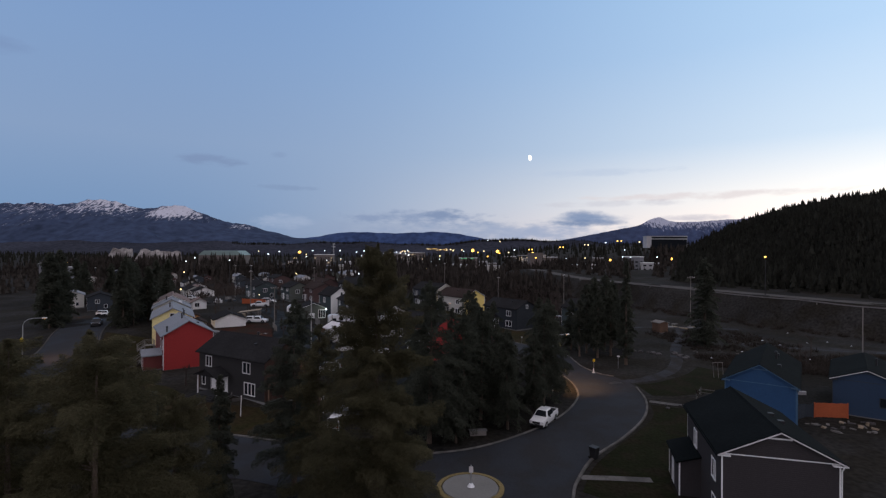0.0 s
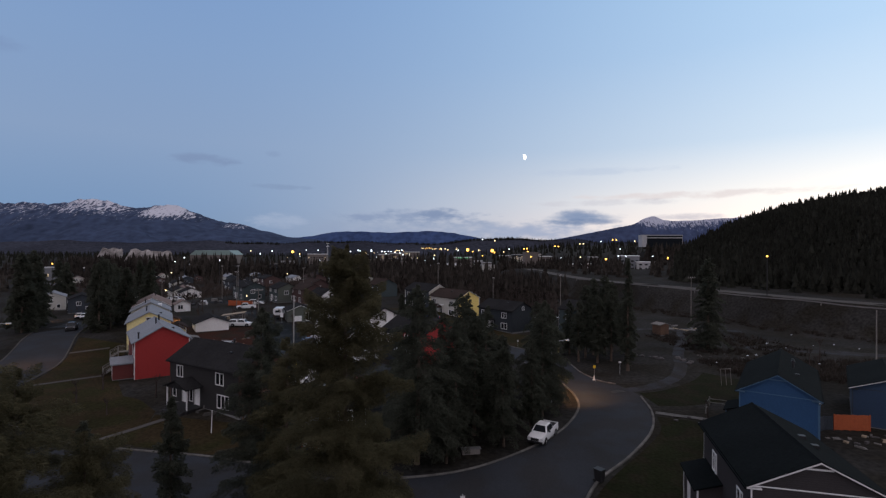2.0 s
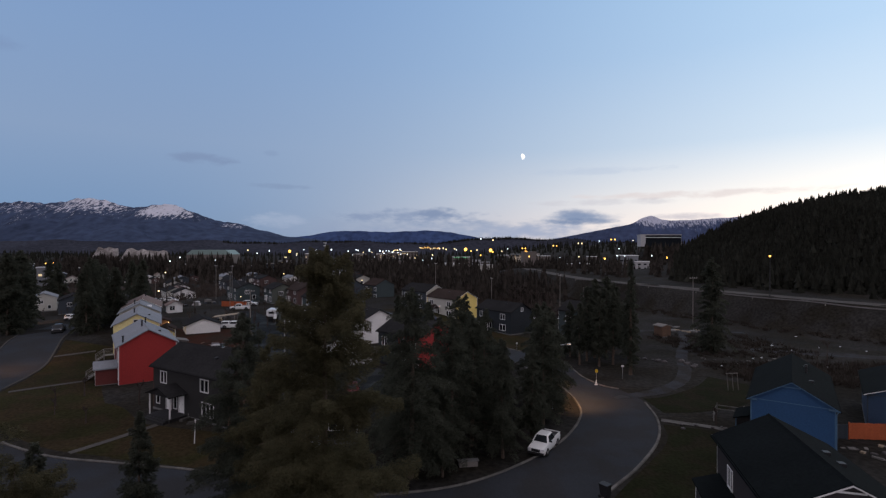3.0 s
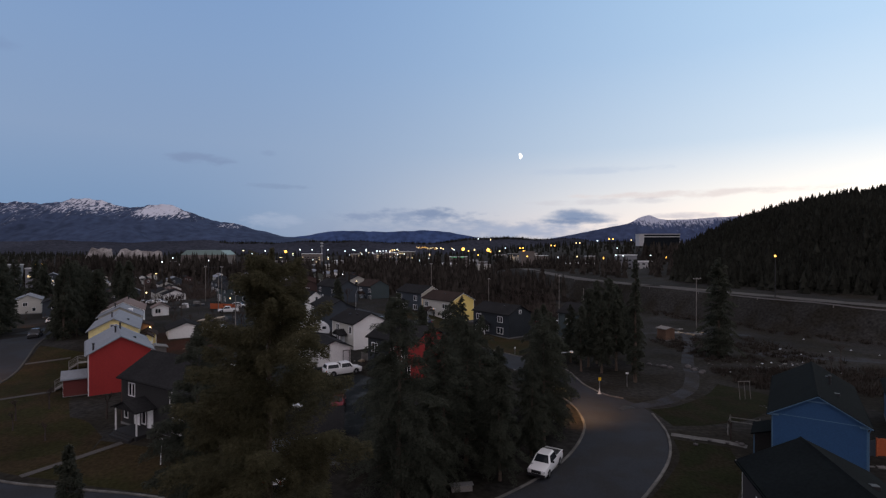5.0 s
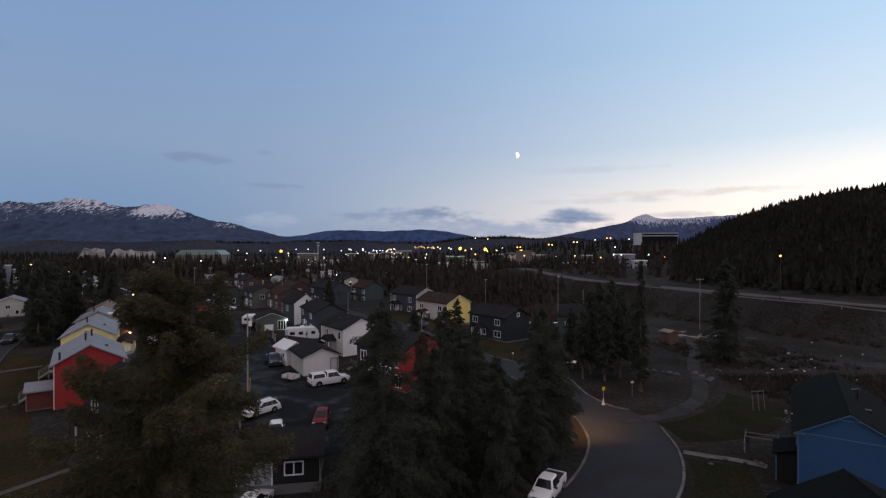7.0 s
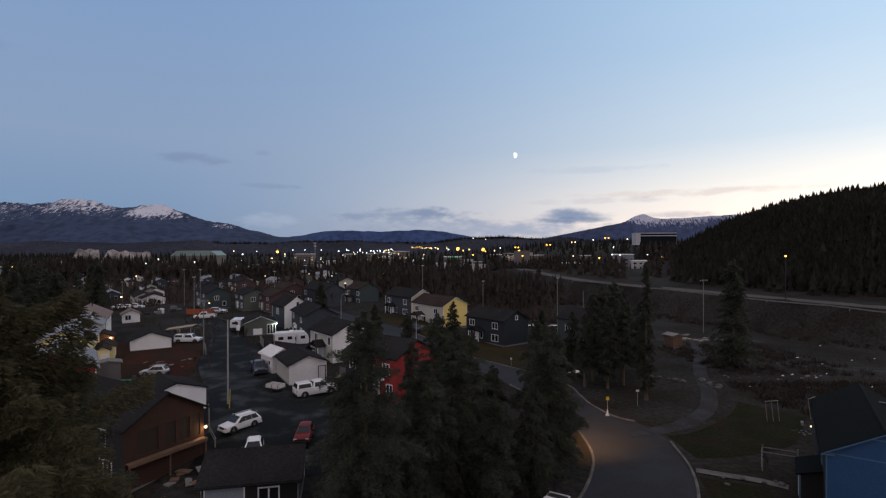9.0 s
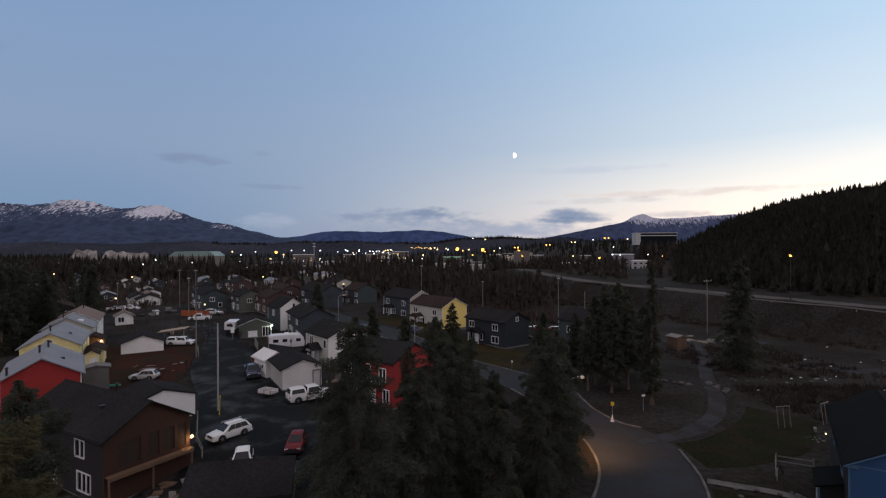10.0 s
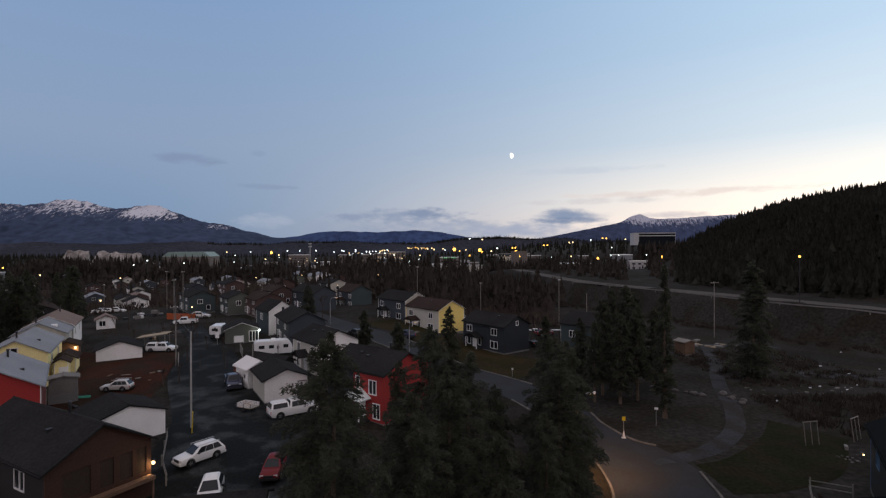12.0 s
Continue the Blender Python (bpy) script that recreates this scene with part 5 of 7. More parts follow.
YARD_TREES = [(-150, 199, 17), (-158, 205, 18), (-166, 199, 17), (-172, 212, 18), (-148, 212, 16), (-140, 216, 15), (-10, 110, 8), (4, 118, 9), (-3, 92, 9), (-27, 140, 10), (-92, 158, 15), (-97, 165, 14), (-108, 178, 16), (-112, 170, 14)]
plant(mid, FIELD_TREES + STREET_TREES + YARD_TREES, 7)
spire = [(conifer(33, 18, 4.1, 28000, 0.34, M_needles, "tall slim dark spruce standing on the field", thin=1.2, gap=0.1, low=0.03, taper=0.62), 18)]
plant(spire, [(51.5, 106.5, 18.2)], 20)
narrow = [(conifer(34, 18, 1.35, 12000, 0.3, M_needles, "very slim tall spruce beside the trail", thin=1.2, gap=0.2, low=0.1, taper=0.7), 18)]
plant(narrow, [(28.9, 87.0, 18.0)], 21)
airy = [(conifer(35, 14, 2.5, 13000, 0.34, M_needles, "dark pine with a bare lower trunk", thin=1.2, gap=0.2, low=0.2, taper=0.5), 14),
        (conifer(36, 13, 2.1, 11000, 0.34, M_needles, "dark pine with a bare lower trunk", thin=1.2, gap=0.24, low=0.28, taper=0.55), 13)]
plant(airy, [(24.6, 96.5, 13.0), (26.8, 99.5, 14.2), (29.2, 100.5, 14.6), (31.4, 103.0, 13.4), (25.6, 92.5, 11.5), (28.4, 94.0, 12.2), (32.6, 98.5, 11.6), (22.6, 93.5, 10.5)], 22)


def wood(name, spots, label, mat, seed, tiers=5, broad=1.0):
    """Far woods: many small ragged conifers in one mesh."""
    r = random.Random(seed)
    verts, faces = [], []
    for x, y, z, tall in spots:
        wide = tall * r.uniform(0.13, 0.22) * broad
        for k in range(tiers):
            f0 = 0.08 + 0.9 * k / tiers
            z0, z1 = z + tall * f0, z + tall * min(1.0, f0 + 1.5 / tiers)
            rad = wide * (1 - f0 * 0.93)
            b = len(verts)
            n = 9
            verts.append((x + r.uniform(-0.15, 0.15) * rad, y, z1))
            for q in range(n):
                a = q * math.tau / n + r.uniform(-0.3, 0.3)
                rr = rad * r.uniform(0.2, 1.35)
                verts.append((x + rr * math.cos(a), y + rr * math.sin(a), z0 - r.uniform(0, 0.06) * tall))
            faces += [(b, b + 1 + q, b + 1 + (q + 1) % n) for q in range(n)]
        b = len(verts)
        verts += [(x - 0.2, y, z - 1), (x + 0.2, y, z - 1), (x, y, z + tall * 0.3)]
        faces.append((b, b + 1, b + 2))
    me = bpy.data.meshes.new(name)
    me.from_pydata(verts, [], faces)
    me.materials.append(mat)
    return tagged(new(name, me), label, "woods", kind="stuff")


rng = random.Random(8)
spots = []
while len(spots) < 15000:
    y = rng.uniform(70, 480)
    s = rng.uniform(16, 420) ** 1.0
    x = float(np.interp(y, HIGH_Y, HIGH_X)) + s
    if s < 24 and rng.random() < 0.8 or x - 0.44 * y < rng.uniform(-4, 14) or x > 0.95 * y + 25:
        continue
    spots.append((x, y, ground_z(x, y) - 0.3, rng.uniform(4.6, 7) if rng.random() < 0.9 else rng.uniform(7, 9.5)))
wood("hillside_woods", spots, "dense dark conifer forest on the hillside", M_farwood, 3, 4, 1.35)
spots = []
for _ in range(1700):
    y = rng.uniform(205, 520)
    x = rng.uniform(-1.1, 0.22) * y
    if abs(x - float(np.interp(y, HIGH_Y, HIGH_X))) < 9 or (y < 335 and x < -35 and rng.random() < (0.95 if -215 < x < -70 else 0.55)) or (335 <= y < 450 and x < -50 and rng.random() < 0.6):
        continue
    spots.append((x, y, ground_z(x, y) - 0.3, rng.uniform(6, 13)))
for _ in range(900):
    y = rng.uniform(235, 760)
    x = rng.uniform(0.08, 0.43) * y
    if abs(x - float(np.interp(y, HIGH_Y, HIGH_X))) < 11 or 0.345 < x / y < 0.385 and y < 440:
        continue
    spots.append((x, y, ground_z(x, y) - 0.3, rng.uniform(5, 10)))
for _ in range(330):
    x, y = rng.uniform(-440, -180), rng.uniform(440, 538)
    spots.append((x, y, ground_z(x, y) - 0.3, rng.uniform(8, 19)))
for x0, x1, n in ((-245, -168, 75), (-325, -270, 45)):
    for _ in range(n):
        x, y = rng.uniform(x0, x1), rng.uniform(436, 462)
        spots.append((x, y, ground_z(x, y) - 0.3, rng.uniform(13, 21)))
for _ in range(260):
    x, y = rng.uniform(-30, 42), rng.uniform(188, 300)
    if y < 205 and x < -8 or abs(x - float(np.interp(y, HIGH_Y, HIGH_X))) < 9:
        continue
    spots.append((x, y, ground_z(x, y) - 0.3, rng.uniform(7, 13)))
for x0, x1, y0, y1, low, high, n in ((-335, -255, 462, 476, 19, 24, 46), (-245, -198, 462, 478, 19, 24, 26), (-165, 60, 440, 520, 13, 19.5, 190), (-195, -120, 440, 500, 13, 18, 40)):
    for _ in range(n):
        x, y = rng.uniform(x0, x1), rng.uniform(y0, y1)
        if abs(x - float(np.interp(y, HIGH_Y, HIGH_X))) > 10:
            spots.append((x, y, ground_z(x, y) - 0.3, rng.uniform(low, high)))
for _ in range(110):
    x, y = rng.uniform(-408, -310), rng.uniform(528, 545)
    g = ground_z(x, y) - 0.3
    spots.append((x, y, g, max(5, rng.uniform(9.0, 13.0) - g)))
for _ in range(70):
    x, y = rng.uniform(205, 252), rng.uniform(528, 548)
    g = ground_z(x, y) - 0.3
    spots.append((x, y, g, max(5, rng.uniform(24.0, 28.5) - g)))
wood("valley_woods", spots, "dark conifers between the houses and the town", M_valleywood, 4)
spots = []
for _ in range(2600):
    y = rng.uniform(700, 2300)
    x = rng.uniform(-1.0, 0.75) * y
    if rng.random() < 0.75 and -0.45 * y < x < 0.08 * y and y < 1500:
        continue
    spots.append((x, y, ground_z(x, y) - 0.5, rng.uniform(10, 20)))
for _ in range(1500):
    x, y = rng.uniform(-900, 1000), rng.uniform(1985, 2010)
    spots.append((x, y, terrace(x) - 14, rng.uniform(7, 15)))
wood("far_woods", spots, "dark band of forest along the valley floor", M_farwood, 5, 2)


def bare_tree(seed, tall):
    r = random.Random(seed)
    ob = thing("bare_tree", Matrix(), "leafless grey-brown poplar with fine twigs", "tree", "bare trees")
    bm = bmesh.new()
    tube(bm, (0, 0, -0.3), (0, 0, tall * 0.35), 0.16, 0.12, 6)
    part("trunk", bm, M_twig, ob)
    bm = bmesh.new()

    def grow(p, d, ln, rad, depth):
        q = p + d * ln
        tube(bm, p, q, rad, rad * 0.6, 3)
        if depth:
            for _ in range(r.randint(3, 4)):
                e = (d + Vector((r.uniform(-0.7, 0.7), r.uniform(-0.7, 0.7), r.uniform(-0.05, 0.6)))).normalized()
                grow(p + d * ln * r.uniform(0.5, 1.0), e, ln * r.uniform(0.55, 0.8), rad * 0.55, depth - 1)

    grow(Vector((0, 0, tall * 0.3)), Vector((0.05, 0, 1)), tall * 0.26, 0.12, 4)
    part("branch_crown", bm, M_twig, ob)
    return ob


bare = [(bare_tree(41, 8), 8), (bare_tree(42, 8), 8)]
rng = random.Random(9)
BARE = [(rng.uniform(4, 34), rng.uniform(160, 215), rng.uniform(6, 9)) for _ in range(34)] + [(rng.uniform(-20, 0), rng.uniform(196, 240), rng.uniform(6, 9)) for _ in range(14)] + \
       [(-20, 124, 5), (-56, 116, 5), (-33, 110, 4.5), (-30, 104, 4), (-73, 112, 6), (-62, 128, 6), (-68, 142, 7), (-95, 185, 8), (-104, 192, 8), (-80, 190, 8), (-28, 158, 7), (-12, 132, 5), (60, 90, 4), (66, 96, 5), (57, 84, 4)]
plant(bare, BARE, 10)


# bare bushes round the yards, and dark scrub on the field
rng = random.Random(17)
shrub = [(bare_tree(43, 4), 4), (bare_tree(44, 4), 4)]
for src, own in shrub:
    src.name = "bush"
    tagged(src, "leafless brown bush with dense twigs", "bush", "bushes")
YARDS = [(-38, -30, 84, 101, 3), (-58, -40, 116, 140, 14), (-30, -20, 108, 132, 9), (-70, -56, 140, 160, 8), (-20, -6, 112, 128, 6), (30, 44, 60, 66, 4), (22, 34, 132, 150, 8), (-47, -36, 62, 72, 5), (-90, -70, 160, 185, 8), (-60, -34, 116, 150, 26), (-100, -72, 150, 200, 24), (-32, -12, 112, 136, 12), (-38, -32, 100, 118, 3), (-130, -104, 160, 200, 14), (8, 30, 136, 158, 16)]
SHRUBS = [(rng.uniform(a, b), rng.uniform(c, d), rng.uniform(1.2, 3.4)) for a, b, c, d, n in YARDS for _ in range(n)]
plant(shrub, SHRUBS, 18)
spots = [(rng.uniform(44, 84), rng.uniform(80, 95), 0, rng.uniform(0.7, 2.2)) for _ in range(520)] + [(rng.uniform(46, 70), rng.uniform(100, 128), 0, rng.uniform(0.6, 1.8)) for _ in range(200)]
spots += [(float(np.interp(y, HIGH_Y, HIGH_X)) - rng.uniform(12, 22), y, 0, rng.uniform(0.6, 1.8)) for y in [rng.uniform(100, 250) for _ in range(260)]]


def brush(name, spots, label, mat, seed):
    """Low tangled scrub: sprays of thin twigs from many roots, in one mesh."""
    r = random.Random(seed)
    verts, faces = [], []
    for x, y, tall in spots:
        z = ground_z(x, y) - 0.05
        for _ in range(26):
            a, lean = r.uniform(0, math.tau), r.uniform(0.1, 1.3)
            ln = tall * r.uniform(0.4, 1.0)
            px, py = x + r.uniform(-0.5, 0.5) * tall, y + r.uniform(-0.5, 0.5) * tall
            tip = (px + ln * math.sin(lean) * math.cos(a), py + ln * math.sin(lean) * math.sin(a), z + ln * math.cos(lean))
            w = 0.03 + 0.05 * tall * r.random()
            b = len(verts)
            verts += [(px - w, py, z), (px + w, py, z), tip]
            faces.append((b, b + 1, b + 2))
    me = bpy.data.meshes.new(name)
    me.from_pydata(verts, [], faces)
    me.materials.append(mat)
    return tagged(new(name, me), label, "scrub", kind="stuff")


thicket = [(rng.uniform(-0.75, 0.16) * y, y, rng.uniform(2.5, 6.5)) for y in [rng.uniform(190, 430) for _ in range(900)]]
thicket += [(rng.uniform(-6, 34), rng.uniform(158, 215), rng.uniform(2.0, 5.0)) for _ in range(160)]
brush("thicket", [p for p in thicket if abs(p[0] - float(np.interp(p[1], HIGH_Y, HIGH_X))) > 12], "leafless grey-brown poplar thickets between the houses", M_twig, 29)
brush("scrub", [(x, y, min(t, 1.4)) for x, y, z, t in spots if not (30 < x < 46 and y < 84)], "low dark bare scrub on the field", M_scrub, 19)
# ---- vehicles ----
def heading(x, y, dx, dy, z=None):
    """The pose of a thing whose front (+y) points along (dx, dy)."""
    return pose(x, y, ground_z(x, y) + 0.05 if z is None else z, 0, 0, math.degrees(math.atan2(-dx, dy)))


def loft(bm, stations, ring):
    """Skin closed rings along y. stations: list of (y, half width, z low, z high, tuck)."""
    rings = []
    for y, w, lo, hi, tuck in stations:
        pts = [(-w * 0.94, lo), (-w, lo + (hi - lo) * 0.25), (-w, lo + (hi - lo) * 0.72), (-w + tuck, hi - 0.02), (-w + tuck + 0.1, hi),
               (w - tuck - 0.1, hi), (w - tuck, hi - 0.02), (w, lo + (hi - lo) * 0.72), (w, lo + (hi - lo) * 0.25), (w * 0.94, lo)]
        rings.append([bm.verts.new((x, y, z)) for x, z in pts])
    for r, s in zip(rings, rings[1:]):
        for k in range(len(r)):
            bm.faces.new((r[k], r[(k + 1) % len(r)], s[(k + 1) % len(s)], s[k]))
    bm.faces.new(rings[0])
    bm.faces.new(rings[-1][::-1])
    bmesh.ops.recalc_face_normals(bm, faces=bm.faces)


def wheel(parent, x, y, r, side):
    bm = bmesh.new()
    n, w = 20, 0.11
    prof = [(-w, r * 0.62), (-w, r * 0.93), (-w * 0.7, r), (w * 0.7, r), (w, r * 0.93), (w, r * 0.62)]
    rings = [[bm.verts.new((u, q * math.cos(k * math.tau / n), q * math.sin(k * math.tau / n))) for k in range(n)] for u, q in prof]
    for a, b in zip(rings, rings[1:]):
        for k in range(n):
            bm.faces.new((a[k], a[(k + 1) % n], b[(k + 1) % n], b[k]))
    wh = part("wheel", bm, M_rubber, parent, smooth=True)
    wh.matrix_local = pose(x, y, r)
    bm = bmesh.new()
    tube(bm, (-0.07, 0, 0), (0.07, 0, 0), r * 0.62, r * 0.62, 16)
    for k in range(5):
        a = k * math.tau / 5
        tube(bm, (side * 0.08, 0.05 * math.cos(a), 0.05 * math.sin(a)), (side * 0.08, r * 0.55 * math.cos(a), r * 0.55 * math.sin(a)), 0.03, 0.025, 5)
    part("rim", bm, M_rim, wh)


def glazed(parent, corners, name="window"):
    """A thin dark pane over four corners of a cabin side."""
    bm = bmesh.new()
    c = [Vector(p) for p in corners]
    nrm = (c[1] - c[0]).cross(c[3] - c[0]).normalized() * 0.012
    a = [bm.verts.new(p + nrm) for p in c]
    b = [bm.verts.new(p - nrm) for p in c]
    bm.faces.new(a)
    bm.faces.new(b[::-1])
    for i in range(4):
        j = (i + 1) % 4
        bm.faces.new((a[j], a[i], b[i], b[j]))
    bmesh.ops.recalc_face_normals(bm, faces=bm.faces)
    return part(name, bm, M_glass, parent)


def cabin(parent, paint, y_front, y_wind, y_back, y_rear, w, z0, z1, doors=2):
    """A tapered cabin with windscreen, rear glass and side windows. y falls from front to rear."""
    t = 0.25
    bm = bmesh.new()
    lo = [(-w, y_front, z0), (w, y_front, z0), (w, y_rear, z0), (-w, y_rear, z0)]
    hi = [(-w + t, y_wind, z1), (w - t, y_wind, z1), (w - t, y_back, z1), (-w + t, y_back, z1)]
    a = [bm.verts.new(p) for p in lo]
    b = [bm.verts.new(p) for p in hi]
    bm.faces.new(a[::-1])
    bm.faces.new(b)
    for i in range(4):
        j = (i + 1) % 4
        bm.faces.new((a[i], a[j], b[j], b[i]))
    bmesh.ops.bevel(bm, geom=[e for e in bm.edges if max(v.co.z for v in e.verts) > z0 + 0.1], offset=0.1, segments=3, affect="EDGES")
    bmesh.ops.recalc_face_normals(bm, faces=bm.faces)
    cab = part("cabin", bm, paint, parent, smooth=True)
    cab.data.set_sharp_from_angle(angle=radians(38))

    def on(p, q, f):
        return Vector(p).lerp(Vector(q), f)

    def face(i, j, u0, u1, v0=0.08, v1=0.9):
        return [on(on(lo[i], lo[j], u0), on(hi[i], hi[j], u0), v0), on(on(lo[i], lo[j], u1), on(hi[i], hi[j], u1), v0),
                on(on(lo[i], lo[j], u1), on(hi[i], hi[j], u1), v1), on(on(lo[i], lo[j], u0), on(hi[i], hi[j], u0), v1)]

    glazed(cab, face(0, 1, 0.08, 0.92), "windscreen")
    glazed(cab, face(2, 3, 0.1, 0.9), "rear_window")
    for i, j, flip in ((1, 2, False), (3, 0, True)):
        edges = [0.1 + 0.82 * k / doors for k in range(doors + 1)]
        for u0, u1 in zip(edges, edges[1:]):
            a0, a1 = (u0 + 0.005, u1 - 0.005)
            if flip:
                a0, a1 = 1 - a1, 1 - a0
            glazed(cab, face(i, j, a0, a1, 0.08, 0.84), "side_window")
    return cab


def vehicle(name, m, paint, label, category, kind="suv", group="parked vehicles"):
    ob = thing(name, m, label, category, group)
    spec = {"suv": (4.5, 0.9, 0.37, 1.0, 1.62), "compact": (4.15, 0.86, 0.36, 0.95, 1.58), "pickup": (5.3, 0.94, 0.38, 1.1, 1.76), "old_pickup": (4.9, 0.86, 0.33, 1.0, 1.62),
            "hatch": (3.9, 0.83, 0.31, 0.92, 1.46), "sedan": (4.6, 0.88, 0.32, 0.95, 1.45)}[kind]
    L, w, r, belt, roof = spec
    f, b = L / 2, -L / 2
    low = r * 0.75
    bm = bmesh.new()
    hood = belt - 0.06
    loft(bm, [(f, w * 0.82, low + 0.12, hood - 0.22, 0.06), (f - 0.12, w * 0.95, low, hood - 0.1, 0.06), (f - 0.9, w, low, hood, 0.07), (f - 1.35, w, low, belt, 0.05),
              (0, w, low, belt, 0.04), (b + 0.35, w, low, belt, 0.04), (b + 0.06, w * 0.97, low + 0.05, belt - 0.03, 0.05), (b, w * 0.9, low + 0.14, belt - 0.1, 0.06)], 10)
    body = part("body", bm, paint, ob, smooth=True)
    body.data.set_sharp_from_angle(angle=radians(38))
    if kind in ("suv", "hatch", "compact"):
        cabin(ob, paint, f - 1.1, f - 2.0, b + 0.6, b + 0.08, w - 0.03, belt - 0.02, roof, 2 if kind == "hatch" else 3)
    elif kind == "sedan":
        cabin(ob, paint, f - 1.2, f - 1.95, b + 1.2, b + 0.6, w - 0.03, belt - 0.02, roof, 2)
    else:
        cabin(ob, paint, f - 1.25, f - 1.75, f - 3.1, f - 3.25, w - 0.04, belt - 0.02, roof, 2)
        bm = bmesh.new()
        box(bm, -w + 0.14, w - 0.14, b + 0.1, f - 3.4, belt - 0.03, belt + 0.008)
        part("bed", bm, M_black, ob, "dark cargo bed liner")
        for x0, x1 in ((-w + 0.03, -w + 0.14), (w - 0.14, w - 0.03)):
            part("bed_rail", boxed(x0, x1, b + 0.05, f - 3.3, belt - 0.02, belt + 0.09, bevel=0.02), paint, ob)
        part("tailgate", boxed(-w + 0.12, w - 0.12, b + 0.02, b + 0.1, belt - 0.4, belt + 0.09, bevel=0.02), paint, ob)
    for s in (-1, 1):
        part("headlight", boxed(s * w * 0.72 - 0.17, s * w * 0.72 + 0.17, f - 0.1, f - 0.02, hood - 0.3, hood - 0.14, bevel=0.02), M_lens, ob)
        part("tail_light", boxed(s * w * 0.84 - 0.08, s * w * 0.84 + 0.08, b - 0.015, b + 0.05, belt - 0.38, belt - 0.12, bevel=0.02), M_tail, ob)
        part("mirror", boxed(s * (w + 0.1) - 0.09, s * (w + 0.1) + 0.09, f - 1.75, f - 1.62, belt + 0.02, belt + 0.2, bevel=0.03), M_black, ob)
        for y in (f - 0.95, b + 0.98):
            bm = bmesh.new()
            tube(bm, (s * (w - 0.25), y, r), (s * (w + 0.006), y, r), r * 1.2, r * 1.2, 20)
            part("wheel_arch", bm, M_black, ob)
            wheel(ob, s * (w - 0.07), y, r, s)
    part("grille", boxed(-w * 0.5, w * 0.5, f - 0.06, f + 0.012, hood - 0.42, hood - 0.16, bevel=0.02), M_black, ob)
    for y0, y1 in ((f - 0.1, f + 0.07), (b - 0.08, b + 0.08)):
        part("bumper", boxed(-w * 0.93, w * 0.93, y0, y1, low + 0.02, low + 0.26, bevel=0.04), M_black if paint != M_paint_white or kind != "suv" else paint, ob)
    return ob, spec


def canopy(ob, spec, paint):
    """A cap over a pickup's bed, with dark side windows."""
    L, w, r, belt, roof = spec
    f, b = L / 2, -L / 2
    cab = cabin(ob, paint, f - 3.3, f - 3.36, b + 0.2, b + 0.06, w - 0.05, belt + 0.05, roof - 0.02, 1)
    cab.name = "canopy"
    return cab


def roof_rack(ob, spec):
    L, w, r, belt, roof = spec
    for s in (-1, 1):
        bm = bmesh.new()
        bent(bm, [(s * (w - 0.3), 0.6, roof + 0.02), (s * (w - 0.3), 0.5, roof + 0.08), (s * (w - 0.3), -1.7, roof + 0.08), (s * (w - 0.3), -1.8, roof + 0.02)], 0.025)
        part("roof_rail", bm, M_rim, ob)


v, sp = vehicle("pickup_truck", heading(9.9, 57.2, -0.5, -0.87), M_paint_white, "white compact pickup truck parked at the kerb", "pickup truck", "old_pickup")
v, sp = vehicle("suv", heading(-18.3, 71.0, -0.6, -0.8) @ Matrix.Scale(0.87, 4), M_paint_white, "white sport utility vehicle parked on gravel", "car", "suv")
roof_rack(v, sp)
v, sp = vehicle("hatchback", heading(-14.8, 65.3, 0.3, -0.95), M_paint_white, "small white hatchback parked beside a garage", "car", "hatch")
v, sp = vehicle("hatchback", heading(-11.2, 68.6, 0.1, -0.99) @ Matrix.Scale(0.9, 4), M_paint_red, "red hatchback parked on gravel", "car", "hatch")
v, sp = vehicle("pickup_truck", heading(-13.7, 82.8, 0.82, 0.57), M_paint_white, "white pickup truck with a white canopy", "pickup truck", "pickup")
canopy(v, sp, M_paint_white)
v, sp = vehicle("hatchback", heading(-12.9, 54.6, 0.1, 0.99), M_paint_white, "white hatchback parked before the dark garage", "car", "hatch")
v, sp = vehicle("pickup_truck", heading(-24.9, 94.2, 0.45, -0.9), M_paint_navy, "dark blue pickup truck beside the lane", "pickup truck", "pickup")
v, sp = vehicle("suv", heading(-40.9, 95.4, -1, -0.12) @ Matrix.Scale(0.9, 4), M_paint_silver, "silver sport utility vehicle on a reddish yard", "car", "compact")
roof_rack(v, sp)
v, sp = vehicle("pickup_truck", heading(-46.9, 117.2, 1, 0.05) @ Matrix.Scale(0.92, 4), M_paint_white, "white pickup truck with a canopy beside a garage", "pickup truck", "pickup")
canopy(v, sp, M_paint_white)
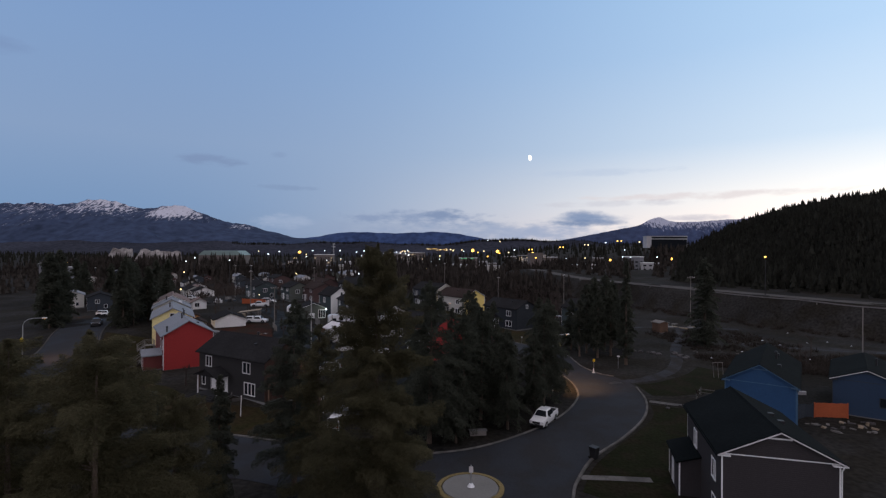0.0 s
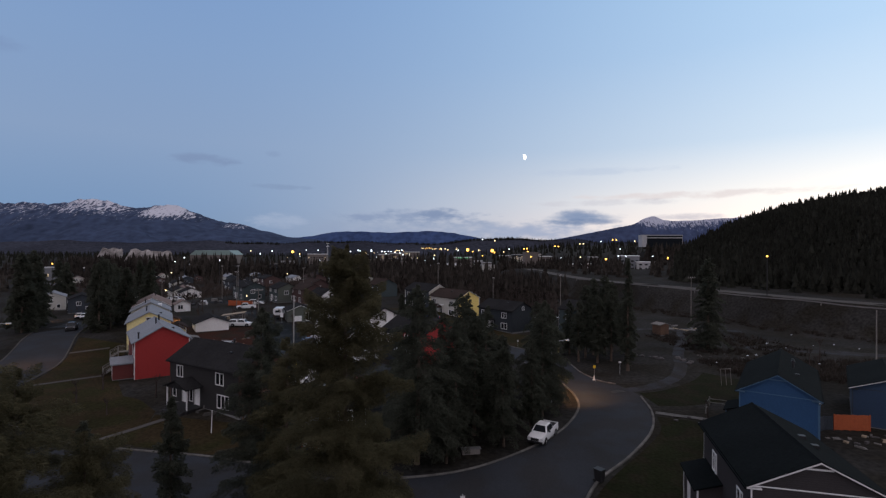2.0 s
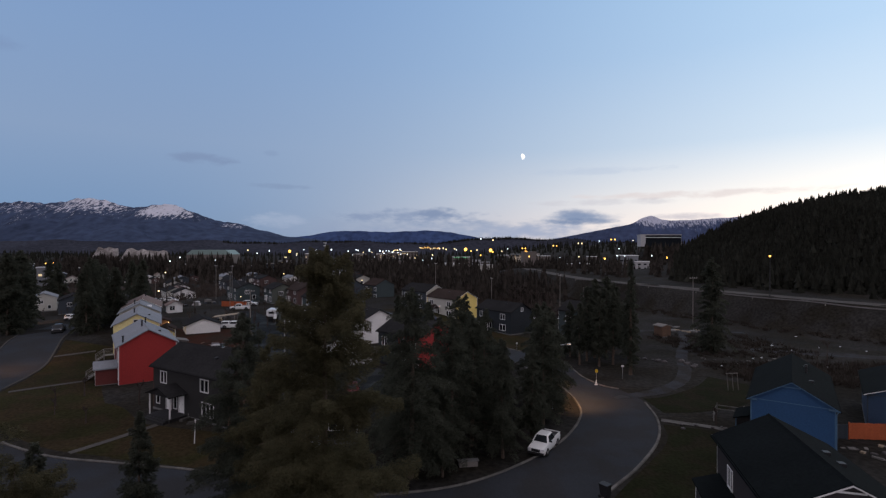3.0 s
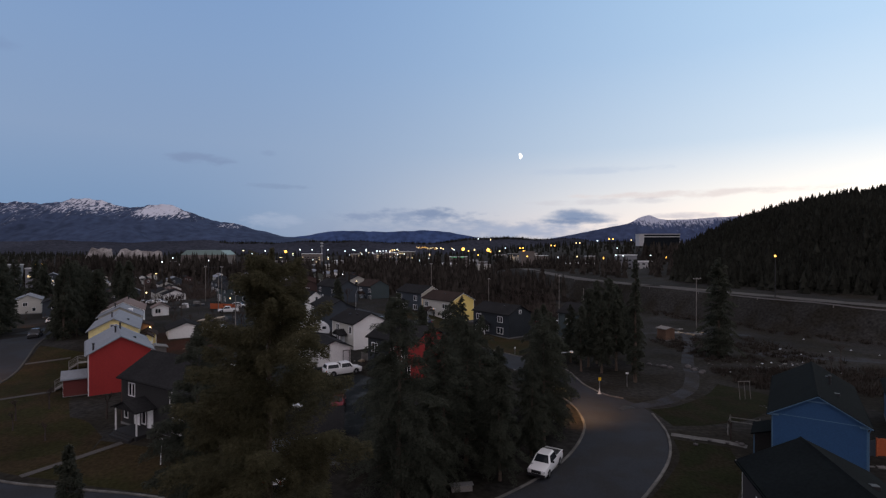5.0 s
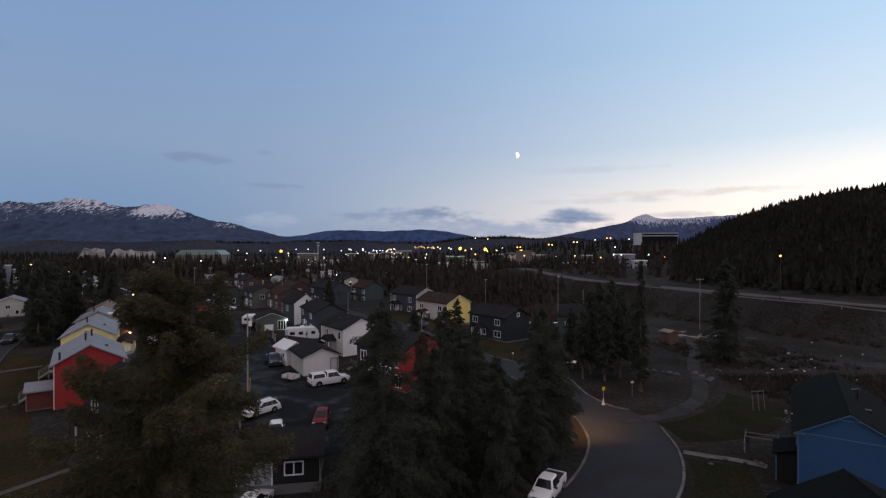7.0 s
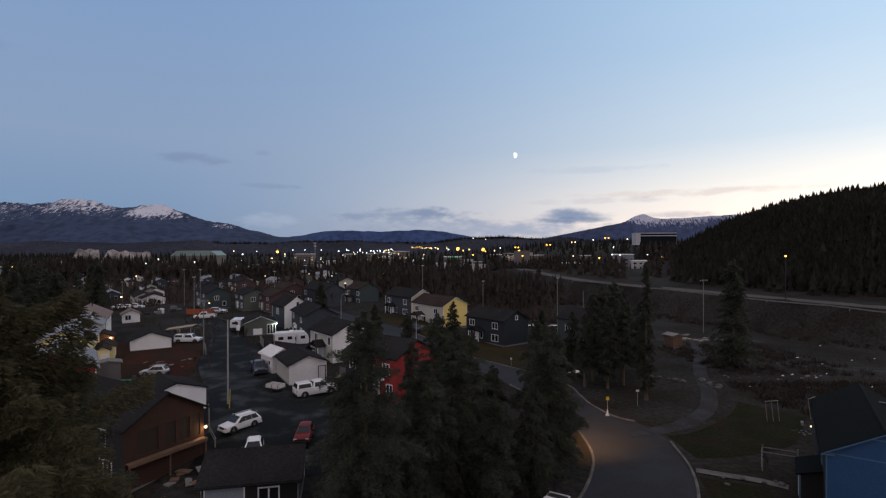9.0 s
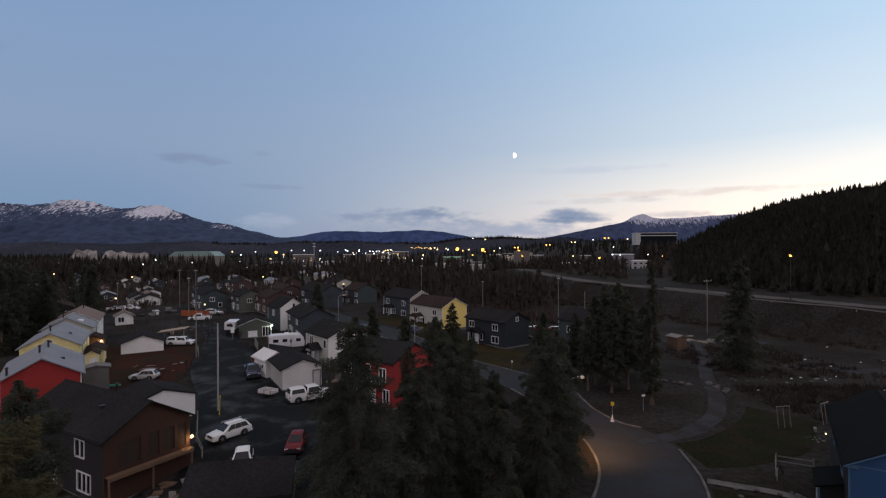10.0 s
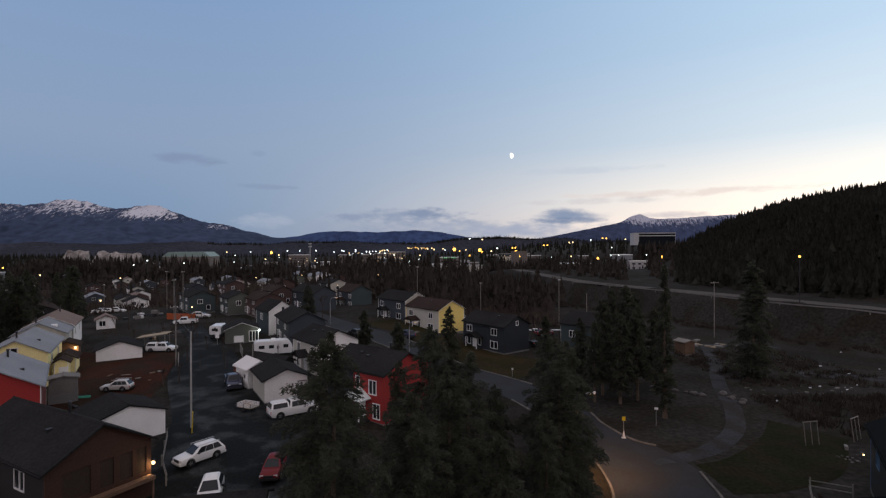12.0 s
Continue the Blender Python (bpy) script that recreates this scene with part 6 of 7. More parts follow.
for x, y, dx, dy, paint, label, kind in [(-59.0, 149.6, -0.9, -0.3, M_paint_white, "white pickup truck parked by the lane", "pickup"), (-15.0, 131.6, -0.6, 0.8, M_paint_dark, "dark car standing on the road", "suv"),
                                         (-4.6, 131.5, -0.6, 0.8, M_paint_navy, "dark blue car in a driveway", "suv"), (-107.5, 196, 1, 0, M_paint_white, "white car in a far driveway", "sedan"),
                                         (-102.8, 193, 1, 0, M_paint_white, "white car in a far driveway", "suv"), (-105.5, 146.2, 0.5, -0.85, M_paint_silver, "silver car at the kerb", "sedan"),
                                         (-101.5, 142.8, 0.5, -0.85, M_paint_white, "white car at the kerb", "sedan"), (-82.5, 113.4, 0.5, -0.85, M_paint_dark, "black pickup truck parked at the kerb", "pickup"), (27, 147, 0.9, 0.4, M_paint_red, "dark red car behind the navy house", "sedan"), (23.6, 134.2, 0.8, 0.5, M_paint_dark, "black pickup truck behind the navy house", "pickup"),
                                         (-75, 185, 1, 0.2, M_paint_silver, "silver car in a far driveway", "sedan"), (-112, 198, 1, 0, M_paint_white, "white pickup in a far driveway", "pickup")]:
    vehicle("car", heading(x, y, dx, dy), paint, label, "car", kind)


def rv_trailer(m):
    ob = thing("travel_trailer", m, "white travel trailer parked beside a fence", "trailer", "parked vehicles")
    bm = bmesh.new()
    out = [(-3.0, 0.55), (3.0, 0.55), (3.15, 1.3), (2.9, 2.2), (2.3, 2.75), (-2.6, 2.75), (-3.0, 2.4)]
    prism(bm, out, 2.3, Matrix.Translation((0, -1.15, 0)))
    bmesh.ops.bevel(bm, geom=list(bm.edges), offset=0.09, segments=2, affect="EDGES")
    bmesh.ops.recalc_face_normals(bm, faces=bm.faces)
    part("body", bm, M_paint_white, ob)
    for x0, x1 in ((-2.3, -1.4), (-0.7, 0.1), (1.6, 2.4)):
        part("window", boxed(x0, x1, -1.175, -1.14, 1.5, 2.05, bevel=0.02), M_glass, ob)
    part("door", boxed(0.6, 1.25, -1.175, -1.14, 0.65, 2.4, bevel=0.02), M_trimgrey, ob)
    part("roof_vent", boxed(-0.3, 0.4, -0.3, 0.3, 2.76, 3.0, bevel=0.05), M_white, ob)
    for s in (-1, 1):
        for x in (-0.5, 0.35):
            w = bmesh.new()
            tube(w, (x, s * 1.0, 0.36), (x, s * 1.18, 0.36), 0.36, 0.36, 16)
            part("wheel", w, M_rubber, ob)
    bm = bmesh.new()
    bent(bm, [(3.0, -0.5, 0.55), (4.1, 0, 0.5), (3.0, 0.5, 0.55)], 0.06)
    tube(bm, (3.95, 0, 0), (3.95, 0, 0.55), 0.05)
    part("hitch", bm, M_black, ob)


rv_trailer(pose(-25.9, 113.0, ground_z(-25.9, 113.0) + 0.04, 0, 0, 22))


def utility_trailer(m, label):
    ob = thing("utility_trailer", m, label, "trailer")
    part("deck", boxed(-0.75, 0.75, -1.2, 1.2, 0.5, 0.58), M_wood, ob)
    for x0, x1, y0, y1 in ((-0.78, -0.73, -1.2, 1.2), (0.73, 0.78, -1.2, 1.2), (-0.75, 0.75, 1.17, 1.22), (-0.75, 0.75, -1.22, -1.17)):
        for z in (0.6, 0.77, 0.94):
            part("side_board", boxed(x0, x1, y0, y1, z, z + 0.11), M_trimgrey, ob)
    for x in (-0.79, 0.79):
        for y in (-1.16, 0, 1.16):
            part("stake", boxed(x - 0.03, x + 0.03, y - 0.04, y + 0.04, 0.5, 1.1), M_darksteel, ob)
    for s in (-1, 1):
        bm = bmesh.new()
        tube(bm, (s * 0.84, 0, 0.3), (s * 1.0, 0, 0.3), 0.3, 0.3, 16)
        part("wheel", bm, M_rubber, ob)
    bm = bmesh.new()
    bent(bm, [(-0.5, 1.2, 0.5), (0, 2.3, 0.45), (0.5, 1.2, 0.5)], 0.04)
    tube(bm, (0, 2.2, 0), (0, 2.2, 0.5), 0.03)
    part("drawbar", bm, M_black, ob)


utility_trailer(heading(-19.2, 84.3, -0.9, 0.4) @ Matrix.Scale(0.85, 4), "small pale grey utility trailer with slatted sides on gravel")


def camper(m):
    ob = thing("truck_camper", m, "white truck camper seen from behind", "camper")
    bm = bmesh.new()
    prism(bm, [(-1.1, 1.0), (1.1, 1.0), (1.1, 2.5), (0.9, 2.7), (-0.9, 2.7), (-1.1, 2.5)], 4.2)
    bmesh.ops.bevel(bm, geom=list(bm.edges), offset=0.06, segments=2, affect="EDGES")
    part("body", bm, M_paint_white, ob)
    part("window", boxed(-0.6, 0.5, -0.03, 0.0, 1.7, 2.2, bevel=0.02), M_glass, ob)
    part("chassis", boxed(-0.9, 0.9, 0.1, 4.0, 0.35, 1.0), M_black, ob)
    for s in (-1, 1):
        for y in (0.9, 3.4):
            bm = bmesh.new()
            tube(bm, (s * 0.72, y, 0.36), (s * 0.98, y, 0.36), 0.36, 0.36, 14)
            part("wheel", bm, M_rubber, ob)


camper(pose(-42.6, 128.6, ground_z(-42.6, 128.6) + 0.04, 0, 0, 10))
vehicle("van", heading(-60.5, 160.5, 1, 0.1), M_paint_white, "white car with a long roof parked by the lane", "car", "suv")

# ---- poles, lamps, signs ----
def utility_pole(x, y, tall, arms, turn, label="grey weathered timber utility pole", lean=0.0, mat=None):
    ob = thing("utility_pole", pose(x, y, ground_z(x, y) - 0.1, lean, 0, turn), label, "utility pole", "utility poles")
    bm = bmesh.new()
    tube(bm, (0, 0, 0), (0, 0, tall), 0.1, 0.075, 10)
    part("pole", bm, mat or M_woodpole, ob)
    for k, w in enumerate(arms):
        z = tall - 0.4 - 1.3 * k
        part("crossarm", boxed(-w / 2, w / 2, -0.17, -0.06, z, z + 0.13, bevel=0.01), M_woodpole, ob)
        for q in range(4):
            bm = bmesh.new()
            u = -w / 2 + 0.1 + (w - 0.2) * q / 3
            tube(bm, (u, -0.11, z + 0.13), (u, -0.11, z + 0.33), 0.05, 0.03, 6)
            part("insulator", bm, M_trimgrey, ob)
    return ob


utility_pole(-22.9, 78.9, 9.9, [], 20, "pale grey timber utility pole beside the lot", mat=M_palepole)
utility_pole(-38.8, 106.4, 9.5, [1.6], 20)
utility_pole(65.2, 142.8, 13.0, [3.0], 30, lean=0)
utility_pole(33.7, 160.3, 12.6, [0.9], 30)
utility_pole(38.6, 152, 9.5, [], 30)
utility_pole(66, 84, 10.5, [], 30)
utility_pole(-4.4, 178, 13.2, [0.9], 20)
utility_pole(-81.0, 182, 12.0, [0.9], 20)
utility_pole(-62.0, 150, 11.0, [0.9], 20)
utility_pole(-71.0, 172, 12.0, [0.9], 20)
utility_pole(14.0, 172, 11.0, [0.9], 20)
utility_pole(-120, 212, 10, [0.9], 20)
utility_pole(-52, 182, 11, [0.9], 20)
utility_pole(-25.6, 103, 4.0, [], 0, "short leaning grey timber post")


def wire(a, b, sag, r=0.018):
    bm = bmesh.new()
    pts = [Vector(a).lerp(Vector(b), k / 16) - Vector((0, 0, sag * 4 * (k / 16) * (1 - k / 16))) for k in range(17)]
    bent(bm, pts, r, 4)
    return tagged(mesh_object("overhead_wire", bm, M_black), "thin black overhead service wire", "wire", "wires")


def top(x, y, tall, dz=0.0):
    return (x, y, ground_z(x, y) + tall - 0.15 + dz)


wire(top(-22.9, 78.9, 9.9), top(-38.8, 106.4, 9.5), 0.7)
wire(top(-38.8, 106.4, 9.5), top(-62, 150, 11.0), 1.0)
wire(top(-62, 150, 11.0), top(-71, 172, 12.0), 0.6)
wire(top(-71, 172, 12.0), top(-81, 182, 12.0), 0.3)


def street_lamp(x, y, tall, arm, turn, mat, label, lit=None, dark=False):
    """A bent steel lamp post. lit: (watts, colour) for the lamps whose light falls on things nearby."""
    ob = thing("street_lamp", pose(x, y, ground_z(x, y), 0, 0, turn), label, "street lamp", "street lamps")
    bm = bmesh.new()
    tube(bm, (0, 0, -0.2), (0, 0, tall - 1.2), 0.09, 0.07, 10)
    part("pole", bm, M_steel, ob)
    bm = bmesh.new()
    bent(bm, [(0, 0, tall - 1.2), (arm * 0.08, 0, tall - 0.6), (arm * 0.25, 0, tall - 0.2), (arm * 0.55, 0, tall), (arm, 0, tall)], 0.045, 8)
    part("arm", bm, M_steel, ob)
    head = part("lamp_head", boxed(arm - 0.1, arm + 0.6, -0.16, 0.16, tall - 0.06, tall + 0.12, bevel=0.04), M_trimgrey, ob)
    part("lens", boxed(arm + 0.02, arm + 0.52, -0.12, 0.12, tall - 0.068, tall - 0.055), mat, head)
    if lit:
        d = bpy.data.lights.new("street_light", "SPOT")
        d.energy, d.color, d.spot_size, d.spot_blend, d.shadow_soft_size = lit[0], lit[1], radians(112), 0.9, 0.25
        lamp = new("street_light", d)
        lamp.matrix_world = ob.matrix_world @ pose(arm + 0.3, 0, tall - 0.16, 22, -14, 0)
    return ob


ORANGE = (1.0, 0.42, 0.1)
street_lamp(13.2, 69.6, 7.8, 1.9, 20, M_sodium, "grey street lamp whose orange light falls on the road", (5200, (1.0, 0.5, 0.2)))
street_lamp(-71.4, 81.1, 7.1, 3.0, 10, M_sodium, "bent grey street lamp with a yellow warning sign", (1600, ORANGE))
street_lamp(-23.6, 147, 6.6, 1.6, -30, M_sodium, "bent grey street lamp beside the road")
street_lamp(-3.0, 115.5, 5.8, 1.2, -30, M_sodium, "bent grey street lamp beside the road")
street_lamp(-86.0, 128, 7.0, 2.2, 20, M_warm, "street lamp with a warm lit head", (1500, ORANGE))
street_lamp(-112, 140, 7.0, 2.2, 20, M_warm, "street lamp with a warm lit head", (1600, ORANGE))


def sign_plate(name, m, w, h, tall, mat, label, diamond=False, marks=0):
    ob = thing(name, m, label, "road sign")
    bm = bmesh.new()
    tube(bm, (0, 0.03, -0.2), (0, 0.03, tall), 0.03, 0.03, 6)
    part("post", bm, M_steel, ob)
    plate = part("plate", boxed(-w / 2, w / 2, -0.02, 0.0, -h / 2, h / 2, bevel=0.004), mat, ob)
    plate.matrix_local = pose(0, 0, tall - h / 2, 0, 45 if diamond else 0, 0)
    for k in range(marks):
        mk = part("marking", boxed(-w * 0.3, w * 0.3, -0.028, -0.021, h * (0.22 - 0.3 * k) - h * 0.07, h * (0.22 - 0.3 * k) + h * 0.07), M_black, ob)
        mk.matrix_local = plate.matrix_local.copy()
    return ob


sign_plate("road_sign", heading(21.9, 81.2, 0.1, 1), 0.36, 0.42, 2.1, M_signyellow, "small yellow road sign on a steel post", marks=2)
sign_plate("road_sign", pose(-71.4, 80.9, ground_z(-71.4, 81)), 0.75, 0.75, 3.9, M_signyellow, "yellow diamond warning sign on a lamp post", True, 1)
sign_plate("road_sign", heading(-39.7, 123.0, 0.2, 1), 0.8, 1.1, 2.4, M_white, "white sign with dark marks by the lane", marks=2)
sign_plate("road_sign", heading(13.8, 107.4, 0.1, 1), 0.25, 0.3, 1.3, M_white, "small white marker post on the lawn")
sign_plate("road_sign", heading(26.8, 84.5, 0.1, 1), 0.4, 0.25, 2.0, M_trimgrey, "small grey sign by the trail")


def wall_light(x, y, z, mat, watts, colour, label, radius=0.09):
    ob = thing("wall_lamp", pose(x, y, z), label, "lamp")
    bm = bmesh.new()
    bmesh.ops.create_uvsphere(bm, u_segments=12, v_segments=8, radius=radius)
    part("globe", bm, mat, ob)
    part("bracket", boxed(-0.05, 0.05, 0.0, 0.25, radius, radius + 0.06), M_black, ob)
    if watts:
        d = bpy.data.lights.new("wall_light", "POINT")
        d.energy, d.color, d.shadow_soft_size = watts, colour, 0.1
        lamp = new("wall_light", d)
        lamp.location = (x, y, z - radius - 0.12)


WARM = (1.0, 0.62, 0.28)
wall_light(-19.25, 65.7, 4.1, M_warm, 34, WARM, "lit warm porch lamp on the timber house", 0.13)
wall_light(-57.7, 111.0, 4.0, M_warm, 60, WARM, "lit warm porch lamp on the row house", 0.17)
wall_light(-32.9, 126.2, 4.3, M_cool, 60, (0.9, 1.0, 0.85), "lit white lamp on the garage gable", 0.16)
wall_light(38.9, 70.9, 2.2, M_warm, 4, WARM, "small lit lamp on a garden shed", 0.07)
wall_light(-101, 181.7, 4.5, M_warm, 0, WARM, "lit lamp on a far house", 0.22)
wall_light(-66.5, 168, 4.0, M_warm, 0, WARM, "lit lamp on a far house", 0.18)


# ---- yard things ----
def fence(points, high, mat, label, gap=0.16, posts=2.4, each=True):
    """A board fence along a line: posts, rails and separate boards."""
    ob = thing("fence", Matrix(), label, "fence")
    for p, q in zip(points, points[1:]):
        p, q = Vector(p), Vector(q)
        d = q - p
        n = max(1, int(d.length / posts))
        ang = math.degrees(math.atan2(d.y, d.x))
        for k in range(n + 1):
            v = p + d * k / n
            o = part("post", boxed(-0.05, 0.05, -0.05, 0.05, -0.2, high + 0.08), mat, ob)
            o.matrix_local = pose(v.x, v.y, ground_z(v.x, v.y), 0, 0, ang)
        mid = (p + q) / 2
        for h in (0.3, high - 0.25):
            o = part("rail", boxed(-d.length / 2, d.length / 2, 0.05, 0.09, h, h + 0.09), mat, ob)
            o.matrix_local = pose(mid.x, mid.y, ground_z(mid.x, mid.y), 0, 0, ang)
        if each:
            m = int(d.length / gap)
            base = boxed(-gap * 0.45, gap * 0.45, -0.02, 0.05, 0.05, high)
            first = part("board", base, mat, ob)
            for k in range(m):
                v = p + d * (k + 0.5) / m
                o = first if k == 0 else new("board", first.data)
                o.parent = ob
                o.matrix_local = pose(v.x, v.y, ground_z(v.x, v.y) + random.uniform(-0.03, 0.03), 0, 0, ang)
    return ob


fence([(40.0, 60.7), (41.9, 60.6)], 1.5, M_sid_slate, "slate blue board yard fence")
fence([(42.1, 60.6), (45.7, 60.3)], 1.7, M_orange, "orange painted board yard fence")
fence([(36.6, 57.6), (41.0, 60.6)], 1.5, M_sid_slate, "blue-grey board yard fence", 0.3)
fence([(-26.6, 98.6), (-24.0, 100.2)], 1.9, M_orange_dull, "rust brown board fence beside the lane")
fence([(-12.6, 92.2), (-9.4, 89.8)], 1.2, M_greywood, "grey board fence behind the garage")
fence([(-21.0, 70.0), (-19.0, 67.0)], 0.9, M_greywood, "low grey lumber yard railing", each=False)
fence([(-23.8, 76.0), (-21.0, 70.0)], 0.9, M_greywood, "low grey yard railing", each=False)
fence([(-30.6, 112.0), (-33.0, 117.0)], 1.5, M_greywood, "grey board fence beside the lane")
fence([(-40.8, 111), (-38.0, 105.5)], 1.1, M_woodpole, "leaning grey yard fence", 1.0)
fence([(30.9, 65.9), (33.0, 69.2), (35.5, 67.9)], 1.0, M_greywood, "low open timber rail round a small yard", each=False)


def traffic_cone(x, y):
    ob = thing("traffic_cone", pose(x, y, ground_z(x, y) + 0.02), "small pale traffic cone under the road sign", "traffic cone")
    part("base", boxed(-0.22, 0.22, -0.22, 0.22, 0.0, 0.05, bevel=0.01), M_trimgrey, ob)
    bm = bmesh.new()
    tube(bm, (0, 0, 0.05), (0, 0, 0.75), 0.16, 0.04, 14)
    part("cone", bm, M_trimgrey, ob)


traffic_cone(21.75, 80.8)


def lawn_post(x, y, tall):
    ob = thing("lawn_post", pose(x, y, ground_z(x, y), 0, 2, 0), "thin pale wooden post on the front lawn", "post")
    bm = bmesh.new()
    tube(bm, (0, 0, -0.2), (0, 0, tall), 0.05, 0.04, 6)
    part("shaft", bm, M_trimgrey, ob)
    part("cap", boxed(-0.07, 0.07, -0.07, 0.07, tall, tall + 0.06, bevel=0.01), M_trimgrey, ob)


lawn_post(-24.6, 57.0, 2.3)


def guard_post(x, y):
    ob = thing("guard_post", pose(x, y, ground_z(x, y)), "slim yellow guy wire guard post", "post")
    bm = bmesh.new()
    tube(bm, (0, 0, -0.1), (0.1, 0, 2.2), 0.05, 0.05, 8)
    part("sleeve", bm, M_signyellow, ob)


guard_post(-22.1, 77.4)
fence([(-68, 158), (-63, 157), (-60, 156.5)], 1.6, M_orange, "rust coloured board fence")


def wheelie_bin(x, y, turn):
    ob = thing("wheelie_bin", pose(x, y, ground_z(x, y) + 0.03, 0, 0, turn), "black plastic wheelie bin at the kerb", "bin")
    bm = bmesh.new()
    a = [bm.verts.new(p) for p in ((-0.25, -0.3, 0.08), (0.25, -0.3, 0.08), (0.25, 0.25, 0.08), (-0.25, 0.25, 0.08))]
    b = [bm.verts.new(p) for p in ((-0.32, -0.38, 1.05), (0.32, -0.38, 1.05), (0.32, 0.36, 1.05), (-0.32, 0.36, 1.05))]
    bm.faces.new(a[::-1])
    bm.faces.new(b)
    for i in range(4):
        bm.faces.new((a[i], a[(i + 1) % 4], b[(i + 1) % 4], b[i]))
    part("body", bm, M_black, ob)
    part("lid", boxed(-0.35, 0.35, -0.41, 0.4, 1.05, 1.13, bevel=0.03), M_black, ob)
    for s in (-1, 1):
        bm = bmesh.new()
        tube(bm, (s * 0.26, 0.28, 0.13), (s * 0.33, 0.28, 0.13), 0.13, 0.13, 12)
        part("wheel", bm, M_rubber, ob)


wheelie_bin(12.9, 47.6, 40)


def stones(spots, seed, label, mat=None, low=0.25, high=0.6):
    r = random.Random(seed)
    for x, y in spots:
        bm = bmesh.new()
        bmesh.ops.create_icosphere(bm, subdivisions=2, radius=r.uniform(low, high))
        for v in bm.verts:
            v.co *= 1 + 0.35 * noise.noise(v.co * 2.2 + Vector((x, y, 0)))
            v.co.z *= 0.62
        ob = tagged(mesh_object("boulder", bm, mat or M_stone), label, "boulder", "boulders")
        ob.matrix_world = pose(x, y, ground_z(x, y) + 0.1, 0, 0, r.uniform(0, 360))


rng = random.Random(12)
stones([(33.0 + 0.85 * k + rng.uniform(-0.3, 0.3), 100.4 - 0.75 * k + rng.uniform(-0.3, 0.3)) for k in range(7)], 1, "grey boulder in a row along the trail")
stones([(41.6 + rng.uniform(-0.6, 0.6), 96.6 - 1.1 * k) for k in range(5)], 2, "grey boulder beside the trail")
stones([(26 + rng.uniform(0, 5), 63.6 + rng.uniform(-0.7, 0.7)) for k in range(6)], 3, "grey stone edging a path", low=0.15, high=0.3)


def snow_patches(name, spots, label):
    ob = thing(name, Matrix(), label, "snow")
    r = random.Random(14)
    for x, y, a, b in spots:
        bm = bmesh.new()
        n = 18
        c = bm.verts.new((x, y, ground_z(x, y) + 0.16))
        ring = []
        for k in range(n):
            t = k * math.tau / n
            q = r.uniform(0.55, 1.1)
            u, v = x + a * q * math.cos(t), y + b * q * math.sin(t)
            ring.append(bm.verts.new((u, v, ground_z(u, v) + 0.02)))
        for k in range(n):
            bm.faces.new((c, ring[k], ring[(k + 1) % n]))
        part("snow_patch", bm, M_snow, ob)


rng = random.Random(15)
snow_patches("snow", [(-4, 186, 5, 1.5), (9, 176, 4.5, 2.4), (12, 181, 4, 2.2), (15, 166, 4, 1.2), (20, 163, 4, 1.0)] + [(24 + k * 3.4 + rng.uniform(-1, 1), 156 - k * 1.0 + rng.uniform(-1.5, 1.5), rng.uniform(0.8, 2.2), 0.5) for k in range(8)],
             "patches of old snow left along the woods' edge")
snow_patches("snow", [(rng.uniform(46, 66), rng.uniform(92, 101), rng.uniform(0.15, 0.35), rng.uniform(0.08, 0.16)) for k in range(7)] + [(rng.uniform(52, 84), rng.uniform(103, 132), rng.uniform(0.15, 0.4), rng.uniform(0.07, 0.12)) for k in range(7)],
             "specks of old snow among the field's scrub")


def litter(name, area, count, mats, label, seed, low=0.15, high=0.7, flat=0.4):
    """Loose odds and ends on the ground: small boards, crates and lumps, each a piece."""
    r = random.Random(seed)
    x0, x1, y0, y1 = area
    for _ in range(count):
        x, y = r.uniform(x0, x1), r.uniform(y0, y1)
        a, b, c = r.uniform(low, high), r.uniform(low, high), r.uniform(low, high) * flat
        ob = tagged(mesh_object(name, boxed(-a, a, -b * 0.5, b * 0.5, -0.05, c, bevel=0.02), r.choice(mats)), label, name.replace("_", " "), name)
        ob.matrix_world = pose(x, y, ground_z(x, y) + 0.02, r.uniform(-4, 4), r.uniform(-4, 4), r.uniform(0, 180))


litter("scrap_board", (39.5, 47, 55.5, 59.2), 26, [M_wood, M_greywood, M_greywood, M_stone], "loose board among yard clutter", 21, 0.1, 0.5)
litter("scrap_board", (-20.5, -16.5, 60.5, 64.0), 12, [M_deck, M_greywood], "brown lumber board stacked by the house", 22, 0.3, 0.8, 0.15)
litter("scrap_board", (46, 62, 95, 101), 26, [M_stone, M_stone, M_greywood], "grey lump among the field's edge scrub", 23, 0.08, 0.3, 0.6)
litter("scrap_board", (-14, -8.5, 89.5, 92), 8, [M_greywood, M_wood], "grey board by the back fence", 24)
litter("scrap_board", (55, 66, 126, 140), 10, [M_wood, M_greywood], "pale log lying in the field", 25, 0.5, 1.6, 0.2)
litter("scrap_board", (-31, -26, 60.6, 63.5), 5, [M_greywood, M_path], "grey board on the front steps", 26)
litter("crate", (-47, -40, 84, 92), 8, [M_greywood, M_stone, M_black], "grey crate stacked in the yard", 27, 0.3, 0.8, 0.9)
litter("crate", (42, 47, 69, 78), 8, [M_greywood, M_black, M_trimgrey], "dark crate on a back yard patio", 28, 0.2, 0.6, 0.9)


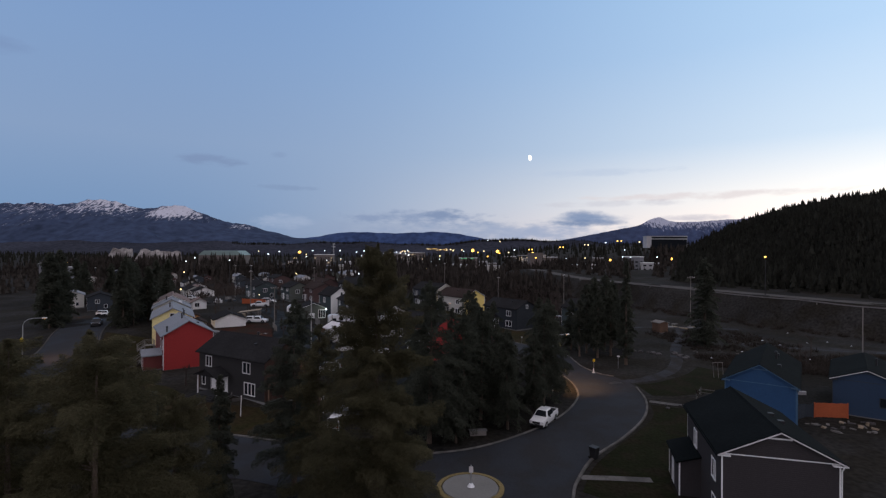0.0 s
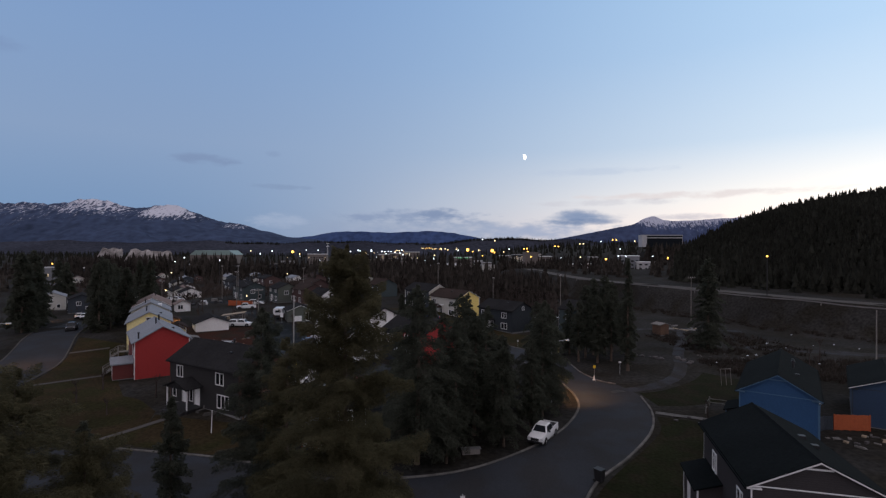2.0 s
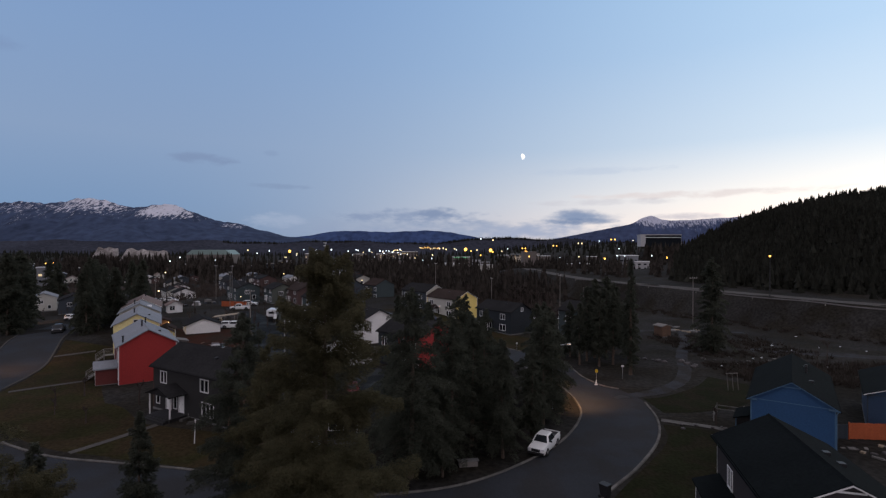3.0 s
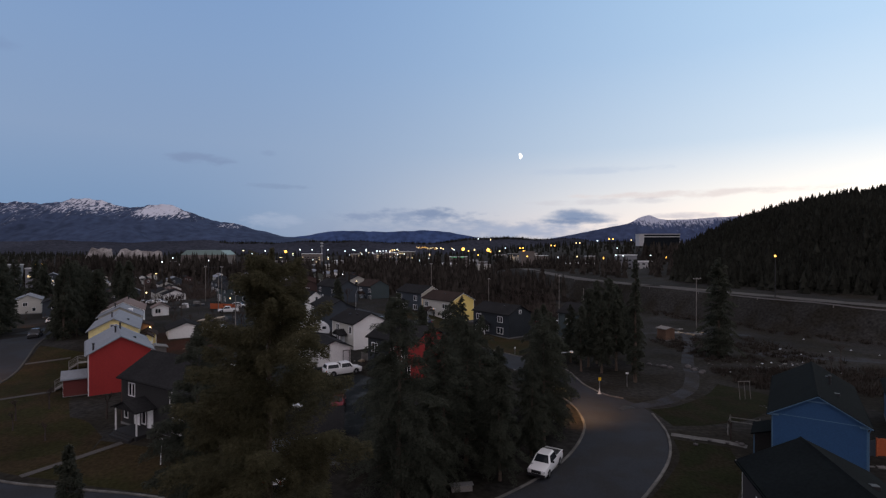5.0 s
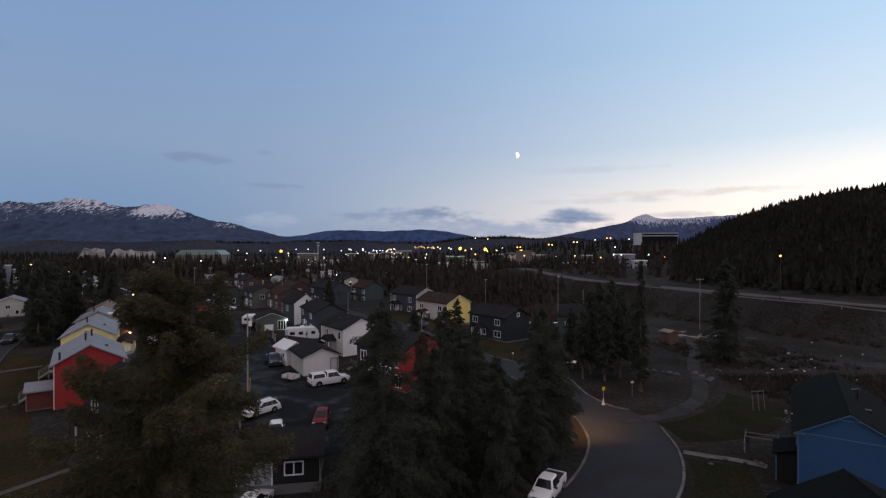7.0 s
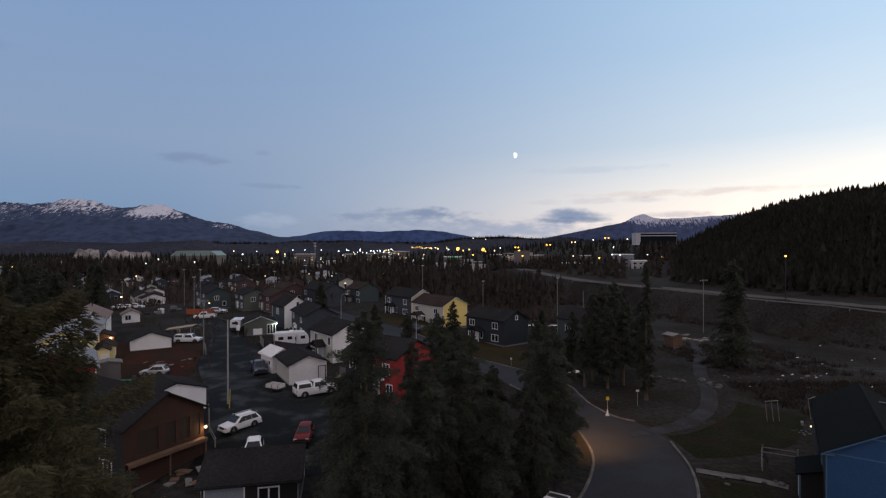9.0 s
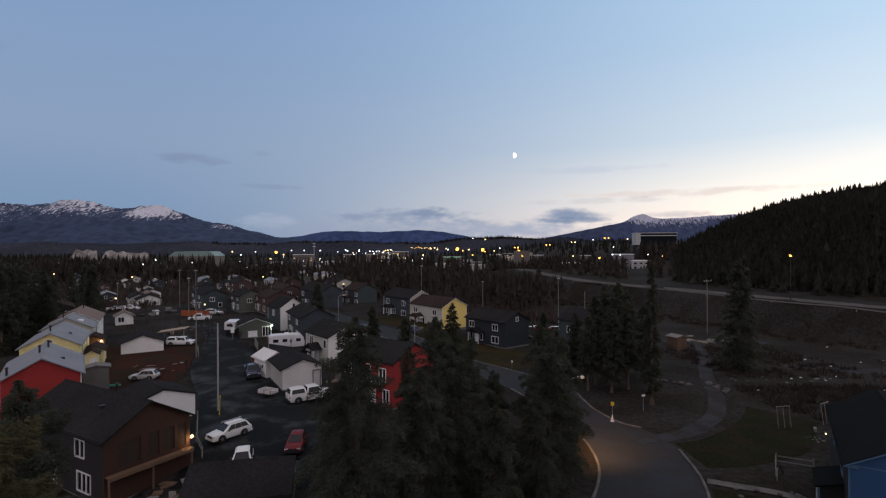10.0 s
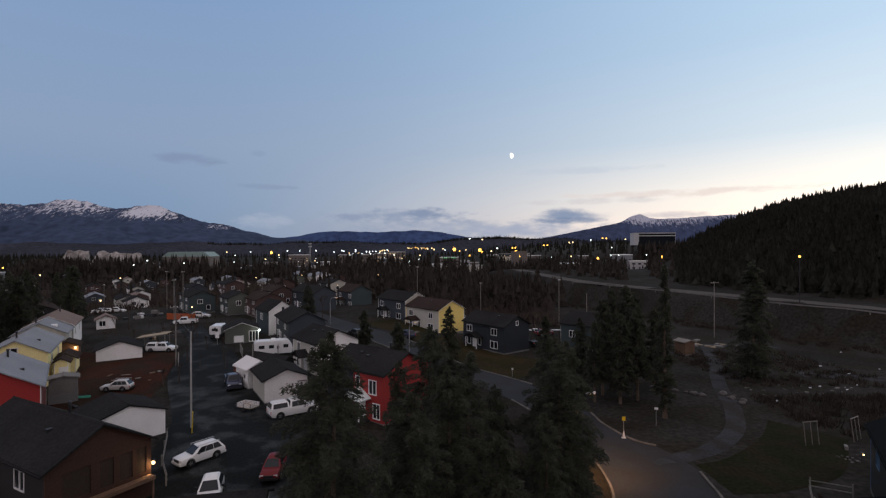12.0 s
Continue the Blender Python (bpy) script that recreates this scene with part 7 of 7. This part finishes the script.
def swing_frame(x, y, turn):
    ob = thing("swing_frame", pose(x, y, ground_z(x, y), 0, 0, turn), "bare pale timber swing frame", "swing set")
    for u in (-0.8, 0, 0.8):
        bm = bmesh.new()
        tube(bm, (u, 0, -0.1), (u, 0.3, 2.3), 0.035, 0.035, 6)
        part("post", bm, M_woodpole, ob)
    bm = bmesh.new()
    tube(bm, (-0.9, 0.3, 2.3), (0.9, 0.3, 2.3), 0.05, 0.05, 6)
    part("crossbar", bm, M_woodpole, ob)


litter("garden_stone", (40.2, 42.6, 74.2, 76.0), 14, [M_stone, M_foundation], "small pale stone scattered by the shed", 47, 0.06, 0.16, 0.6)
swing_frame(40.2, 78.6, 10)
swing_frame(45.8, 79.8, 30)


def notice_board(x, y, turn):
    ob = thing("utility_box", pose(x, y, ground_z(x, y), 0, 0, turn), "low grey-brown utility box under the spruces", "utility box")
    part("box", boxed(-0.85, 0.85, -0.25, 0.25, 0.0, 0.5, bevel=0.03), M_woodpole, ob)
    part("lid", boxed(-0.95, 0.95, -0.32, 0.32, 0.5, 0.57, bevel=0.02), M_foundation, ob)


notice_board(2.3, 53.2, 10)


def deck(m, w, d, high, label):
    ob = thing("deck", m, label, "deck")
    n = int(w / 0.15)
    first = None
    for k in range(n):
        if first is None:
            first = part("plank", boxed(-0.07, 0.07, 0, d, high - 0.04, high), M_deck, ob)
            o = first
        else:
            o = new("plank", first.data)
            o.parent = ob
        o.matrix_local = pose(-w / 2 + (k + 0.5) * w / n, 0, 0)
    part("edge_beam", boxed(-w / 2, w / 2, -0.06, 0.0, high - 0.26, high + 0.02), M_deck, ob)
    for x in (-w / 2 + 0.1, 0, w / 2 - 0.1):
        part("post", boxed(x - 0.06, x + 0.06, 0.05, 0.17, -0.3, high - 0.05), M_deck, ob)
    return ob


deck(pose(-20.7, 62.6, 0.9, 0, 0, 60.6), 6.8, 0.7, 2.3, "brown stained timber deck along the gable end")


def entry_stair(m, label):
    """A landing with four open treads down to the lawn and a hand rail on each side."""
    ob = thing("entry_stair", m, label, "stairs")
    part("landing", boxed(0, 1.6, -0.7, 0.7, 0.86, 0.92, bevel=0.01), M_greywood, ob)
    for k in range(4):
        x, z = -0.28 * (k + 1), 0.92 - 0.18 * (k + 1)
        part("tread", boxed(x, x + 0.27, -0.62, 0.62, z - 0.04, z, bevel=0.008), M_greywood, ob)
    for s in (-0.68, 0.68):
        for x, z in ((0.03, 0.86), (1.55, 0.86), (-1.1, 0.15)):
            part("post", boxed(x - 0.045, x + 0.045, s - 0.045, s + 0.045, -0.4, z + 0.95), M_greywood, ob)
        bm = bmesh.new()
        bent(bm, [(1.55, s, 1.81), (0.03, s, 1.81), (-1.1, s, 1.1)], 0.04)
        part("hand_rail", bm, M_greywood, ob)
        bm = bmesh.new()
        bent(bm, [(1.55, s, 1.35), (0.03, s, 1.35), (-1.1, s, 0.62)], 0.03)
        part("middle_rail", bm, M_greywood, ob)
        bm = bmesh.new()
        tube(bm, (0.0, s * 0.94, 0.8), (-1.15, s * 0.94, 0.05), 0.07, 0.07, 4)
        part("stringer", bm, M_greywood, ob)
    return ob


entry_stair(pose(-50.4, 79.4, ground_z(-50.4, 79.4) + 0.02, 0, 0, 38), "grey weathered timber entry stair beside the red house")
entry_stair(pose(-57.0, 90.6, ground_z(-57.0, 90.6) + 0.02, 0, 0, 38), "grey weathered timber entry stair beside the cream house")


def carport(m, label):
    ob = thing("carport", m, label, "carport")
    for x in (-2.1, 2.1):
        for y in (-1.3, 1.3):
            part("post", boxed(x - 0.06, x + 0.06, y - 0.06, y + 0.06, -0.2, 2.2 + 0.12 * (x + 2.1)), M_woodpole, ob)
    for y in (-1.35, 1.29):
        bm = bmesh.new()
        box(bm, -2.5, 2.5, y, y + 0.06, 0, 0.16, turn=Matrix.Translation((0, 0, 2.45)) @ Matrix.Rotation(radians(-7), 4, "Y"))
        part("beam", bm, M_greywood, ob)
    for k in range(16):
        bm = bmesh.new()
        u = -2.55 + k * 0.32
        box(bm, u, u + 0.3, -1.6, 1.6, 0.17, 0.2, turn=Matrix.Translation((0, 0, 2.45)) @ Matrix.Rotation(radians(-7), 4, "Y"))
        part("roof_board", bm, M_wood, ob)


carport(pose(-49.5, 119.5, ground_z(-49.5, 119.5), 0, 0, 12), "open timber carport with a sloping board roof")
litter("crate", (-58, -52, 126, 140), 12, [M_greywood, M_stone, M_black, M_wood], "weathered crate among yard clutter", 41, 0.3, 0.9, 0.8)
litter("crate", (-82, -74, 160, 172), 12, [M_greywood, M_sid_slate, M_black, M_trimgrey], "covered bundle among yard clutter", 42, 0.4, 1.3, 0.8)
litter("scrap_board", (-47, -38, 98, 104), 6, [M_greywood, M_deck], "loose board lying in the yard", 44, 0.2, 0.7, 0.2)


def canoe(x, y, turn, mat, label):
    bm = bmesh.new()
    rings = []
    for k in range(11):
        t = -1 + 2 * k / 10
        w, h = 0.42 * math.sqrt(max(0.001, 1 - t * t)), 0.38 + 0.1 * t * t
        rings.append([bm.verts.new((t * 2.2, w * math.cos(a), 0.02 + h * math.sin(a))) for a in (0, 0.5, 1.1, math.pi / 2, 2.04, 2.64, math.pi)])
    for r, s in zip(rings, rings[1:]):
        for k in range(6):
            bm.faces.new((r[k], r[k + 1], s[k + 1], s[k]))
    bmesh.ops.recalc_face_normals(bm, faces=bm.faces)
    ob = tagged(mesh_object("canoe", bm, mat, smooth=True), label, "canoe")
    ob.matrix_world = pose(x, y, ground_z(x, y) + 0.02, 0, 0, turn) @ Matrix.Scale(0.62, 4)


canoe(-44.2, 93.0, 5, M_green_plastic, "green canoe lying upside down in the yard")

# ---- the town along the valley ----
def town_building(x, y, w, d, h, mat, roofmat, label, lit, turn=0.0, z=None, pitched=False, strip=True):
    ob = thing("town_building", pose(x, y, ground_z(x, y) - 0.5 if z is None else z, 0, 0, turn), label, "building", "town buildings")
    part("wall", boxed(-w / 2, w / 2, 0, d, 0, h), mat, ob)
    bm = bmesh.new()
    if pitched:
        prism(bm, [(-w / 2 - 0.6, h), (w / 2 + 0.6, h), (w / 2 - w * 0.12, h + d * 0.14), (-w / 2 + w * 0.12, h + d * 0.14)], d, None)
    else:
        box(bm, -w / 2 - 0.3, w / 2 + 0.3, -0.3, d + 0.3, h, h + 0.6)
    part("roof", bm, roofmat, ob)
    r = random.Random(int(x * 7 + y))
    n = max(2, int(w / 4))
    rows = max(1, int(h / 3.6))
    for j in range(rows if lit else 0):
        for k in range(n):
            u = -w / 2 + (k + 0.5) * w / n
            on = r.random() < lit * 0.45
            wide = w / n * r.uniform(0.14, 0.34)
            part("window", boxed(u - wide, u + wide, -0.06, 0.05, 1.0 + j * 3.6, 2.3 + j * 3.6), M_litwin if on else M_glass, ob)
    return ob


M_arena = material("pale_green_metal_roof", (0.2, 0.28, 0.265), 0.6, 0.1, 0.1, 1.0)
M_panel = material("pale_concrete_panels", (0.42, 0.42, 0.43), 0.8, 0.12, 0.1, 1.0)
M_panel_mid = material("grey_concrete_panels", (0.17, 0.175, 0.19), 0.8, 0.12, 0.1, 1.0)
M_panel_dark = material("dull_brown_panels", (0.14, 0.12, 0.11), 0.8, 0.15, 0.1, 1.0)
town_building(-296, 622, 52, 40, 18.5, M_panel_dark, M_arena, "large arena with a pale green metal roof", 0.0, 8, pitched=True)
institution = town_building(230.5, 562, 42, 18, 12.6, M_panel, M_panel, "large pale flat-roofed institution on the hillside", 0.0, -8, z=22.5)
part("window_band", boxed(-16.0, 20.7, -0.1, 0.05, -0.5, 9.4), M_glass, institution, "long dark ribbon of windows")
part("ledge", boxed(-16.0, 20.9, -0.5, 0.05, 9.7, 10.1), M_white, institution)
part("window_band", boxed(-16.0, 20.7, -0.1, 0.05, 10.3, 12.2), M_glass, institution, "long dark ribbon of windows")
town_building(166, 478, 17, 12, 17, M_panel_mid, M_white, "lit pale office block beside the highway", 0.35, -6)
town_building(178, 470, 15, 10, 11, M_panel, M_white, "lower lit pale wing of the office block", 0.3, -6)
town_building(100, 640, 17, 14, 19, M_panel_dark, M_panel_dark, "plain brown warehouse behind the highway", 0.0, 4)
station = town_building(14, 640, 22, 10, 13.5, M_panel_dark, M_white, "filling station under a green lit canopy", 0.6, 3)
M_green_lamp = material("green_sign_lamp", (0.1, 0.6, 0.2), 0.5, 0.0, emit=(0.15, 1.0, 0.35), strength=0.3)
part("canopy_sign", boxed(-9, 8, -0.6, -0.35, 12.7, 13.4), M_green_lamp, station, "green lit canopy edge")
town_building(130, 496, 9, 9, 9.5, M_sid_brick, M_white, "small brown roadside house with a pale roof", 0.0, 12, pitched=True)
town_building(140, 500, 8, 7, 9.6, M_panel_dark, M_white, "small shed with a pale roof beside the highway", 0.0, 12)
town_building(123, 470, 4, 4, 6.5, M_white, M_white, "small white hut beside the highway", 0.0, 0, pitched=True)
town_building(-214, 800, 30, 14, 17.6, M_panel_dark, M_white, "long low store with a pale lit roof edge", 0.5, 2)
for x, w in ((-128, 26), (-104, 26), (-76, 30), (-170, 22)):
    town_building(x, 950, w, 14, 15.5, M_panel_dark, M_white, "long low store with a pale roof and lit front", 0.7, 3)
for x, w, h in ((-250, 7, 15), (-238, 7, 13)):
    town_building(x, 300, w, 8, h, M_panel_mid, M_panel, "pale block with lit windows at the edge of the houses", 0.4, 30)
rng = random.Random(31)
for k in range(40):
    y = rng.uniform(480, 950)
    x = rng.uniform(-0.75, 0.28) * y
    w = rng.uniform(10, 26)
    town_building(x, y, w, rng.uniform(9, 16), rng.uniform(4.5, 9), rng.choice([M_panel_dark, M_panel_dark, M_sid_slate, M_sid_beige, M_panel]), rng.choice([M_panel_dark, M_panel, M_panel, M_white]), "low town building with some lit windows", rng.choice([0.1, 0.3, 0.5]), rng.uniform(-25, 25))


def radio_mast(x, y, tall):
    ob = thing("radio_mast", pose(x, y, ground_z(x, y)), "slim pale lattice mast above the town", "mast")
    for a in (0, 120, 240):
        bm = bmesh.new()
        u = Vector((math.cos(radians(a)), math.sin(radians(a)), 0))
        tube(bm, u * 1.4, u * 0.4 + Vector((0, 0, tall)), 0.3, 0.2, 5)
        part("leg", bm, M_steel, ob)
    for z in (0.84, 0.98):
        bm = bmesh.new()
        tube(bm, (-2.6, 0, tall * z), (2.6, 0, tall * z), 0.5, 0.5, 6)
        part("platform", bm, M_white, ob)


radio_mast(-222, 900, 36)


def far_lamp(x, y, z, r, mat, label):
    """A lamp on its pole in the town."""
    g = ground_z(x, y)
    ob = thing("street_lamp", pose(x, y, g), label, "street lamp", "town lamps")
    bm = bmesh.new()
    tube(bm, (0, 0, -0.5), (0, 0, z - g), 0.14, 0.1, 5)
    part("pole", bm, M_black, ob)
    # head sphere oversized so its shape takes in the lamp's glow
    bm = bmesh.new()
    bmesh.ops.create_icosphere(bm, subdivisions=1, radius=r)
    o = part("lamp_head", bm, mat, ob)
    o.matrix_local = pose(0, 0, z - g)


# the brightest, then district by district: x, y, height, colour (s sodium, w warm, c cool, p pink)
for x, y, z, r in [(110, 740, 13.4, 3.3), (22, 720, 18.2, 2.4), (58.6, 740, 17.0, 2.4), (-202, 640, 15.2, 1.7), (184.6, 440, 12.3, 1.1), (144.3, 480, 10.4, 1.0)]:
    far_lamp(x, y, z, r, M_sodium, "orange sodium street lamp in the town")
HIGHWAY_SIDE = [(7, 800, 18.9, "w"), (10, 800, 17.1, "c"), (41, 780, 17.2, "w"), (31, 760, 15.6, "s"), (63.5, 760, 14.4, "s"), (36, 600, 11.6, "s"), (75, 740, 15.4, "w"), (90, 800, 19.4, "c"), (107.5, 760, 20, "s"),
                (112, 760, 20, "s"), (96, 620, 10, "s"), (107, 500, 11, "c"), (130.6, 520, 11.5, "w"), (152.6, 470, 13.4, "c"), (159.5, 470, 13.2, "c"), (184, 470, 13.5, "c"), (184, 560, 20, "c")]
UPHILL = [(153.5, 760, 23.8, "s"), (158.5, 760, 23.8, "s"), (200.5, 800, 28, "w"), (206, 800, 28, "w"), (221.7, 760, 31, "c"), (239, 760, 33.5, "s"), (244.5, 760, 33.5, "s"), (250, 700, 31, "w"), (60, 1000, 38, "c"), (84, 1000, 36, "w")]
CENTRE = [(-181, 900, 14, "c"), (-167, 900, 16.4, "c"), (-151.5, 950, 16.8, "c"), (-117.6, 700, 11.5, "c"), (-124.4, 900, 14.5, "c"), (-119.5, 900, 14, "c"), (-104, 800, 11.6, "c"), (-108.5, 900, 14.5, "c"),
          (-99, 950, 15.8, "w"), (-94, 950, 16.9, "c"), (-59, 700, 11.2, "c"), (-70, 720, 10.9, "c"), (-231, 800, 16.7, "c"), (-212, 800, 16.7, "c"), (-199, 850, 16.5, "c"), (-193, 640, 12.4, "w")]
NEAR_CENTRE = [(-22, 640, 11.3, "w"), (-19, 900, 18.7, "w"), (-12, 900, 19.7, "w"), (-7.5, 900, 17.7, "w"), (-249.5, 700, 15.5, "c"), (-239, 600, 16.4, "w"), (-197, 520, 13.8, "c")]
AMONG_HOUSES = [(-237, 300, 9.9, "s"), (-232.5, 300, 10.3, "s"), (-181, 260, 8.3, "w"), (-129.4, 210, 7.3, "w"), (-131.8, 240, 7.9, "w"), (-174.6, 320, 11, "c"), (-190, 360, 12.5, "c"), (-150.7, 330, 11.6, "c")]
LAMP = {"s": (M_sodium, 0.0014, "small orange street lamp in the town"), "w": (M_warm, 0.00115, "small warm street lamp in the town"), "c": (M_cool, 0.00105, "small white street lamp in the town")}
for x, y, z, c in HIGHWAY_SIDE + UPHILL + CENTRE + NEAR_CENTRE + AMONG_HOUSES:
    mat, size, label = LAMP[c]
    far_lamp(x, y, z, size * y, mat, label)
rng = random.Random(33)
for k in range(16):
    y = rng.uniform(1080, 1160)
    far_lamp((-0.062 + 0.04 * (k + rng.random()) / 16) * y, y, 19.5 + rng.uniform(-1.5, 2.5), rng.uniform(0.5, 0.85), rng.choice([M_sodium, M_sodium, M_warm]), "small orange street lamp in the town")
for k in range(16):
    y = rng.uniform(820, 960)
    far_lamp(rng.triangular(-0.2, -0.07, -0.13) * y, y, 12.5 + rng.uniform(-1.5, 4), rng.uniform(0.45, 0.9), rng.choice([M_cool, M_cool, M_warm]), "small lit street lamp in the town")
for k in range(18):
    y = rng.uniform(480, 760)
    far_lamp(rng.uniform(-0.4, 0.02) * y, y, ground_z(-50, y) + rng.uniform(8, 13), rng.uniform(0.3, 0.5), rng.choice([M_warm, M_cool]), "small lit street lamp in the town")
for k in range(14):
    y = rng.uniform(215, 420)
    x = rng.uniform(-0.85, 0.05) * y
    far_lamp(x, y, ground_z(x, y) + rng.uniform(4, 7), rng.uniform(0.16, 0.28), rng.choice([M_warm, M_warm, M_cool]), "small lit lamp among the houses")
far_lamp(89.6, 149.4, 17.8, 0.3, M_sodium, "tall highway lamp with a lit orange head")
rail("guard_rail", offset(HIGHWAY[:5], -6.0), 0.45, "grey steel guard rail along the highway")
